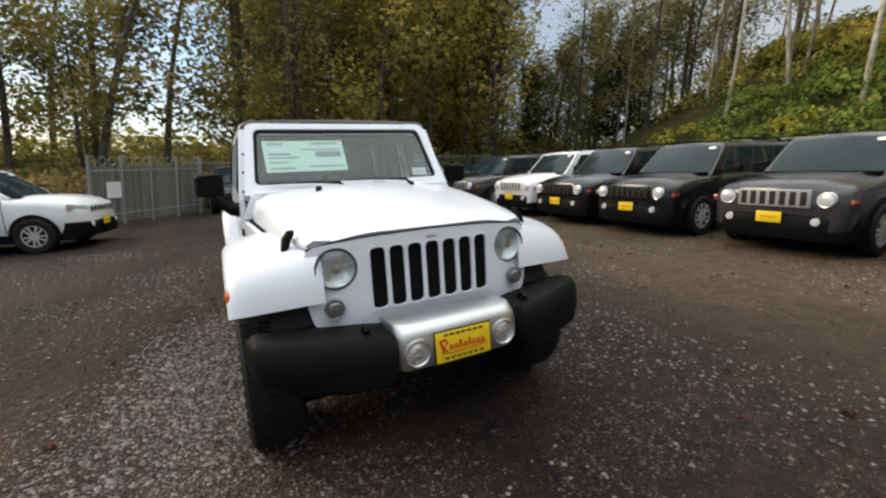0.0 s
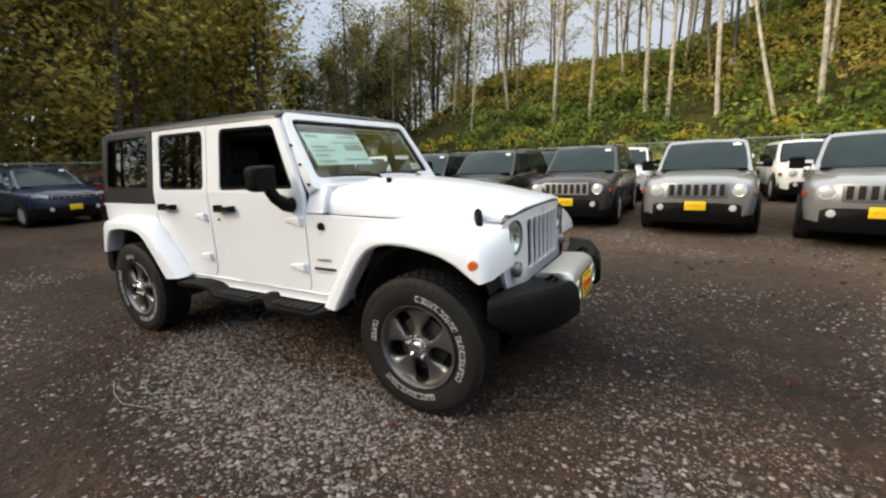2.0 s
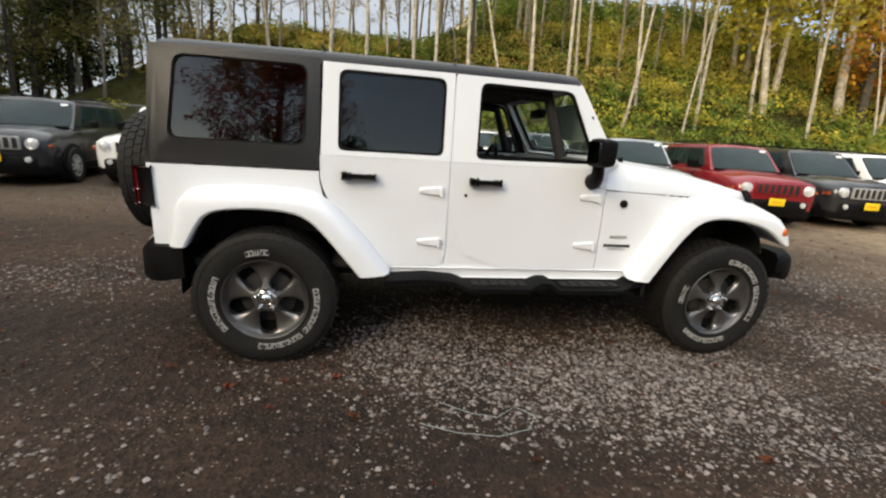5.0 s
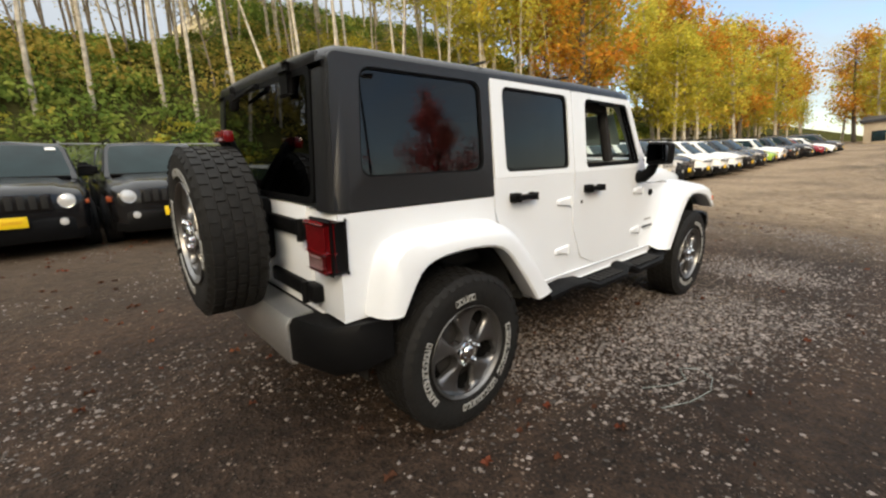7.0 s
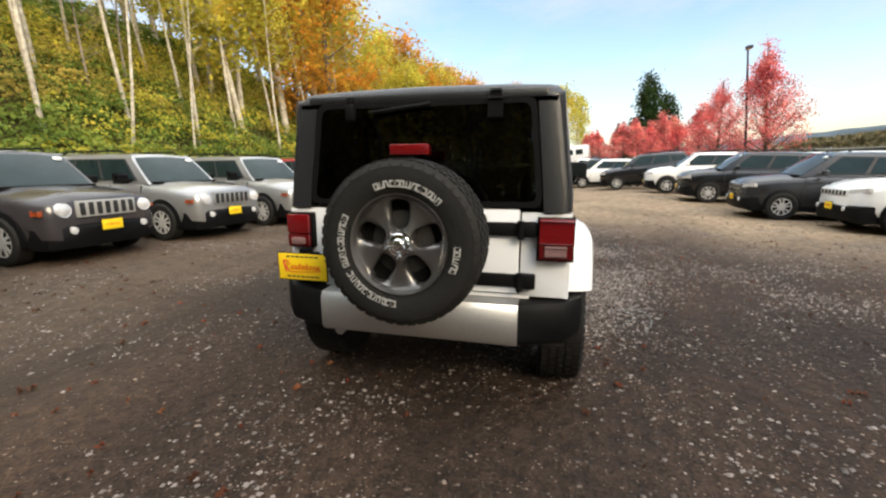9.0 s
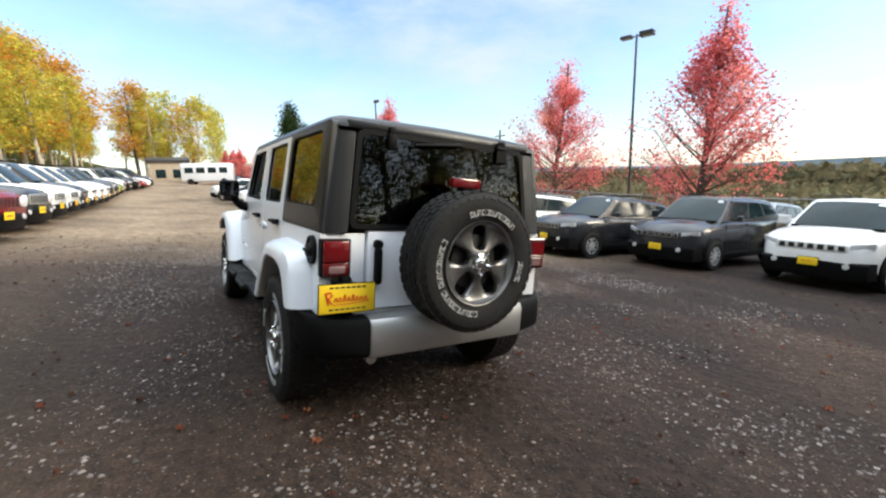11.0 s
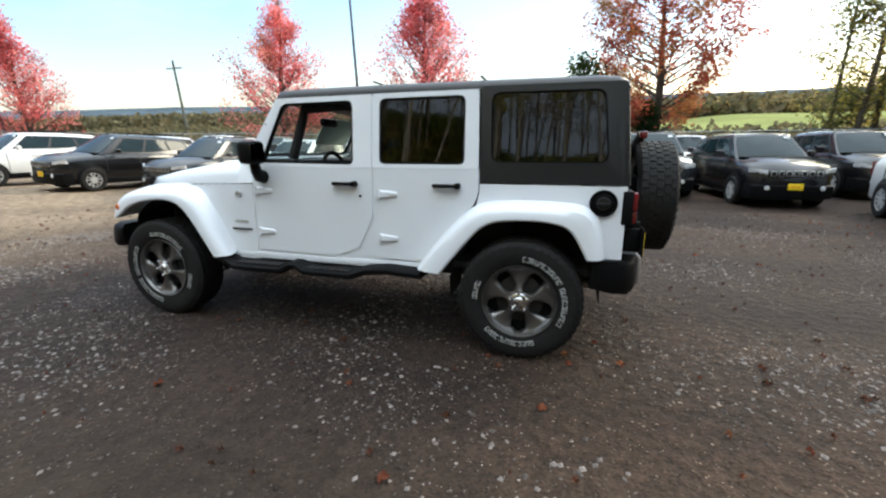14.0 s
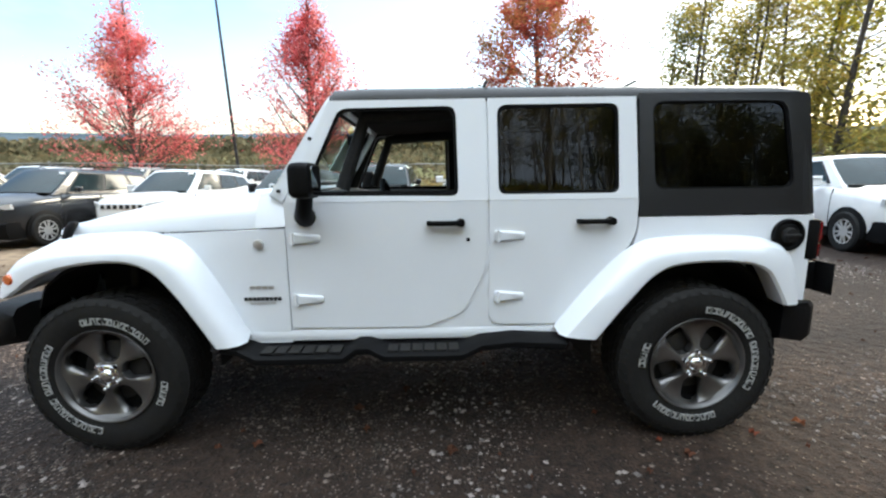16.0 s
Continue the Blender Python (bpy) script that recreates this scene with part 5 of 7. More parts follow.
rb = part("rear_bumper", bm, BLACK, jeep, "black moulded rear bumper", 40)
bm = bmesh.new()
rings = []
for y, xf in ((-0.552, -2.222), (-0.540, -2.232), (0.540, -2.232), (0.552, -2.222)):
    rings.append([Vector((-2.10, y, 0.47)), Vector((xf + 0.02, y, 0.468)), Vector((xf, y, 0.49)), Vector((xf - 0.002, y, 0.655)), Vector((xf + 0.02, y, 0.688)), Vector((-2.10, y, 0.692))])
loft(bm, rings)
part("bumper_insert", bm, STEEL, rb, "silver rear bumper insert", 40)
number_plate(jeep, "rear_plate", Matrix.Translation((-2.185, 0.680, 0.815)) @ Matrix.Rotation(radians(180), 4, "Z"))
bm = bmesh.new()
box(bm, -2.178, -2.08, 0.62, 0.74, 0.74, 0.89, 0.01)
box(bm, -2.178, -2.10, 0.655, 0.705, 0.88, 0.925, 0.008)
part("plate_bracket", bm, BLACK, jeep)
# fuel filler on the left
bm = bmesh.new()
lathe(bm, [(0.0, 0.0), (0.03, -0.006), (0.050, -0.002), (0.062, 0.004), (0.070, -0.008), (0.080, -0.008), (0.083, 0.02)], 30, Matrix.Translation((-1.945, 0.812, 1.045)) @ Matrix.Rotation(math.pi, 4, "Z"))
ff = part("fuel_filler", bm, BLACK, jeep, "round black fuel filler bezel")
bm = bmesh.new()
lathe(bm, [(0.0, -0.028), (0.035, -0.026), (0.042, 0.0)], 16, Matrix.Translation((-1.945, 0.812, 1.045)) @ Matrix.Rotation(math.pi, 4, "Z"))
box(bm, -1.985, -1.905, 0.828, 0.848, 1.037, 1.053, 0.004)
part("fuel_cap", bm, RUBBER, ff)

# underbody, wheel houses, axles
bm = bmesh.new()
box(bm, -2.02, 1.86, -0.42, 0.42, 0.40, 0.58, 0.03)
box(bm, -0.90, 0.86, -0.76, 0.76, 0.50, 0.56, 0.01)
part("underbody", bm, UNDER, jeep, "black underbody")
for cx in (-1.473, 1.473):
    bm = bmesh.new()
    rod(bm, (cx, -0.70, 0.405), (cx, 0.70, 0.405), 0.045)
    bmesh.ops.create_uvsphere(bm, u_segments=12, v_segments=8, radius=0.13, matrix=Matrix.Translation((cx, 0.12, 0.405)))
    part("axle", bm, UNDER, jeep)
    for sgn in (-1, 1):
        bm = bmesh.new()
        ctl = [(cx + 0.50 * math.cos(radians(a)), 0.44 + 0.52 * math.sin(radians(a))) for a in range(-10, 191, 14)]
        rings = []
        for u, v in [(min(q[0], 1.86), q[1]) for q in ctl]:
            rings.append([Vector((u, sgn * 0.42, v)), Vector((u, sgn * 0.775, v)), Vector((u, sgn * 0.775, v + 0.02)), Vector((u, sgn * 0.42, v + 0.02))])
        loft(bm, rings)
        box(bm, cx - 0.5, min(cx + 0.5, 1.80), sgn * 0.40, sgn * 0.42, 0.50, 1.0)
        part("wheel_house", bm, UNDER, jeep, "black wheel-arch liner")
        bm = bmesh.new()
        rod(bm, (cx + 0.1, sgn * 0.55, 0.42), (cx + 0.06, sgn * 0.50, 0.95), 0.028)
        part("damper", bm, UNDER, jeep)
bm = bmesh.new()
tube(bm, [(-1.5, 0.45, 0.45), (-1.9, 0.50, 0.44), (-2.12, 0.50, 0.425)], 0.032, 10)
part("exhaust_pipe", bm, STEEL, jeep, "dull exhaust tip")

# cabin
bm = bmesh.new()
box(bm, -2.0, 0.60, -0.74, 0.74, 0.56, 0.60)
part("cabin_floor", bm, FABRIC, jeep)
bm = bmesh.new()
loft(bm, [[Vector((x, y, z)) for x, z in ((0.62, 0.72), (0.62, 1.275), (0.50, 1.285), (0.30, 1.235), (0.24, 1.16), (0.26, 0.98), (0.36, 0.86))] for y in (-0.74, 0.74)])
part("dashboard", bm, GREYTRIM, jeep, "dark grey dashboard")
bm = bmesh.new()
for y in (0.0,):
    tube(bm, [Vector((0.10 + 0.045 * math.sin(a), 0.37 + 0.185 * math.cos(a), 1.16 + 0.180 * math.sin(a))) for a in [i * math.pi / 14 for i in range(29)]], 0.016, 8)
    box(bm, 0.10, 0.15, 0.30, 0.44, 1.10, 1.21, 0.02)
    tube(bm, [(0.10, 0.20, 1.16), (0.11, 0.37, 1.15), (0.10, 0.54, 1.16)], 0.014, 6)
    rod(bm, (0.12, 0.37, 1.15), (0.30, 0.37, 1.10), 0.03)
part("steering_wheel", bm, BLACK, jeep, "black steering wheel")
for y in (-0.37, 0.37):
    for x in (-0.42, -1.30):
        seat = thing("seat", "", "")
        seat.parent = jeep
        bm = bmesh.new()
        box(bm, x - 0.08, x + 0.42, y - 0.25, y + 0.25, 0.74, 0.92, 0.05, 3)
        part("cushion", bm, FABRIC, seat)
        bm = bmesh.new()
        rings = []
        for z, s, dx in ((0.88, 0.24, 0.0), (1.05, 0.25, -0.03), (1.28, 0.22, -0.08), (1.38, 0.16, -0.10)):
            rings.append([Vector((x + dx + u * 0.075, y + v * s, z)) for u, v in rounded([(-1, -1), (1, -1), (1, 1), (-1, 1)], 0.4, 3)])
        loft(bm, rings)
        part("backrest", bm, FABRIC, seat, "", 50)
        bm = bmesh.new()
        box(bm, x - 0.15, x - 0.06, y - 0.13, y + 0.13, 1.40, 1.58, 0.04, 3)
        rod(bm, (x - 0.10, y - 0.05, 1.34), (x - 0.10, y - 0.05, 1.45), 0.008, 6)
        rod(bm, (x - 0.10, y + 0.05, 1.34), (x - 0.10, y + 0.05, 1.45), 0.008, 6)
        part("headrest", bm, FABRIC, seat)
bm = bmesh.new()
for sgn in (-1, 1):
    tube(bm, [(0.33, sgn * 0.62, 1.30), (0.20, sgn * 0.61, 1.66), (-0.30, sgn * 0.60, 1.69), (-1.20, sgn * 0.60, 1.69), (-1.80, sgn * 0.62, 1.55), (-1.95, sgn * 0.64, 0.70)], 0.038, 10)
    rod(bm, (-0.42, sgn * 0.61, 0.60), (-0.42, sgn * 0.60, 1.69), 0.036)
for x in (-0.42, -1.25):
    rod(bm, (x, -0.60, 1.69), (x, 0.60, 1.69), 0.036)
part("roll_cage", bm, FABRIC, jeep, "black padded roll bars")
bm = bmesh.new()
box(bm, 0.34, 0.40, -0.11, 0.11, 1.565, 1.635, 0.02)
rod(bm, (0.42, 0, 1.64), (0.38, 0, 1.61), 0.012, 8)
part("inner_mirror", bm, BLACK, jeep)
bm = bmesh.new()
box(bm, -1.98, 0.30, -0.70, 0.70, 1.715, 1.732)
part("headliner", bm, UNDER, jeep)


# ---- parked cars ----
def far_wheel():
    w = thing("wheel", "", "")
    bm = bmesh.new()
    lathe(bm, [(0.220, -0.10), (0.262, -0.112), (0.325, -0.112), (0.352, -0.09), (0.352, 0.09), (0.325, 0.11), (0.21, 0.11)], 28)
    part("tyre", bm, RUBBER, w)
    bm = bmesh.new()
    outer = [(0.228 * math.cos(2 * math.pi * i / 40), 0.228 * math.sin(2 * math.pi * i / 40)) for i in range(40)]
    holes = []
    for k in range(10):
        a0 = 2 * math.pi * k / 10 + 0.3
        wide = 0.30 if k % 2 else 0.17
        holes.append(rounded([(r * math.cos(a0 + d), r * math.sin(a0 + d)) for r, d in ((0.085, -wide * 0.5), (0.200, -wide), (0.206, 0.0), (0.200, wide), (0.085, wide * 0.5))], 0.012, 2))
    plate(bm, outer, holes, lambda u, v, d: Vector((u, -0.098 + d, v)), 0.0, 0.02)
    part("rim", bm, ALLOY, w, "bright five-spoke alloy rim")
    bm = bmesh.new()
    lathe(bm, [(0.0, -0.06), (0.20, -0.06), (0.20, -0.04), (0.0, -0.04)], 20)
    part("brake_disc", bm, UNDER, w)
    return w


ALLOY = material("bright_alloy", (0.62, 0.62, 0.61), 0.3, metal=0.45, grain=0.05)
WHEEL = far_wheel()
WHEEL.location = (0, -60, -40)


def quad_pane(bm, c, u0, u1, v0, v1, lift=0.006, r=0.05):
    """A rounded pane on the bilinear face c (four corners: low-front, low-rear, high-rear, high-front)."""
    c = [Vector(p) for p in c]
    nrm = (c[1] - c[0]).cross(c[3] - c[0]).normalized()

    def at(u, v):
        return (c[0].lerp(c[1], u)).lerp(c[3].lerp(c[2], u), v)
    out = rounded([(u0, v0), (u1, v0), (u1, v1), (u0, v1)], r, 3)
    for s in (lift, lift * 0.4):
        bm.faces.new([bm.verts.new(at(u, v) + nrm * s) for u, v in out])
    for i in range(len(out)):
        a, b = out[i], out[(i + 1) % len(out)]
        bm.faces.new([bm.verts.new(p) for p in (at(*a) + nrm * lift, at(*b) + nrm * lift, at(*b) + nrm * lift * 0.4, at(*a) + nrm * lift * 0.4)])


def curved_pane(bm, c, u0, u1, v0, v1, lift, bulge, n=10, k=5):
    """A pane bowed outwards, with a rim that tucks under."""
    c = [Vector(p) for p in c]
    nrm = (c[1] - c[0]).cross(c[3] - c[0]).normalized()
    rows = []
    for j in range(k + 1):
        row = []
        for i in range(n + 1):
            a, b = i / n, j / k
            inset = 0.02 * (abs(2 * b - 1) ** 6)
            u = u0 + (u1 - u0) * (inset + (1 - 2 * inset) * a)
            v = v0 + (v1 - v0) * b
            p = c[0].lerp(c[1], u).lerp(c[3].lerp(c[2], u), v)
            rows_h = lift + bulge * (1 - (2 * a - 1) ** 2) * (0.6 + 0.4 * math.sin(math.pi * b))
            row.append(bm.verts.new(p + nrm * rows_h))
        rows.append(row)
    for j in range(k):
        for i in range(n):
            bm.faces.new((rows[j][i], rows[j][i + 1], rows[j + 1][i + 1], rows[j + 1][i]))
    edge = rows[0] + [r[-1] for r in rows[1:]] + rows[-1][-2::-1] + [r[0] for r in rows[-2:0:-1]]
    low = [bm.verts.new(v.co - nrm * (lift + bulge)) for v in edge]
    for i in range(len(edge)):
        j = (i + 1) % len(edge)
        bm.faces.new((edge[i], low[i], low[j], edge[j]))


def side_pane(bm, c, u0, u1, grow, lift, sgn, style, n=7):
    """A side pane that follows the bowed cabin wall c (low front, low rear, high rear, high front), tapering to the rear."""
    c = [Vector(p) for p in c]
    nrm = Vector((0, sgn, 0.28)).normalized()
    taper = {"sleek": 0.20, "sedan": 0.16}.get(style, 0.02)
    rows = []
    for j in range(3):
        row = []
        for i in range(n + 1):
            u = u0 + (u1 - u0) * i / n
            lo = 0.16 + taper * smooth01((u - 0.45) / 0.5) - grow
            hi = 0.85 - 0.35 * taper * smooth01((u - 0.6) / 0.4) + grow
            v = lo + (hi - lo) * j / 2
            p = c[0].lerp(c[1], u).lerp(c[3].lerp(c[2], u), v)
            row.append(p + Vector((0, sgn * (0.022 * math.sin(math.pi * u) + 0.004), 0)) + nrm * lift)
        rows.append(row)
    outer = [[bm.verts.new(p) for p in row] for row in rows]
    for j in range(2):
        for i in range(n):
            bm.faces.new((outer[j][i], outer[j][i + 1], outer[j + 1][i + 1], outer[j + 1][i]))
    edge = outer[0] + [outer[1][-1]] + outer[2][::-1] + [outer[1][0]]
    low = [bm.verts.new(v.co - nrm * 0.02) for v in edge]
    for i in range(len(edge)):
        j = (i + 1) % len(edge)
        bm.faces.new((edge[i], low[i], low[j], edge[j]))


def build_car(label, category, L, hw, nose, hood, belt, roof, base_x, top_x, rear_top, rear_base, style, rails=True):
    """A parked car, nose at local x = 0 pointing along +x. style: boxy, sleek, van or sedan."""
    car = thing("parked_car", label, category)
    boxy = style == "boxy"
    bm = bmesh.new()
    rings = []
    front = 0.0
    st = [(front - 0.02, hw * 0.80, 0.34, nose - 0.10), (front - 0.10, hw * 0.92, 0.30, nose - 0.02), (-0.35, hw * 0.97, 0.28, nose + (hood - nose) * 0.3), (base_x * 0.6, hw, 0.27, nose + (hood - nose) * 0.75), (base_x, hw, 0.27, hood),
          (base_x - 0.35, hw, 0.27, belt), (-L * 0.55, hw, 0.27, belt), (rear_base + 0.05, hw * 0.985, 0.28, belt + 0.02), (-L + 0.10, hw * 0.93, 0.33, belt - 0.05 if style != "sedan" else belt - 0.02), (-L, hw * 0.84, 0.40, belt - 0.14)]
    if style == "sleek":
        st[0] = (front - 0.0, hw * 0.62, 0.36, nose - 0.16)
        st[1] = (front - 0.14, hw * 0.84, 0.30, nose - 0.03)
    for x, w, z0, z1 in st:
        cr = 0.035 if x > base_x - 0.1 else 0.01
        half = [(w * 0.90, z0), (w * 0.985, z0 + 0.10), (w * 1.0, z0 + (z1 - z0) * 0.55), (w * 0.99, z1 - 0.16), (w * 0.96, z1 - 0.075), (w * 0.88, z1 - (0.028 if x > base_x - 0.1 else 0.0)), (w * 0.66, z1 + cr * 0.1), (w * 0.60, z1 + cr), (0.0, z1 + cr * 1.3)]
        rings.append([Vector((x, -y, z)) for y, z in half] + [Vector((x, y, z)) for y, z in half[-2::-1]])
    loft(bm, rings)
    part("body", bm, CARPAINT, car, "", 45)
    # cabin above the belt
    bw, tw = hw * 0.955, hw * (0.755 if boxy or style == "van" else 0.70)
    lo = belt - 0.03
    A = [Vector((base_x, -bw * 0.93, hood - 0.01)), Vector((rear_base, -bw * 0.95, lo)), Vector((rear_top, -tw * 0.95, roof - (0.07 if style == "sleek" else 0.02))), Vector((top_x, -tw, roof - 0.015))]
    B = [Vector((p.x, -p.y, p.z)) for p in A]
    bm = bmesh.new()
    rings = []
    for t in (0.0, 0.08, 0.35, 0.65, 0.92, 1.0):
        fr = [A[0].lerp(A[1], t), A[3].lerp(A[2], t)]
        arch_z = 0.045 * math.sin(math.pi * t)
        bulge = 0.022 * math.sin(math.pi * t)
        loz, hiz = fr[0], fr[1]
        half = [(-(loz.y) + bulge, loz.x, loz.z), (-(loz.y + (hiz.y - loz.y) * 0.86) + bulge, loz.x + (hiz.x - loz.x) * 0.88, loz.z + (hiz.z - loz.z) * 0.88), (-hiz.y - 0.03, loz.x + (hiz.x - loz.x) * 0.97, hiz.z - 0.005 + arch_z * 0.4), (-hiz.y - 0.12, hiz.x, hiz.z + 0.012 + arch_z * 0.7), (0.0, hiz.x + (0.03 if t < 0.5 else -0.03), hiz.z + 0.03 + arch_z)]
        rings.append([Vector((x, -y, z)) for y, x, z in half] + [Vector((x, y, z)) for y, x, z in half[-2::-1]])
    loft(bm, rings)
    part("cabin", bm, CARPAINT, car, "", 45)
    # panes
    ws = [A[0], B[0], B[3], A[3]]
    bm = bmesh.new()
    curved_pane(bm, ws, 0.035, 0.965, 0.05, 0.90, 0.012, 0.055)
    screen = part("windscreen", bm, FARGLASS, car, "dark reflecting windscreen")
    bm = bmesh.new()
    quad_pane(bm, ws, 0.82, 0.92, 0.76, 0.84, 0.05, 0.056)
    part("sticker", bm, WHITEPAPER, screen, "small white windscreen sticker")
    bm = bmesh.new()
    quad_pane(bm, [B[1], A[1], A[2], B[2]], 0.06, 0.94, 0.22, 0.88, 0.014, 0.06)
    part("rear_window", bm, FARGLASS, car)
    cuts = ((0.09, 0.37), (0.40, 0.66), (0.69, 0.93)) if style != "sedan" else ((0.12, 0.46), (0.49, 0.86))
    for sgn in (-1, 1):
        side = A if sgn < 0 else B
        bm = bmesh.new()
        side_pane(bm, side, cuts[0][0] - 0.018, cuts[-1][1] + 0.018, 0.028, 0.010, sgn, style)
        part("window_surround", bm, INK, car, "black trim round the side windows")
        for u0, u1 in cuts:
            bm = bmesh.new()
            side_pane(bm, side, u0, u1, 0.0, 0.017, sgn, style)
            part("side_window", bm, FARGLASS, car)
    # nose
    gz0, gz1 = (nose - 0.30, nose - 0.06) if boxy else (nose - 0.25, nose - 0.10)
    gw = hw * (0.50 if boxy else 0.60)
    bm = bmesh.new()
    box(bm, -0.06, 0.012, -gw, gw, gz0, gz1, 0.015)
    g = part("grille", bm, CARPAINT if style != "van" else CHROME, car)
    n_slot = 7 if style != "van" else 4
    for k in range(n_slot):
        bm = bmesh.new()
        if style == "van":
            zz = gz0 + (gz1 - gz0) * (k + 0.5) / 4
            box(bm, 0.0, 0.018, -gw * 0.92, gw * 0.92, zz - 0.014, zz + 0.014, 0.004, 1)
        else:
            c = (k - 3) * gw * 2 / 7.3
            box(bm, 0.0, 0.018, c - gw / 7.3 * 0.66, c + gw / 7.3 * 0.66, gz0 + 0.025, gz1 - 0.025, 0.012, 2)
            if style == "sleek":
                rim_bm = bmesh.new()
                box(rim_bm, 0.0, 0.015, c - gw / 7.3 * 0.86, c + gw / 7.3 * 0.86, gz0 + 0.012, gz1 - 0.012, 0.012, 2)
                part("slot_ring", rim_bm, STEEL, g, "bright ring round the grille slot")
        part("slot", bm, UNDER, g, "black grille slot")
    for sgn in (-1, 1):
        if boxy:
            m = Matrix.Translation((-0.005, sgn * hw * 0.675, (gz0 + gz1) / 2)) @ Matrix.Rotation(radians(90 + sgn * -10), 4, "Z")
            bm = bmesh.new()
            lathe(bm, [(0.0, -0.03), (0.05, -0.026), (0.088, -0.008), (0.098, -0.012), (0.102, 0.10)], 22, m)
            part("headlamp", bm, CLEARLENS, car, "round clear headlamp")
            bm = bmesh.new()
            box(bm, -0.24, -0.10, sgn * hw * 0.90, sgn * hw * 0.965, gz0 + 0.06, gz0 + 0.115, 0.012)
            part("turn_lamp", bm, DIM_AMBER, car, "amber corner lamp")
        else:
            bm = bmesh.new()
            y0, y1 = gw * 1.02, hw * 0.93
            pts = [Vector((0.0 - 0.02, sgn * y0, gz1 + 0.0)), Vector((-0.20, sgn * y1, gz1 + 0.05)), Vector((-0.22, sgn * y1, gz1 - 0.05)), Vector((-0.01, sgn * y0, gz1 - 0.08))]
            if style in ("van", "sedan"):
                pts[2].z -= 0.08
                pts[3].z -= 0.09
            loft(bm, [pts, [p + Vector((-0.06, 0, 0)) for p in pts]])
            part("headlamp", bm, CLEARLENS, car, "slim clear headlamp")
        bm = bmesh.new()
        m = Matrix.Translation((0.03, sgn * hw * 0.60, 0.50)) @ Matrix.Rotation(radians(90), 4, "Z")
        lathe(bm, [(0.0, -0.02), (0.05, -0.012), (0.055, 0.03)], 16, m)
        part("fog_lamp", bm, CLEARLENS, car, "round fog lamp")
        bm = bmesh.new()
        mx = base_x - 0.42
        box(bm, mx - 0.06, mx + 0.06, sgn * (hw + 0.05), sgn * (hw + 0.20), belt + 0.02, belt + 0.16, 0.03, 3)
        box(bm, mx - 0.03, mx + 0.03, sgn * hw * 0.93, sgn * (hw + 0.07), belt + 0.03, belt + 0.07, 0.01)
        part("mirror", bm, BLACK if boxy else CARPAINT, car)
        for hx in (-L * 0.44, -L * 0.65):
            bm = bmesh.new()
            box(bm, hx - 0.10, hx + 0.10, sgn * hw * 0.985, sgn * (hw + 0.028), belt - 0.16, belt - 0.13, 0.008)
            part("handle", bm, CARPAINT, car)
        if rails:
            bm = bmesh.new()
            tube(bm, [(top_x - 0.25, sgn * tw * 0.86, roof + 0.03), (top_x - 0.35, sgn * tw * 0.86, roof + 0.075), (rear_top + 0.35, sgn * tw * 0.86, roof + 0.075), (rear_top + 0.2, sgn * tw * 0.86, roof + 0.03)], 0.018, 6)
            part("roof_rail", bm, BLACK, car)
        bm = bmesh.new()
        box(bm, -L - 0.012, -L + 0.16, sgn * hw * 0.70, sgn * hw * 0.93, belt - 0.30, belt - 0.06, 0.02)
        part("tail_lamp", bm, REDLENS, car, "red tail lamp")
    # dark lower bumper, sills
    bm = bmesh.new()
    rr = []
    for y, xf in ((-hw * 0.96, -0.32), (-hw * 0.90, -0.10), (-hw * 0.66, 0.02), (0, 0.045), (hw * 0.66, 0.02), (hw * 0.90, -0.10), (hw * 0.96, -0.32)):
        rr.append([Vector((xf - 0.25, y, 0.27)), Vector((xf - 0.03, y, 0.25)), Vector((xf, y, 0.36)), Vector((xf, y, 0.53 if boxy else 0.54)), Vector((xf - 0.05, y, 0.575)), Vector((xf - 0.25, y, 0.575))])
    loft(bm, rr)
    part("front_bumper", bm, BLACK, car, "dark lower bumper", 45)
    bm = bmesh.new()
    box(bm, -L - 0.03, -L + 0.25, -hw * 0.93, hw * 0.93, 0.30, 0.58, 0.05, 3)
    part("rear_bumper", bm, BLACK, car)
    for sgn in (-1, 1):
        bm = bmesh.new()
        box(bm, -L * 0.74, -L * 0.26, sgn * hw * 0.95, sgn * (hw + 0.012), 0.25, 0.40, 0.02)
        part("sill", bm, BLACK, car)
    # shut lines and cowl strip
    for sgn in (-1, 1):
        for dx in (base_x - 0.12, -L * 0.50, rear_base + 0.62):
            bm = bmesh.new()
            loft(bm, [[Vector((dx - 0.006, sgn * y, z)), Vector((dx + 0.006, sgn * y, z)), Vector((dx + 0.006, sgn * (y - 0.02), z)), Vector((dx - 0.006, sgn * (y - 0.02), z))] for y, z in ((hw * 0.99 + 0.003, 0.42), (hw * 1.0 + 0.004, 0.62), (hw * 0.992 + 0.003, belt - 0.16), (hw * 0.965 + 0.004, belt - 0.05))])
            part("shut_line", bm, UNDER, car)
    bm = bmesh.new()
    box(bm, base_x - 0.02, base_x + 0.10, -hw * 0.80, hw * 0.80, hood + 0.005, hood + 0.048, 0.01)
    part("cowl_strip", bm, BLACK, car)
    pl = thing("plate", "", "")
    pl.parent = car
    pl.matrix_basis = Matrix.Translation((0.058, 0, 0.535))
    bm = bmesh.new()
    box(bm, -0.01, 0.0, -0.165, 0.165, -0.085, 0.085, 0.003)
    part("plate_frame", bm, BLACK, pl)
    bm = bmesh.new()
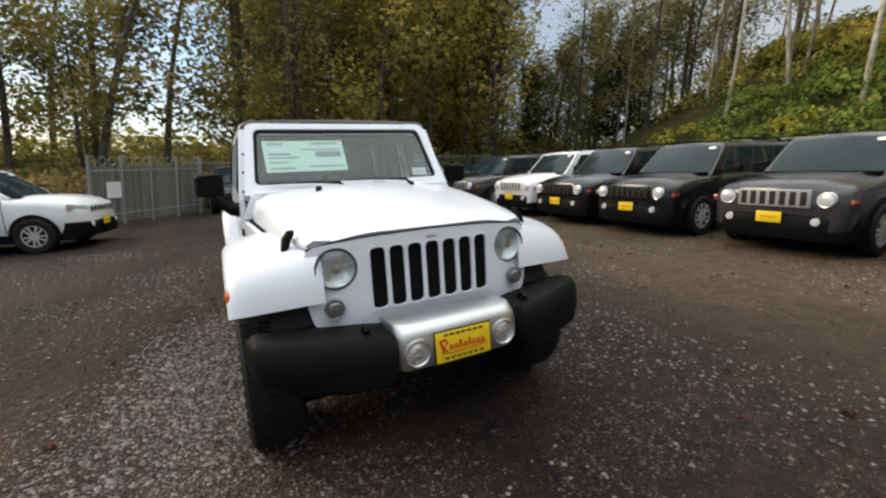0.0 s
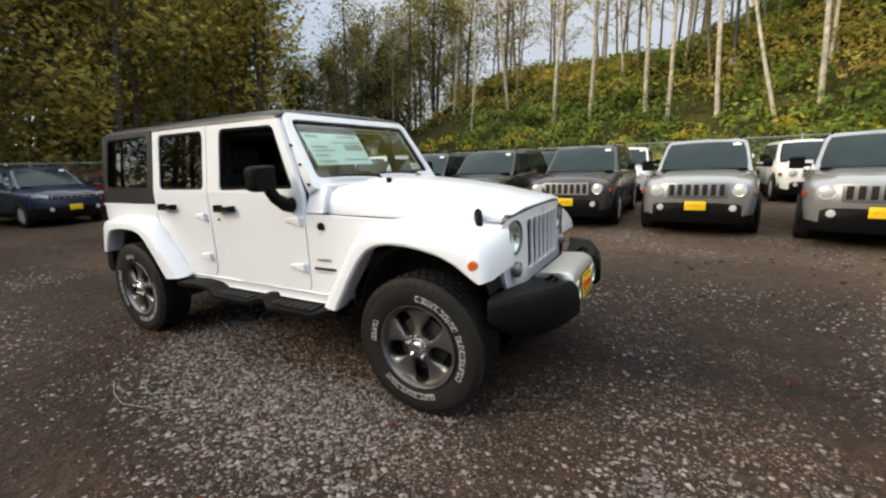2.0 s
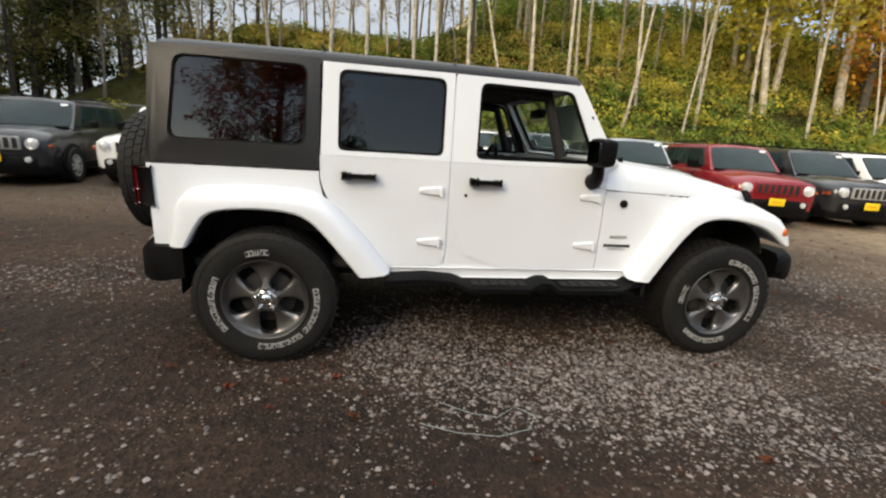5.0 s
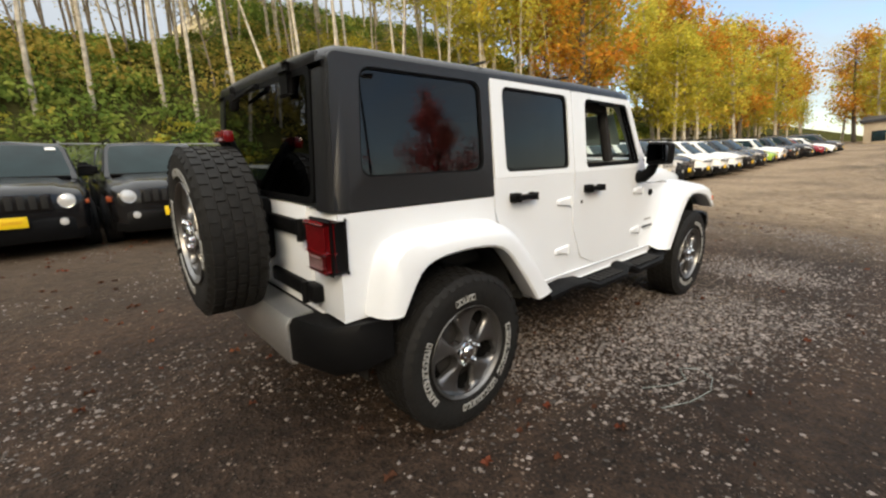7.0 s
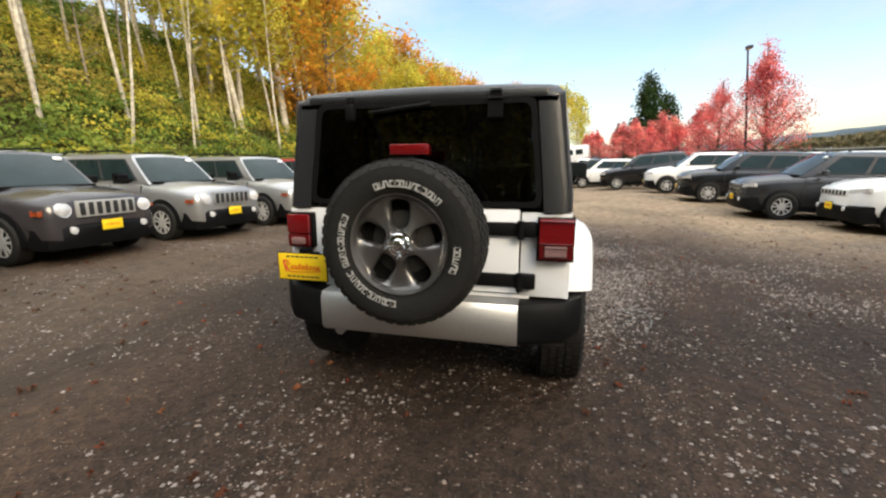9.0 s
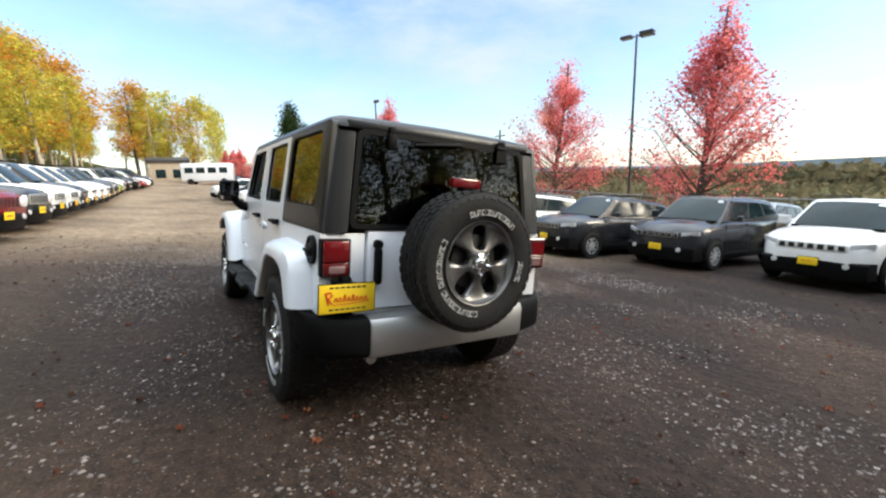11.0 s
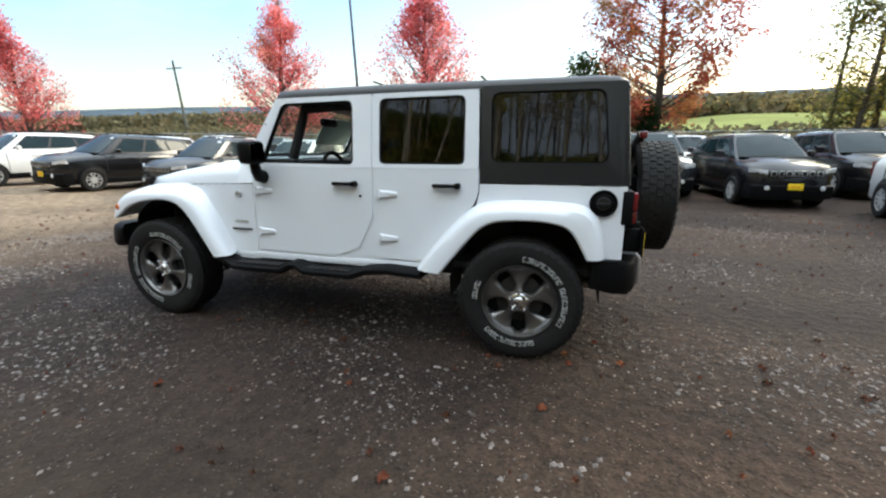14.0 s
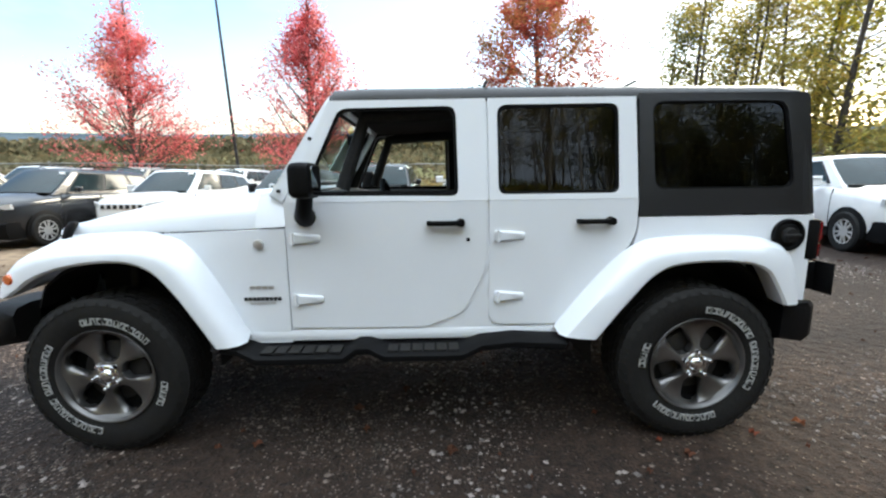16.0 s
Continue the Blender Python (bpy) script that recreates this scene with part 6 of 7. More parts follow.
    box(bm, -0.002, 0.004, -0.155, 0.155, -0.075, 0.075, 0.002)
    part("plate_face", bm, YELLOW, pl, "yellow dealer plate")
    bm = bmesh.new()
    for i in range(6):
        tube(bm, [(0.0045, -0.10 + i * 0.034, -0.02), (0.0045, -0.09 + i * 0.034, 0.022), (0.0045, -0.076 + i * 0.034, -0.012)], 0.004, 4)
    tagged(part("script", bm, REDINK, pl, "red script strokes"), "red script strokes", kind="stuff")
    # windscreen tag
    bm = bmesh.new()
    quad_pane(bm, ws, 0.72, 0.80, 0.80, 0.86, 0.02, 0.002)
    part("windscreen_tag", bm, WHITEPAPER, car, "small white paper tag")
    fx, rx = -0.84, -L + 0.88
    for x in (fx, rx):
        for sgn in (-1, 1):
            bm = bmesh.new()
            lathe(bm, [(0.0, -0.006), (0.412, -0.006), (0.422, 0.0), (0.422, 0.05), (0.0, 0.05)], 28, Matrix.Translation((x, sgn * (hw + 0.004), 0.37)) @ Matrix.Rotation(0 if sgn < 0 else math.pi, 4, "Z"))
            bmesh.ops.bisect_plane(bm, geom=bm.verts[:] + bm.edges[:] + bm.faces[:], plane_co=(0, 0, 0.27), plane_no=(0, 0, -1), clear_outer=True)
            part("wheel_arch", bm, BLACK, car, "black wheel-arch lip")
            w = copy_thing(WHEEL, Matrix.Translation((x, sgn * (hw - 0.070), 0.352)) @ Matrix.Rotation(0 if sgn < 0 else math.pi, 4, "Z") @ Matrix.Rotation(random.uniform(0, 6), 4, "Y"))
            w.parent = car
    bm = bmesh.new()
    box(bm, -L + 0.3, -0.2, -hw * 0.8, hw * 0.8, 0.20, 0.30, 0.02)
    part("underbody", bm, UNDER, car)
    return car


COLORS = {"black": (0.006, 0.006, 0.007), "charcoal": (0.020, 0.021, 0.024), "grey": (0.036, 0.033, 0.036), "silver": (0.31, 0.32, 0.33), "white": (0.78, 0.78, 0.77), "red": (0.20, 0.008, 0.014), "blue": (0.015, 0.025, 0.06), "green": (0.22, 0.33, 0.02), "tan": (0.28, 0.25, 0.21)}
TEMPLATES = {
    "boxy": build_car("", "", 4.41, 0.875, 0.97, 1.06, 1.08, 1.63, -1.22, -1.80, -4.12, -4.34, "boxy"),
    "sleek": build_car("", "", 4.62, 0.93, 1.00, 1.12, 1.14, 1.71, -1.16, -1.92, -4.0, -4.50, "sleek"),
    "van": build_car("", "", 5.05, 0.97, 0.92, 1.08, 1.08, 1.72, -1.05, -2.0, -4.70, -4.98, "van"),
    "sedan": build_car("", "", 4.55, 0.90, 0.76, 0.95, 0.96, 1.42, -1.45, -2.2, -3.45, -4.05, "sedan", False),
}
KINDS = {"boxy": ("boxy compact off-road car with round headlamps", "car"), "sleek": ("crossover with slim headlamps and a narrow slotted grille", "car"), "van": ("minivan with a barred bright grille", "minivan"), "sedan": ("low four-door sedan with raked glass", "car")}


def park(kind, color, m, group, note=""):
    c = copy_thing(TEMPLATES[kind], m)
    text, cat = KINDS[kind]
    tagged(c, f"{color} {text}{note}", cat, group)
    for o in c.children_recursive:
        o.color = (*COLORS[color], 1)
        if o.name.startswith("grille") and kind == "boxy" and color in ("grey", "charcoal"):
            o.color = (0.30, 0.30, 0.29, 1)
        if color == "silver" and o.type == "MESH" and o.data.materials[0] == CARPAINT:
            o.material_slots[0].link = "OBJECT"
            o.material_slots[0].material = SILVERPAINT
    return c


def on_ground(x, y, yaw):
    """Rests on the lot at a plan place, leaning with its slope."""
    e = 0.8
    nrm = Vector((height(x - e, y) - height(x + e, y), height(x, y - e) - height(x, y + e), 2 * e)).normalized()
    return Matrix.Translation((x, y, height(x, y))) @ Vector((0, 0, 1)).rotation_difference(nrm).to_matrix().to_4x4() @ pose(0, 0, 0, 0, 0, yaw)


G1 = "cars in the row below the wooded hill"
for kind, color, x, y, yaw in (
        ("boxy", "charcoal", -7.7, 5.5, -80), ("boxy", "white", -5.5, 5.95, -88), ("boxy", "black", -3.5, 5.75, -90), ("boxy", "black", -1.60, 5.75, -90),
        ("boxy", "grey", 0.70, 5.82, -91), ("boxy", "silver", 2.93, 5.48, -95), ("boxy", "silver", 5.06, 4.88, -102), ("boxy", "red", 7.22, 4.15, -104),
        ("boxy", "charcoal", 9.5, 4.1, -100), ("boxy", "white", 11.7, 4.1, -96), ("boxy", "white", 13.9, 4.1, -94), ("sleek", "charcoal", 16.0, 4.1, -92),
        ("sleek", "white", 18.2, 4.1, -92), ("sleek", "white", 20.5, 4.1, -92), ("sleek", "white", 22.8, 4.1, -92), ("sleek", "black", 25.2, 4.1, -92), ("sleek", "charcoal", 27.8, 4.1, -92),
        ("sedan", "green", 30.6, 4.1, -92), ("boxy", "white", 33.4, 4.2, -92), ("boxy", "black", 36.2, 4.0, -92), ("sleek", "black", 39.2, 3.6, -92), ("sedan", "red", 42.4, 3.2, -92), ("sedan", "white", 45.6, 3.0, -92), ("sleek", "grey", 49, 2.9, -92)):
    park(kind, color, on_ground(x, y, yaw), G1)
G2 = "second row of cars against the fence"
for kind, color, x, y, yaw in (("sleek", "black", -4.0, 11.2, -90), ("boxy", "charcoal", -1.5, 11.2, -90), ("boxy", "white", 1.0, 11.2, -90), ("sleek", "white", 3.4, 11.2, -90), ("boxy", "white", 5.8, 11.2, -90), ("sleek", "silver", 8.3, 11.0, -92), ("boxy", "white", 10.8, 10.8, -94), ("boxy", "black", 13.2, 10.6, -94)):
    park(kind, color, on_ground(x, y, yaw), G2)
G3 = "cars along the forest fence"
for kind, color, x, y, yaw in (("van", "charcoal", -13.4, -0.3, 4), ("sleek", "blue", -12.9, 2.8, 2), ("sedan", "red", -13.2, 5.3, 0), ("van", "silver", -13.0, 7.5, -6), ("sedan", "black", -13.0, 10.0, -10), ("sleek", "white", -13.6, 12.8, -14), ("sleek", "black", -13.0, 15.0, -20)):
    park(kind, color, on_ground(x, y, yaw), G3)
G4 = "cars in the row by the meadow fence"
for kind, color, x, y, yaw in (
        ("sleek", "black", -9.6, -9.6, 90), ("sleek", "black", -6.75, -8.0, 94), ("sleek", "charcoal", -4.1, -8.9, 91), ("sleek", "white", -1.35, -9.0, 88), ("sleek", "charcoal", 1.4, -8.4, 88), ("sleek", "charcoal", 4.0, -7.3, 84),
        ("sleek", "white", 6.95, -6.8, 84), ("sleek", "charcoal", 9.45, -5.8, 84), ("sleek", "black", 13.4, -5.4, 82), ("sleek", "white", 17.2, -5.0, 82), ("sleek", "black", 20.8, -3.5, 82), ("sleek", "white", 24.4, -2.0, 82),
        ("sleek", "black", 28.0, -1.6, 82), ("sleek", "white", 31.6, -1.1, 82)):
    park(kind, color, on_ground(x, y, yaw), G4)
for kind, color, x, y, yaw in (("sleek", "white", 8.6, -13.4, 84), ("sleek", "silver", 2.5, -14.2, 88), ("sleek", "white", -3.2, -14.6, 90), ("sleek", "white", -6.4, -14.4, 90), ("sleek", "tan", 12.4, -13.0, 84), ("sleek", "white", 16.0, -12.6, 84), ("sleek", "white", 20.0, -12.2, 84), ("sleek", "white", 24.0, -12.0, 84)):
    park(kind, color, on_ground(x, y, yaw), "back row of cars by the meadow fence")
park("sleek", "white", on_ground(-8.2, -3.35, 80), "", " on gravel")
for t in TEMPLATES.values():
    for o in [t, *t.children_recursive]:
        bpy.data.objects.remove(o)
for o in [WHEEL, *WHEEL.children_recursive]:
    bpy.data.objects.remove(o)


# ---- fences ----
def chain_fence(label, pts, hgt, spacing=3.0):
    f = thing("chain_link_fence", label, "fence", kind="structure")
    total = [0.0]
    for a, b in zip(pts, pts[1:]):
        total.append(total[-1] + math.dist(a, b))

    def at(s):
        for i in range(len(pts) - 1):
            if s <= total[i + 1] + 1e-6:
                t = (s - total[i]) / (total[i + 1] - total[i])
                x, y = pts[i][0] + (pts[i + 1][0] - pts[i][0]) * t, pts[i][1] + (pts[i + 1][1] - pts[i][1]) * t
                return Vector((x, y, height(x, y)))
        return Vector((*pts[-1], height(*pts[-1])))
    n = int(total[-1] / spacing)
    post_me = None
    for i in range(n + 1):
        p = at(total[-1] * i / n)
        if post_me is None:
            bm = bmesh.new()
            rod(bm, (0, 0, -0.2), (0, 0, hgt + 0.06), 0.03, 8)
            bmesh.ops.create_uvsphere(bm, u_segments=8, v_segments=5, radius=0.036, matrix=Matrix.Translation((0, 0, hgt + 0.06)))
            post = part("post", bm, GALV, f)
            post_me = post.data
        else:
            post = new("post", post_me)
            post.parent = f
        post.location = p
    bm = bmesh.new()
    tube(bm, [at(total[-1] * i / (n * 2)) + Vector((0, 0, hgt)) for i in range(n * 2 + 1)], 0.021, 6)
    part("top_rail", bm, GALV, f)
    verts, faces = [], []
    step = 0.11
    s = 0.0
    while s < total[-1] - hgt:
        for a, b in ((s, s + hgt), (s + hgt, s)):
            p, q = at(a), at(b) + Vector((0, 0, hgt))
            d = (q - p).normalized()
            w = Vector((0, 0, 1)).cross(d).cross(d).normalized() * 0.0022
            k = len(verts)
            verts += [p - w, p + w, q + w, q - w]
            faces.append((k, k + 1, k + 2, k + 3))
        s += step
    tagged(raw("wire_mesh", verts, faces, GALV, f), kind="stuff")
    return f


chain_fence("galvanised chain-link fence along the foot of the hill", [(-18.2, 16.6), (0, 16.4), (20, 15.2), (52, 13.5)], 1.85)
chain_fence("galvanised chain-link fence before the dark forest", [(-15.2, -1.7), (-18.6, 2.0), (-18.2, 16.6)], 1.9)
chain_fence("galvanised chain-link fence beside the meadow", [(-26, -16.5), (-10, -18.2), (10, -18.6), (20, -16.9), (29, -13.5), (48, -11.6)], 1.9)

# slatted gate with a row of loops on top
gate_thing = thing("slatted_gate", "weathered grey slatted gate with wire loops on top", "gate")
g0, g1 = Vector((-12.3, -4.5, height(-12.3, -4.5))), Vector((-15.0, -1.75, height(-15.0, -1.75)))
gd = (g1 - g0)
for i in range(5):
    bm = bmesh.new()
    p = g0 + gd * (i / 4)
    rod(bm, p + Vector((0, 0, -0.2)), p + Vector((0, 0, 2.15)), 0.045, 10)
    part("post", bm, GALV, gate_thing)
slat_bm = bmesh.new()
box(slat_bm, -0.045, 0.045, -0.008, 0.008, 0.0, 1.75, 0.004, 1)
slat = part("slat", slat_bm, WOODGREY, gate_thing)
yaw_g = math.atan2(gd.y, gd.x)
slat.matrix_basis = Matrix.Translation(g0 + gd * 0.012 + Vector((0, 0, 0.08))) @ Matrix.Rotation(yaw_g, 4, "Z")
for i in range(1, 36):
    o = new("slat", slat.data)
    o.parent = gate_thing
    o.matrix_basis = Matrix.Translation(g0 + gd * (0.012 + i / 36.3) + Vector((0, 0, 0.08 + 0.02 * math.sin(i * 3.1)))) @ Matrix.Rotation(yaw_g, 4, "Z")
for zz in (0.35, 1.70):
    bm = bmesh.new()
    rod(bm, g0 + Vector((0, 0, zz)), g1 + Vector((0, 0, zz)), 0.022, 8)
    part("rail", bm, GALV, gate_thing)
for i in range(14):
    bm = bmesh.new()
    c = g0 + gd * ((i + 0.5) / 14) + Vector((0, 0, 1.98))
    ax = gd.normalized()
    tube(bm, [c + ax * 0.10 * math.cos(a) + Vector((0, 0, 0.13 * math.sin(a))) for a in [k * math.pi / 8 for k in range(17)]], 0.010, 5)
    part("wire_loop", bm, GALV, gate_thing)
bm = bmesh.new()
c = g0 + gd * 0.12
nrm = Vector((gd.y, -gd.x, 0)).normalized()
if nrm.x < 0:
    nrm = -nrm
ax = gd.normalized()
loft(bm, [[c + ax * u + Vector((0, 0, v)) + nrm * d for u, v in ((-0.02, 0.85), (0.42, 0.85), (0.42, 1.35), (-0.02, 1.35))] for d in (0.05, 0.06)])
part("sign", bm, WHITEPAPER, gate_thing, "faded blank white sign")


# ---- lamp posts, far buildings ----
def lamp_post(x, y, hgt, heads, yaw):
    lp = thing("lamp_post", "tall dark steel lamp post with box heads", "street lamp", "lamp posts round the lot", m=Matrix.Translation((x, y, height(x, y))) @ Matrix.Rotation(yaw, 4, "Z"))
    bm = bmesh.new()
    tube(bm, [(0, 0, 0), (0, 0, hgt * 0.5), (0, 0, hgt)], [0.09, 0.075, 0.055], 10)
    part("pole", bm, POLE, lp)
    bm = bmesh.new()
    loft(bm, [ring((0, 0, 0), (0, 0, 1), 0.28, 14), ring((0, 0, 0.6), (0, 0, 1), 0.26, 14)])
    part("concrete_base", bm, STONE, lp, "pale concrete base")
    for sgn in heads:
        bm = bmesh.new()
        rod(bm, (0, 0, hgt - 0.12), (sgn * 0.25, 0, hgt - 0.08), 0.03, 8)
        box(bm, sgn * 0.22, sgn * 0.85, -0.20, 0.20, hgt - 0.16, hgt + 0.02, 0.04)
        hd = part("lamp_head", bm, POLE, lp)
        bm = bmesh.new()
        box(bm, sgn * 0.30, sgn * 0.78, -0.16, 0.16, hgt - 0.175, hgt - 0.155, 0.004)
        part("lens", bm, CLEARLENS, hd)


STONE = material("pale_concrete", (0.40, 0.39, 0.37), 0.85, grain=0.2, scale=8, bump=0.3, large=0.2)
lamp_post(10.7, -21.2, 10.5, (-1, 1), 0.25)
lamp_post(30.6, -14.3, 8.75, (1,), 2.9)
lamp_post(4.6, 23.0, 8.5, (-1, 1), 0.1)
pole_t = thing("utility_pole", "weathered wooden utility pole with a crossarm", "pole", m=Matrix.Translation((42, -38, height(42, -38))))
bm = bmesh.new()
tube(bm, [(0, 0, 0), (0, 0, 9.0)], [0.17, 0.11], 10)
part("pole", bm, WOODGREY, pole_t)
bm = bmesh.new()
box(bm, -1.1, 1.1, -0.06, 0.06, 8.1, 8.25, 0.01)
part("crossarm", bm, WOODGREY, pole_t)
SIDING = material("beige_siding", (0.45, 0.37, 0.27), 0.8, grain=0.1, scale=4, bump=0.2, large=0.1)
bld = thing("low_building", "low beige building beyond the far end of the lot", "building", m=Matrix.Translation((84, 1.0, height(84, 1.0) - 0.6)))
bm = bmesh.new()
box(bm, -4, 4, -2.4, 3, 0, 3.6, 0.03)
part("wall", bm, SIDING, bld)
bm = bmesh.new()
loft(bm, [[Vector((x, y, z)) for x, z in ((-4.4, 3.6), (4.4, 3.6), (4.4, 3.9), (0, 4.6), (-4.4, 3.9))] for y in (-2.8, 3.4)])
part("roof", bm, POLE, bld)
for y in (-0.9, 1.5):
    bm = bmesh.new()
    box(bm, -4.03, -3.9, y - 0.7, y + 0.7, 1.0, 2.4, 0.02)
    part("window", bm, FARGLASS, bld)
bus = thing("camper_bus", "white camper bus parked at the far end of the lot", "bus", m=Matrix.Translation((68, -3.6, height(68, -3.6))) @ Matrix.Rotation(radians(75), 4, "Z"))
bm = bmesh.new()
box(bm, -3.4, 3.4, -1.2, 1.2, 0.5, 3.1, 0.18, 3)
part("body", bm, WHITE, bus)
for sgn in (-1, 1):
    for x in (-2.2, 2.2):
        bm = bmesh.new()
        lathe(bm, [(0.0, -0.12), (0.42, -0.12), (0.45, -0.05), (0.45, 0.12), (0, 0.12)], 20, Matrix.Translation((x, sgn * 1.1, 0.45)))
        part("wheel", bm, RUBBER, bus)
    for x in (-2.2, -0.7, 0.8, 2.3):
        bm = bmesh.new()
        box(bm, x - 0.55, x + 0.55, sgn * 1.18, sgn * 1.215, 1.7, 2.5, 0.01)
        part("window", bm, FARGLASS, bus)
bm = bmesh.new()
box(bm, 3.36, 3.42, -1.0, 1.0, 1.5, 2.6, 0.01)
part("windscreen", bm, FARGLASS, bus)


# ---- trees ----
def tube_np(pts, radii, n=6):
    pts = [Vector(p) for p in pts]
    V, F = [], []
    ref = Vector((1, 0.1, 0))
    for i, p in enumerate(pts):
        d = (pts[min(i + 1, len(pts) - 1)] - pts[max(i - 1, 0)]).normalized()
        r1 = (ref - d * ref.dot(d)).normalized()
        r2 = d.cross(r1)
        for k in range(n):
            a = 2 * math.pi * k / n
            V.append(p + (r1 * math.cos(a) + r2 * math.sin(a)) * radii[i])
    for i in range(len(pts) - 1):
        for k in range(n):
            j = (k + 1) % n
            F.append((i * n + k, i * n + j, (i + 1) * n + j, (i + 1) * n + k))
    return V, F


def leaf_cloud(rng, centers, spread, count, size, flat=0.5):
    """Small folded leaf sprays scattered round given centres."""
    c = np.array(centers)[rng.integers(0, len(centers), count)]
    pos = c + rng.normal(0, 1, (count, 3)) * np.array(spread)
    a = rng.normal(0, 1, (count, 3))
    a[:, 2] *= flat
    a /= np.linalg.norm(a, axis=1)[:, None]
    b = np.cross(a, rng.normal(0, 1, (count, 3)))
    b /= np.linalg.norm(b, axis=1)[:, None]
    s = size * rng.uniform(0.55, 1.35, (count, 1))
    V = np.empty((count, 4, 3))
    V[:, 0] = pos - a * s
    V[:, 1] = pos + b * s * 0.55
    V[:, 2] = pos + a * s
    V[:, 3] = pos - b * s * 0.55
    F = np.arange(count * 4).reshape(count, 4)
    return V.reshape(-1, 3), F


def tree(seed, hgt, r0, bark, leaf, label, crown_from, crown_r, leaves, size, branches=12, shape="oval", lean=0.02, spread=0.5, twigs=0):
    """A tapered, slightly bent trunk with limbs and a crown of separate leaf sprays."""
    rng = np.random.default_rng(seed)
    t = thing("tree", label, "tree")
    V, F = [], []
    bend = rng.normal(0, lean, 2)
    tr = []
    for i in range(9):
        s = i / 8
        tr.append(Vector((bend[0] * hgt * s * s + 0.06 * math.sin(s * 7 + seed), bend[1] * hgt * s * s + 0.06 * math.cos(s * 5 + seed), hgt * s - 0.3)))
    v, f = tube_np(tr, [r0 * (1.15 - 1.0 * i / 8) ** 0.9 + 0.01 for i in range(9)], 7)
    V += v
    F += f
    centers = []
    for b in range(branches):
        s = crown_from + (1 - crown_from) * (b + rng.uniform(0, 1)) / branches
        k = min(int(s * 8), 7)
        base = tr[k].lerp(tr[k + 1], s * 8 - k)
        u = (s - crown_from) / (1 - crown_from)
        if shape == "cone":
            reach = crown_r * (1 - u) ** 0.8 + 0.2
        elif shape == "flame":
            reach = crown_r * (1 - u) ** 1.25 * (0.62 + 0.38 * min(1, u * 6)) * rng.uniform(0.8, 1.12) + 0.2
        else:
            reach = crown_r * (0.35 + 0.65 * math.sin(math.pi * min(1, u * 0.9 + 0.12)))
        ang = rng.uniform(0, 2 * math.pi)
        rise = {"cone": 0.05, "flame": 0.50 + 0.55 * u, "oval": 0.55}[shape] * rng.uniform(0.7, 1.3)
        d = Vector((math.cos(ang), math.sin(ang), rise)).normalized()
        mid = base + d * reach * 0.55 + Vector((0, 0, 0.05))
        tip = base + d * reach + Vector((0, 0, reach * 0.12))
        v, f = tube_np([base, mid, tip], [r0 * 0.30 * (1.1 - s) + 0.012, r0 * 0.16 * (1.1 - s) + 0.009, 0.005], 4)
        o = len(V)
        V += v
        F += [tuple(i + o for i in q) for q in f]
        for j in range(twigs if reach > 0.7 else 0):
            q = rng.uniform(0.35, 0.95)
            side = Vector(rng.normal(0, 1, 3))
            sd = (d + (side - d * side.dot(d)).normalized() * rng.uniform(0.5, 1.0) + Vector((0, 0, 0.25))).normalized()
            ta = base.lerp(tip, q)
            tb = ta + sd * reach * rng.uniform(0.22, 0.42)
            v, f = tube_np([ta, tb], [0.011, 0.004], 3)
            o = len(V)
            V += v
            F += [tuple(i + o for i in g) for g in f]
            centers += [tuple(ta.lerp(tb, w)) for w in (0.35, 0.65, 0.9)]
        for q in ((0.5, 1.0) if reach < 0.5 else (0.3, 0.5, 0.7, 0.9) if shape == "flame" else (0.45, 0.65, 0.85, 1.0)):
            centers.append(tuple(base.lerp(tip, q)))
    raw("trunk", [tuple(p) for p in V], F, bark, t, smooth=True)
    lv, lf = leaf_cloud(rng, centers, (spread, spread, spread * 0.75), leaves, size)
    raw("crown", lv.tolist(), lf.tolist(), leaf, t)
    return t


def plant(template, spots, group, rng, smin=0.85, smax=1.15, tilt=0.03):
    for x, y in spots:
        s = rng.uniform(smin, smax)
        c = copy_thing(template, Matrix.Translation((x, y, height(x, y))) @ Matrix.Rotation(rng.normal(0, tilt), 4, "X") @ Matrix.Rotation(rng.normal(0, tilt), 4, "Y") @ Matrix.Rotation(rng.uniform(0, 6.28), 4, "Z"))
        c.scale = (s, s, s * rng.uniform(0.92, 1.1))
        c["group"] = group


def drop_template(t):
    for o in [t, *t.children_recursive]:
        bpy.data.objects.remove(o)


rng = np.random.default_rng(11)
birch = [tree(20 + i, 15 + i, 0.088, BARK_BIRCH, L_YELLOW, "slender pale birch with thin yellow-green autumn leaves", 0.42, 2.0, 1500, 0.13, 14, lean=0.05, spread=0.55) for i in range(3)]
bare = tree(31, 14, 0.072, BARK_BIRCH, L_YELLOW, "slender pale birch, nearly bare of leaves", 0.5, 1.7, 420, 0.11, 16, lean=0.05, spread=0.4, twigs=3)
olive = [tree(40 + i, 15 + 1.5 * i, 0.20, BARK_DARK, L_OLIVE, "tall dark forest tree with olive leaves", 0.10, 3.3, 3700, 0.142, 30, spread=0.65) for i in range(3)]
autumn = [tree(46 + i, 15 + i, 0.18, BARK_DARK, L_AUTUMN, "tall forest tree in olive and gold leaf", 0.14, 3.2, 3300, 0.15, 30, spread=0.65) for i in range(2)]
gold = [tree(50 + i, 14 + i, 0.2, BARK_BIRCH, L_YELLOW, "tall tree in yellow-green autumn leaf", 0.25, 2.8, 2700, 0.2, 26, spread=0.7) for i in range(2)]
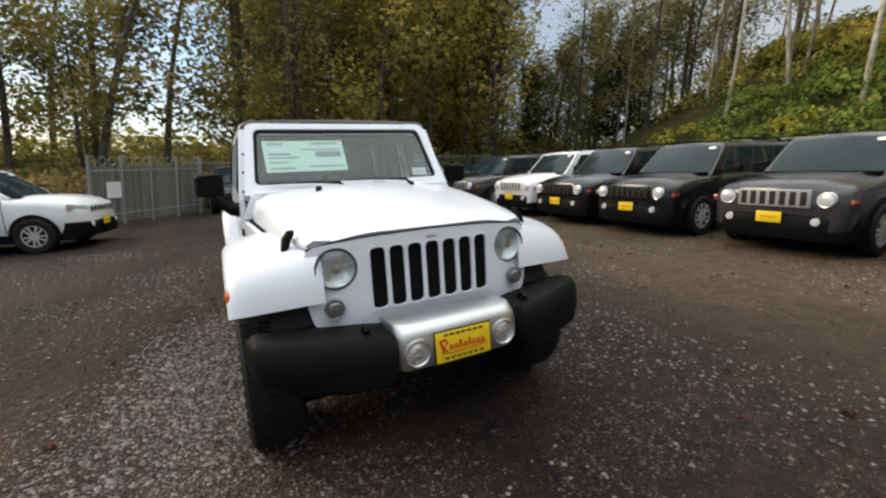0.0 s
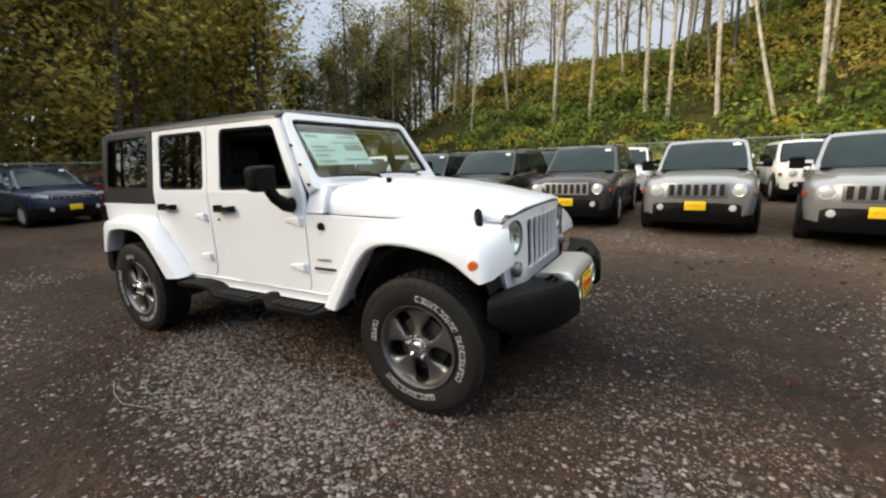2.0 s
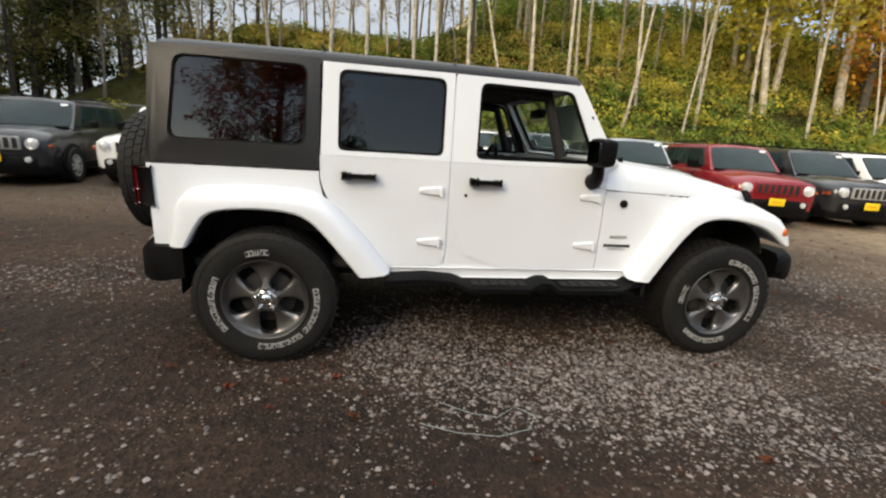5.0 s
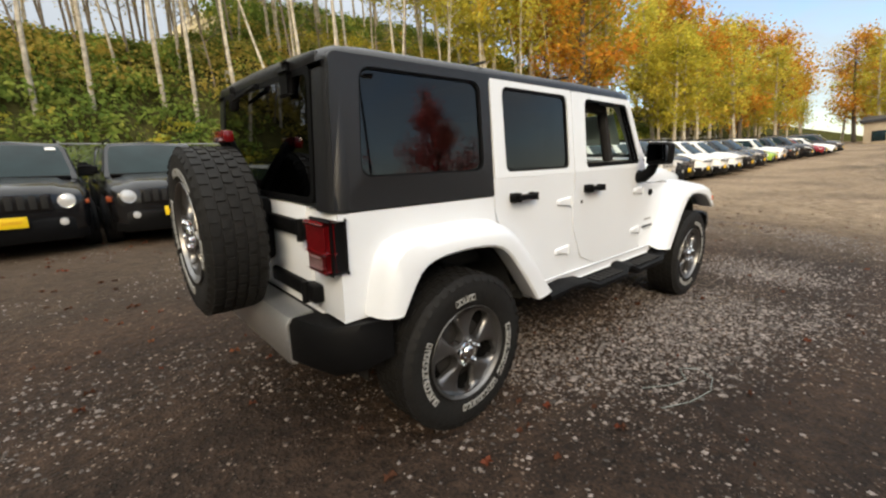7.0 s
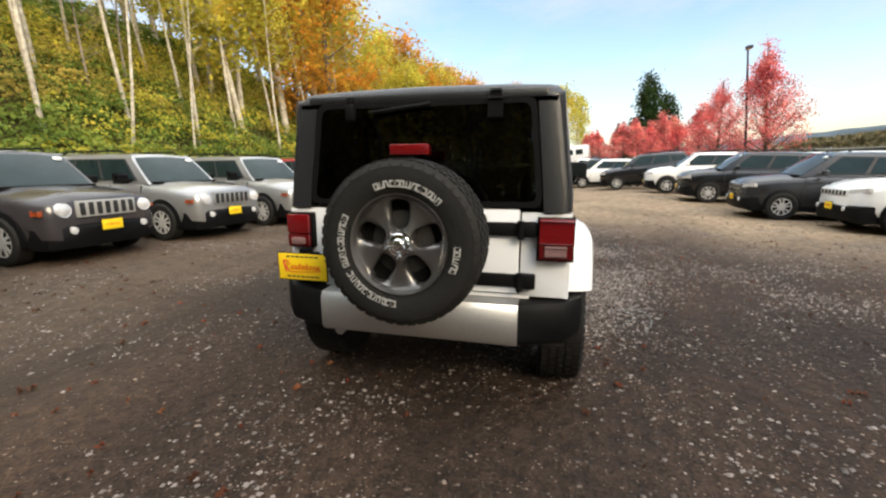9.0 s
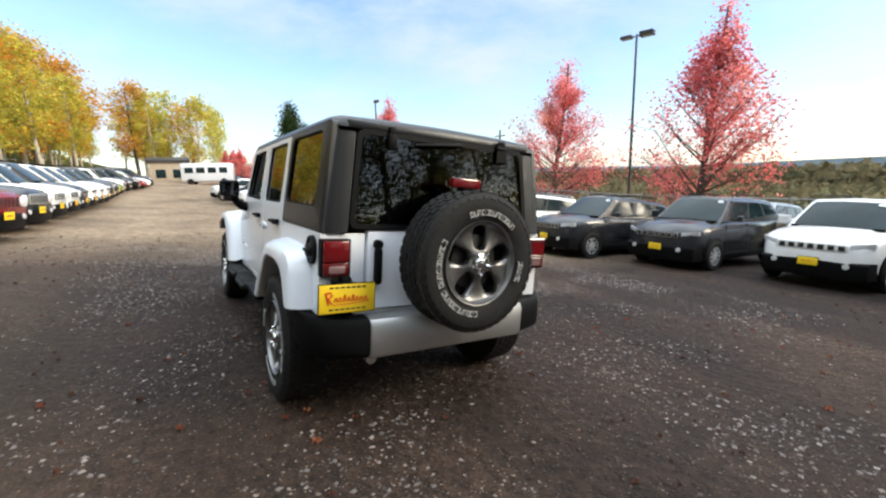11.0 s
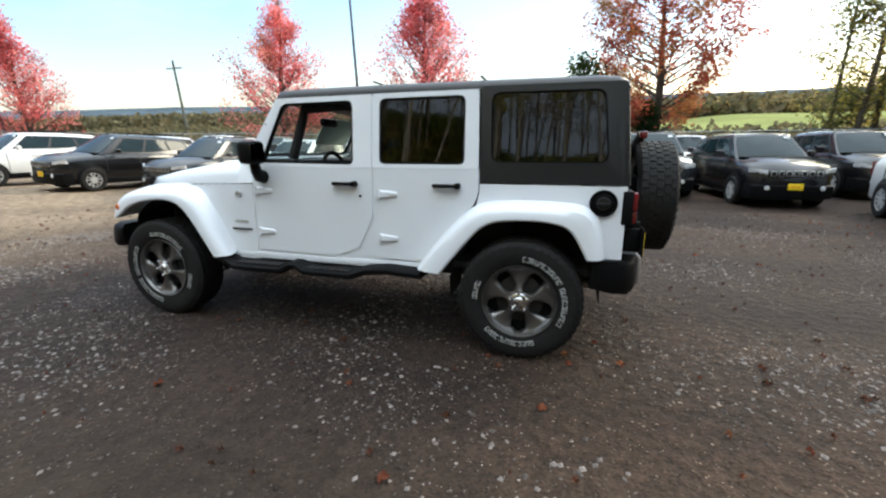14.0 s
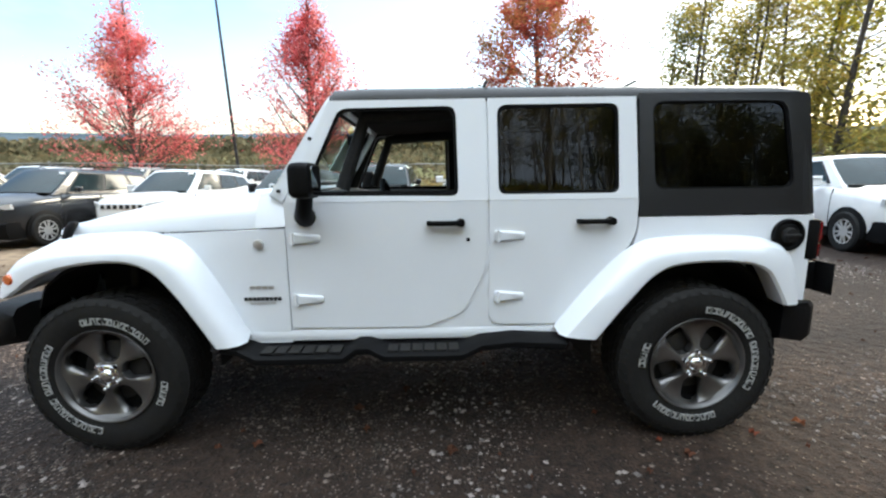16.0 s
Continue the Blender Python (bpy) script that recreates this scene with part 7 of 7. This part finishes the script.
orange = tree(60, 14, 0.25, BARK_DARK, L_ORANGE, "broad maple in orange autumn leaf", 0.18, 3.4, 5200, 0.17, 30, spread=0.7)
red = [tree(70 + i, 9.4, 0.16, BARK_DARK, L_RED, "young red maple with a pointed crown and bare outer twigs", 0.06, 4.5, 15000, 0.07, 90, "flame", spread=0.28, twigs=4) for i in range(2)]
red_far = tree(75, 9.4, 0.16, BARK_DARK, L_RED, "small red maple far along the meadow fence", 0.06, 4.4, 4600, 0.15, 60, "flame", spread=0.3, twigs=2)
rust = tree(80, 9.8, 0.22, BARK_DARK, L_RUST, "broad maple with rust and red leaves thinning at the top", 0.16, 3.5, 24000, 0.08, 70, spread=0.22, twigs=5)
cedar = tree(90, 4.9, 0.14, BARK_DARK, L_DARK, "dense dark green columnar conifer", 0.04, 1.0, 9500, 0.075, 56, "cone", spread=0.28)
fir = tree(91, 13.5, 0.28, BARK_DARK, L_DARK, "dark green broad conifer", 0.1, 3.6, 5200, 0.2, 36, "cone", spread=0.6)
sapling = [tree(95 + i, 9.5, 0.055, BARK_TWIG, L_PALE, "thin twiggy young tree with sparse pale leaves", 0.22, 1.7, 700, 0.062, 22, lean=0.06, spread=0.28, twigs=5) for i in range(2)]
thin = tree(92, 11, 0.13, BARK_DARK, L_OLIVE, "tall thin tree with sparse olive leaves", 0.25, 2.0, 3000, 0.11, 20, spread=0.5)

BG = "pale birches on the hillside"
plant(birch[0], [(1.9, 19.6), (7.4, 20.2), (-1.6, 20.3), (12.5, 24), (22, 20.5)], BG, rng, 0.95, 1.1)
plant(birch[1], [(3.9, 19.9), (14.4, 21.0), (-3.4, 20.0), (17.5, 19.5), (27, 21)], BG, rng, 0.95, 1.1)
plant(birch[2], [(9.4, 19.8), (0.9, 20.6), (24.5, 19.0), (19.8, 22.5), (31, 20)], BG, rng, 0.95, 1.1)
plant(bare, [(-6.5, 21.5), (2.5, 24), (-8.2, 20), (5.3, 25), (11, 22), (-10.5, 22), (29, 18.5), (34, 19), (37, 18.5), (40, 19.5), (16, 26)], BG, rng, tilt=0.06)
plant(bare, [(5.9, 19.0), (12.2, 18.6), (-0.4, 22.5), (8.1, 22.6), (15.8, 18.4), (6.8, 27.5), (13.6, 28.5)], BG, rng, 0.75, 1.0, tilt=0.11)
SG = "twiggy young trees on the ridge"
ridge = np.random.default_rng(5)
plant(sapling[0], [(ridge.uniform(-16, 6), ridge.uniform(22, 31)) for _ in range(8)], SG, ridge, 0.75, 1.2, tilt=0.06)
plant(sapling[1], [(ridge.uniform(-16, 8), ridge.uniform(24, 32)) for _ in range(8)], SG, ridge, 0.75, 1.2, tilt=0.06)
plant(sapling[0], [(-11.5, 24.5), (-9.2, 26.5), (-7.4, 24.0), (-5.6, 27.0), (-4.2, 25.2), (-2.6, 27.5), (-0.8, 25.6), (1.0, 27.2), (2.8, 25.0), (4.6, 27.6), (8.6, 23.5), (14.0, 22.6)], SG, rng, 0.8, 1.25, tilt=0.07)
plant(sapling[1], [(-21.5, 24.0), (-19.4, 21.0), (-18.2, 26.5), (-16.6, 22.6), (-15.4, 28.0), (-14.2, 20.4), (-12.8, 27.0), (-10.2, 22.4), (-8.3, 28.2), (-6.4, 22.2), (-3.4, 23.0), (-1.7, 29.0), (0.2, 23.4), (2.0, 29.4), (3.6, 22.4), (6.2, 26.4), (11.2, 25.0), (17.5, 24.0)], SG, rng, 0.8, 1.25, tilt=0.07)
spots = lambda n, x0, x1, y0, y1: [(rng.uniform(x0, x1), rng.uniform(y0, y1)) for _ in range(n)]
plant(birch[0], spots(8, -12, 45, 26, 36), BG, rng)
plant(birch[1], spots(8, -14, 45, 26, 36), BG, rng)
plant(gold[0], spots(13, 12, 70, 22, 34), "yellow trees on the hill", rng)
plant(gold[1], spots(13, 18, 80, 20, 32), "yellow trees on the hill", rng)
plant(gold[0], spots(12, 38, 100, 11, 22), "yellow trees on the hill", rng, 0.65, 0.95)
plant(gold[1], spots(14, 40, 110, 10, 24), "yellow trees on the hill", rng, 0.65, 0.95)
plant(gold[0], spots(4, 6, 30, 27, 40), "yellow trees on the hill", rng)
plant(gold[1], spots(9, 88, 120, -9, 9), "yellow trees on the hill", rng, 0.85, 1.1)
plant(orange, [(33, 18.8)], "orange maples", rng, 1.35, 1.4)
plant(gold[1], [(39, 19.5), (29, 21), (36, 22)], "yellow trees on the hill", rng, 1.15, 1.3)
plant(gold[0], [(44, 17), (50, 16.5), (56, 15.5), (63, 15), (70, 14)], "yellow trees on the hill", rng, 0.95, 1.15)
plant(orange, [(96, -3), (104, 3), (92, 6), (30, 20.5), (48, 15), (72, 12), (44, 24), (62, 14)], "orange maples", rng)
F1 = "trees of the dark forest"
for i, k in enumerate((9, 9, 9)):
    plant(olive[i], spots(k, -36, -20.5, -2, 17.5), F1, rng)
plant(olive[0], [(-21, 2.5), (-20.5, 8), (-20.6, 15.5), (-28, 18.5)], F1, rng)
plant(autumn[0], [(-20.2, 10.4), (-21.2, 13.6), (-24.5, 16.4), (-19.6, 7.0)], F1, ridge, 0.85, 1.05)
plant(autumn[1], [(-22.8, 11.6), (-19.9, 15.0), (-26.5, 14.0), (-23.0, 7.8)], F1, ridge, 0.85, 1.05)
plant(thin, [(-21, -9), (-31, 4), (-19, -10.5), (-28, -16), (-33, 7), (-19.5, -6), (-30, -10), (-26, -20), (-20.5, -3.5), (-23, -6.5), (-30, 1.5), (-34, 3)], F1, rng, 1.0, 1.4, tilt=0.07)
plant(olive[1], [(-34, 12), (-36, 18), (-38, 14)], F1, rng)
for i in range(3):
    plant(olive[i], spots(6, -27, -13, 19.5, 31), F1, rng, 0.5, 0.68)
plant(thin, spots(8, -25, -8, 21, 33), F1, rng, 0.7, 0.95, tilt=0.05)
plant(fir, [(-17.5, 23.5), (-24, 21)], F1, rng, 0.5, 0.62)
plant(fir, [(-27, 13), (-30, 9)], F1, rng, 0.85, 1.1)
MP = "red maples along the meadow fence"
plant(red[0], [(6.6, -20.6)], MP, rng, 1.06, 1.09)
plant(red[1], [(16.0, -20.6)], MP, rng, 1.06, 1.09)
plant(red[0], [(30.3, -15.4)], MP, rng, 0.92, 0.94)
plant(red[1], [(36.1, -14.4)], MP, rng, 0.76, 0.78)
plant(red_far, [(40.5, -14.2), (48, -13.4), (58, -12.4)], MP, rng, 0.62, 0.70)
plant(red_far, [(44, -13.6), (53, -12.8), (64, -11.6)], MP, rng, 0.62, 0.72)
plant(red_far, [(72, -12), (78, -9.5), (90, -11), (84, -13)], MP, rng, 0.55, 0.7)
plant(red_far, [(67, -12.8), (84, -9), (96, -9)], MP, rng, 0.55, 0.7)
plant(rust, [(-6.0, -21.2)], "", rng, 1.0, 1.02)
plant(cedar, [(-2.75, -20.4)], "", rng, 1.15, 1.17)
plant(olive[0], [(-21, -6.5), (-23.5, -10.5), (-26, -7.5)], "young olive trees behind the gate", rng, 0.42, 0.55)
plant(cedar, [(-5.6, -20.9)], "", rng, 0.72, 0.74)
plant(fir, [(63, -14.6), (68, -16), (75, -20)], "dark conifers beyond the maples", rng, 0.75, 0.95)
plant(olive[1], [(-14.6, -23.8), (-16.9, -22.2)], "yellow-olive trees beyond the fence", rng, 0.52, 0.58)
plant(autumn[1], [(-17.8, -21.4), (-16.0, -22.9)], "yellow-olive trees beyond the fence", rng, 0.66, 0.74)
plant(olive[2], [(-15.0, -22.4), (-18.6, -22.6)], "yellow-olive trees beyond the fence", rng, 0.62, 0.68)
plant(autumn[0], [(-19.4, -20.8), (-21.5, -21.4)], "yellow-olive trees beyond the fence", rng, 0.76, 0.8)
plant(olive[2], [(-20.5, -18.5), (-25.5, -15.5)], "yellow-olive trees beyond the fence", rng, 0.72, 0.85)
plant(gold[1], [(-23, -22), (-28, -19)], "yellow trees beyond the fence", rng, 0.7, 0.85)
for t in birch + olive + autumn + gold + red + [red_far, bare, orange, rust, cedar, fir, thin] + sapling:
    drop_template(t)


# ---- undergrowth ----
def bushes(name, label, spots_fn, n, mat, size, lift):
    rng2 = np.random.default_rng(len(name))
    cs = []
    for _ in range(n):
        x, y = spots_fn(rng2)
        h = rng2.uniform(0.0, 1.0) ** 1.5 * lift
        cs.append((x, y, height(x, y) + h))
    lv, lf = leaf_cloud(rng2, cs, (0.28, 0.28, 0.2), n, size, 0.8)
    tagged(raw(name, lv.tolist(), lf.tolist(), mat), label, "undergrowth", kind="stuff")


def hill_spot(r):
    x = r.uniform(-9, 48)
    y = 17.0 + 21 * r.uniform(0, 1) ** 1.6
    while height(x, y) > 9.2 + 0.7 * max(0.0, x - 2):
        y -= 1.5
    return x, y


def brush_spot(r):
    x, y = r.uniform(-14, 40), r.uniform(21.0, 30)
    while height(x, y) > 8.6 + 0.9 * max(0.0, x - 2):
        y -= 0.8
    return x, y


def clumps(name, label, spots_fn, n, per, mat, size, rmin, rmax):
    """Domed clumps of leaves, each with a shaded inside."""
    r = np.random.default_rng(n)
    allv = []
    for _ in range(n):
        x, y = spots_fn(r)
        rad = r.uniform(rmin, rmax)
        k = int(per * (rad / rmax) ** 1.3) + 8
        d = r.normal(0, 1, (k, 3))
        d /= np.linalg.norm(d, axis=1)[:, None]
        d[:, 2] = np.abs(d[:, 2])
        pos = np.array([x, y, height(x, y) - 0.1]) + d * rad * np.array([1, 1, 0.85]) * r.uniform(0.75, 1.08, (k, 1))
        a = np.cross(d, r.normal(0, 1, (k, 3)))
        a /= np.linalg.norm(a, axis=1)[:, None]
        b = np.cross(d, a) + d * r.normal(0, 0.5, (k, 1))
        s = size * r.uniform(0.6, 1.4, (k, 1))
        allv.append(np.stack([pos - a * s, pos + b * s * 0.6, pos + a * s, pos - b * s * 0.6], 1))
    V = np.concatenate(allv).reshape(-1, 3)
    tagged(raw(name, V.tolist(), np.arange(len(V)).reshape(-1, 4).tolist(), mat), label, "undergrowth", kind="stuff")


clumps("upper_hill_brush", "olive and yellow brush on the upper hillside", lambda r: (r.uniform(8, 60), r.uniform(30, 39)), 400, 110, L_VINE, 0.18, 0.9, 2.2)
clumps("hillside_vines", "green and yellow brambles covering the hillside", hill_spot, 1720, 115, L_VINE, 0.10, 0.4, 1.35)
clumps("hillside_brush", "olive-brown autumn brush high on the hillside", brush_spot, 420, 130, L_AUTUMN, 0.10, 0.5, 1.7)
clumps("yellow_saplings", "pale yellow-green saplings among the birches", lambda r: (r.uniform(11, 46), r.uniform(19, 31)), 250, 150, L_YELLOW, 0.10, 0.6, 1.9)
clumps("fence_brambles", "bright yellow-green brambles along the foot of the hill", lambda r: (r.uniform(-14, 46), 16.9 + 2.6 * r.uniform(0, 1) ** 1.5), 330, 90, L_YELLOW, 0.09, 0.3, 0.8)
clumps("far_forest_brush", "dense olive thicket deep in the forest", lambda r: (r.uniform(-50, -37), r.uniform(-34, 44)), 330, 150, L_OLIVE, 0.34, 2.2, 6.0)
bushes("forest_undergrowth", "olive undergrowth at the forest edge", lambda r: (r.uniform(-30, -17.8), r.uniform(-26, 26)), 16000, L_OLIVE, 0.16, 2.2)
clumps("meadow_shrubs", "ochre and olive shrubs along the meadow fence", lambda r: (r.uniform(-34, 50) if r.uniform(0, 1) < 0.7 else r.uniform(-34, -9), r.uniform(-24.5, -19.6)), 560, 120, L_OCHRE, 0.11, 0.5, 1.5)
clumps("far_bushes", "olive and brown bushes behind the mown meadow", lambda r: (r.uniform(-85, 4), r.uniform(-100, -82)), 300, 130, L_OCHRE, 0.42, 1.6, 3.6)
bushes("meadow_treeline", "dull olive shrubs across the far meadow", lambda r: (lambda x: (x, r.uniform(-95, -70) if x > -4 else r.uniform(-104, -79)))(r.uniform(-120, 160)), 24000, L_DULL, 0.8, 3.0)
bushes("meadow_scrub", "low dull scrub scattered over the meadow", lambda r: (lambda x: (x, r.uniform(-62, -27) if x > -9 else r.uniform(-36, -27)))(r.uniform(-45, 75)), 13000, L_DULL, 0.36, 1.3)
bushes("corner_brambles", "brown brambles by the gate", lambda r: (r.uniform(-22, -13.6), r.uniform(-17, -5.2)), 11000, L_OCHRE, 0.13, 1.7)

# a mown green stretch of the meadow
nx, ny = 26, 24
verts = [(-75 + 66 * i / nx + 3 * math.sin(j * 0.7), -78 + 36 * j / ny + 1.5 * math.sin(i), 0.0) for j in range(ny + 1) for i in range(nx + 1)]
verts = [(x, y, height(x, y) + 0.05) for x, y, z in verts]
faces = [(j * (nx + 1) + i, j * (nx + 1) + i + 1, (j + 1) * (nx + 1) + i + 1, (j + 1) * (nx + 1) + i) for j in range(ny) for i in range(nx)]
tagged(raw("meadow_lawn", verts, faces, LAWN), "mown yellow-green grass beyond the fence", "grass", kind="structure")

# distant wooded hills beyond the meadow; the haze is painted as blue-grey colour
verts, faces = [], []
nseg = 160
for i in range(nseg + 1):
    a = radians(-185 + 215 * i / nseg)
    hh = 11.5 + 3.5 * noise.noise(Vector((i * 0.06, 0, 5))) + 1.2 * noise.noise(Vector((i * 0.9, 0, 7)))
    for rr, zz in ((430, -1.0), (560, hh * 0.6), (700, hh), (880, hh * 0.9)):
        verts.append((rr * math.cos(a), rr * math.sin(a), zz))
for i in range(nseg):
    for k in range(3):
        p = i * 4 + k
        faces.append((p, p + 4, p + 5, p + 1))
tagged(raw("backdrop", verts, faces, HAZY_HILL, smooth=True), "wooded hills far beyond the meadow, coloured blue-grey for haze", "hills", kind="structure")


# ---- loose stones and leaves on the ground ----
def scatter_stones(n, area, smin, smax, seed):
    r = np.random.default_rng(seed)
    base = np.array([(1, 0, 0), (-1, 0, 0), (0, 1, 0), (0, -1, 0), (0, 0, 1), (0, 0, -1)], float)
    tri = np.array([(0, 2, 4), (2, 1, 4), (1, 3, 4), (3, 0, 4), (2, 0, 5), (1, 2, 5), (3, 1, 5), (0, 3, 5)])
    V = np.empty((n, 6, 3))
    for i in range(n):
        while True:
            x, y = r.uniform(area[0], area[1]), r.uniform(area[2], area[3])
            bed = math.exp(-(((x - 0.9) / 1.6) ** 2 + ((y + 1.05) / 0.5) ** 2))
            if 0.08 + 0.8 * noise.noise(Vector((x * 0.8, y * 0.8, 1.0))) + 0.38 * bed > r.uniform(0, 1) * (1.0 + 2.4 * smooth01((y - 0.6) / 1.4) + 1.7 * smooth01((-0.6 - x) / 1.4) + 0.9 * smooth01((-1.4 - y) / 0.7)):
                break
        s = smin + (smax - smin) * r.uniform(0, 1) ** 2.4
        shape = base * np.array([s, s * r.uniform(0.6, 1.0), s * r.uniform(0.4, 0.7)]) * r.uniform(0.75, 1.2, (6, 1))
        a = r.uniform(0, 6.28)
        rot = np.array([[math.cos(a), -math.sin(a), 0], [math.sin(a), math.cos(a), 0], [0, 0, 1]])
        V[i] = shape @ rot.T + np.array([x, y, height(x, y) + s * 0.15])
    F = (tri[None] + (np.arange(n) * 6)[:, None, None]).reshape(-1, 3)
    return V.reshape(-1, 3).tolist(), F.tolist()


v, f = scatter_stones(30000, (-6.5, 6.5, -6.5, 6.0), 0.004, 0.021, 3)
v2, f2 = scatter_stones(7500, (-1.0, 3.0, -2.0, -0.3), 0.004, 0.0155, 5)
v3, f3 = scatter_stones(2000, (-0.9, 2.8, -1.9, -0.4), 0.009, 0.025, 6)
for more_v, more_f in ((v2, f2), (v3, f3)):
    f += [tuple(i + len(v) for i in t) for t in more_f]
    v += more_v
tagged(raw("gravel_stones", v, f, PEBBLE), "pale crushed stones lying on dark earth", "gravel", kind="stuff")
lr = np.random.default_rng(8)
V, F = [], []
for i in range(1500):
    x, y = lr.uniform(-9, 9), lr.uniform(-8, 8)
    s, a = 0.009 + 0.032 * lr.uniform(0, 1) ** 2.5, lr.uniform(0, 6.28)
    z = height(x, y) + 0.014
    o = len(V)
    out = []
    for k in range(10):
        t = a + k * math.pi / 5
        rr = s * (1.0 if k % 2 == 0 else 0.62)
        out.append((x + rr * math.cos(t), y + rr * math.sin(t) * 0.8, z + 0.012 * math.sin(3 * t) + 0.01 * (k % 2)))
    V += [(x, y, z)] + out
    F += [(o, o + 1 + k, o + 1 + (k + 1) % 10) for k in range(10)]
tagged(raw("fallen_leaves", V, F, L_FALLEN), "scattered brown and red fallen leaves on gravel", "leaves", kind="stuff")
# a bent strip of pale twine
bm = bmesh.new()
tw = [(-0.62, -1.52), (-0.45, -1.60), (-0.25, -1.64), (-0.08, -1.60), (-0.02, -1.50), (-0.10, -1.42), (-0.22, -1.50), (-0.35, -1.46), (-0.5, -1.36)]
tube(bm, [(x, y, height(x, y) + 0.012) for x, y in tw], 0.0016, 5)
tagged(part("twine", bm, GREYINK), "thin loop of pale twine on the gravel", "twine")
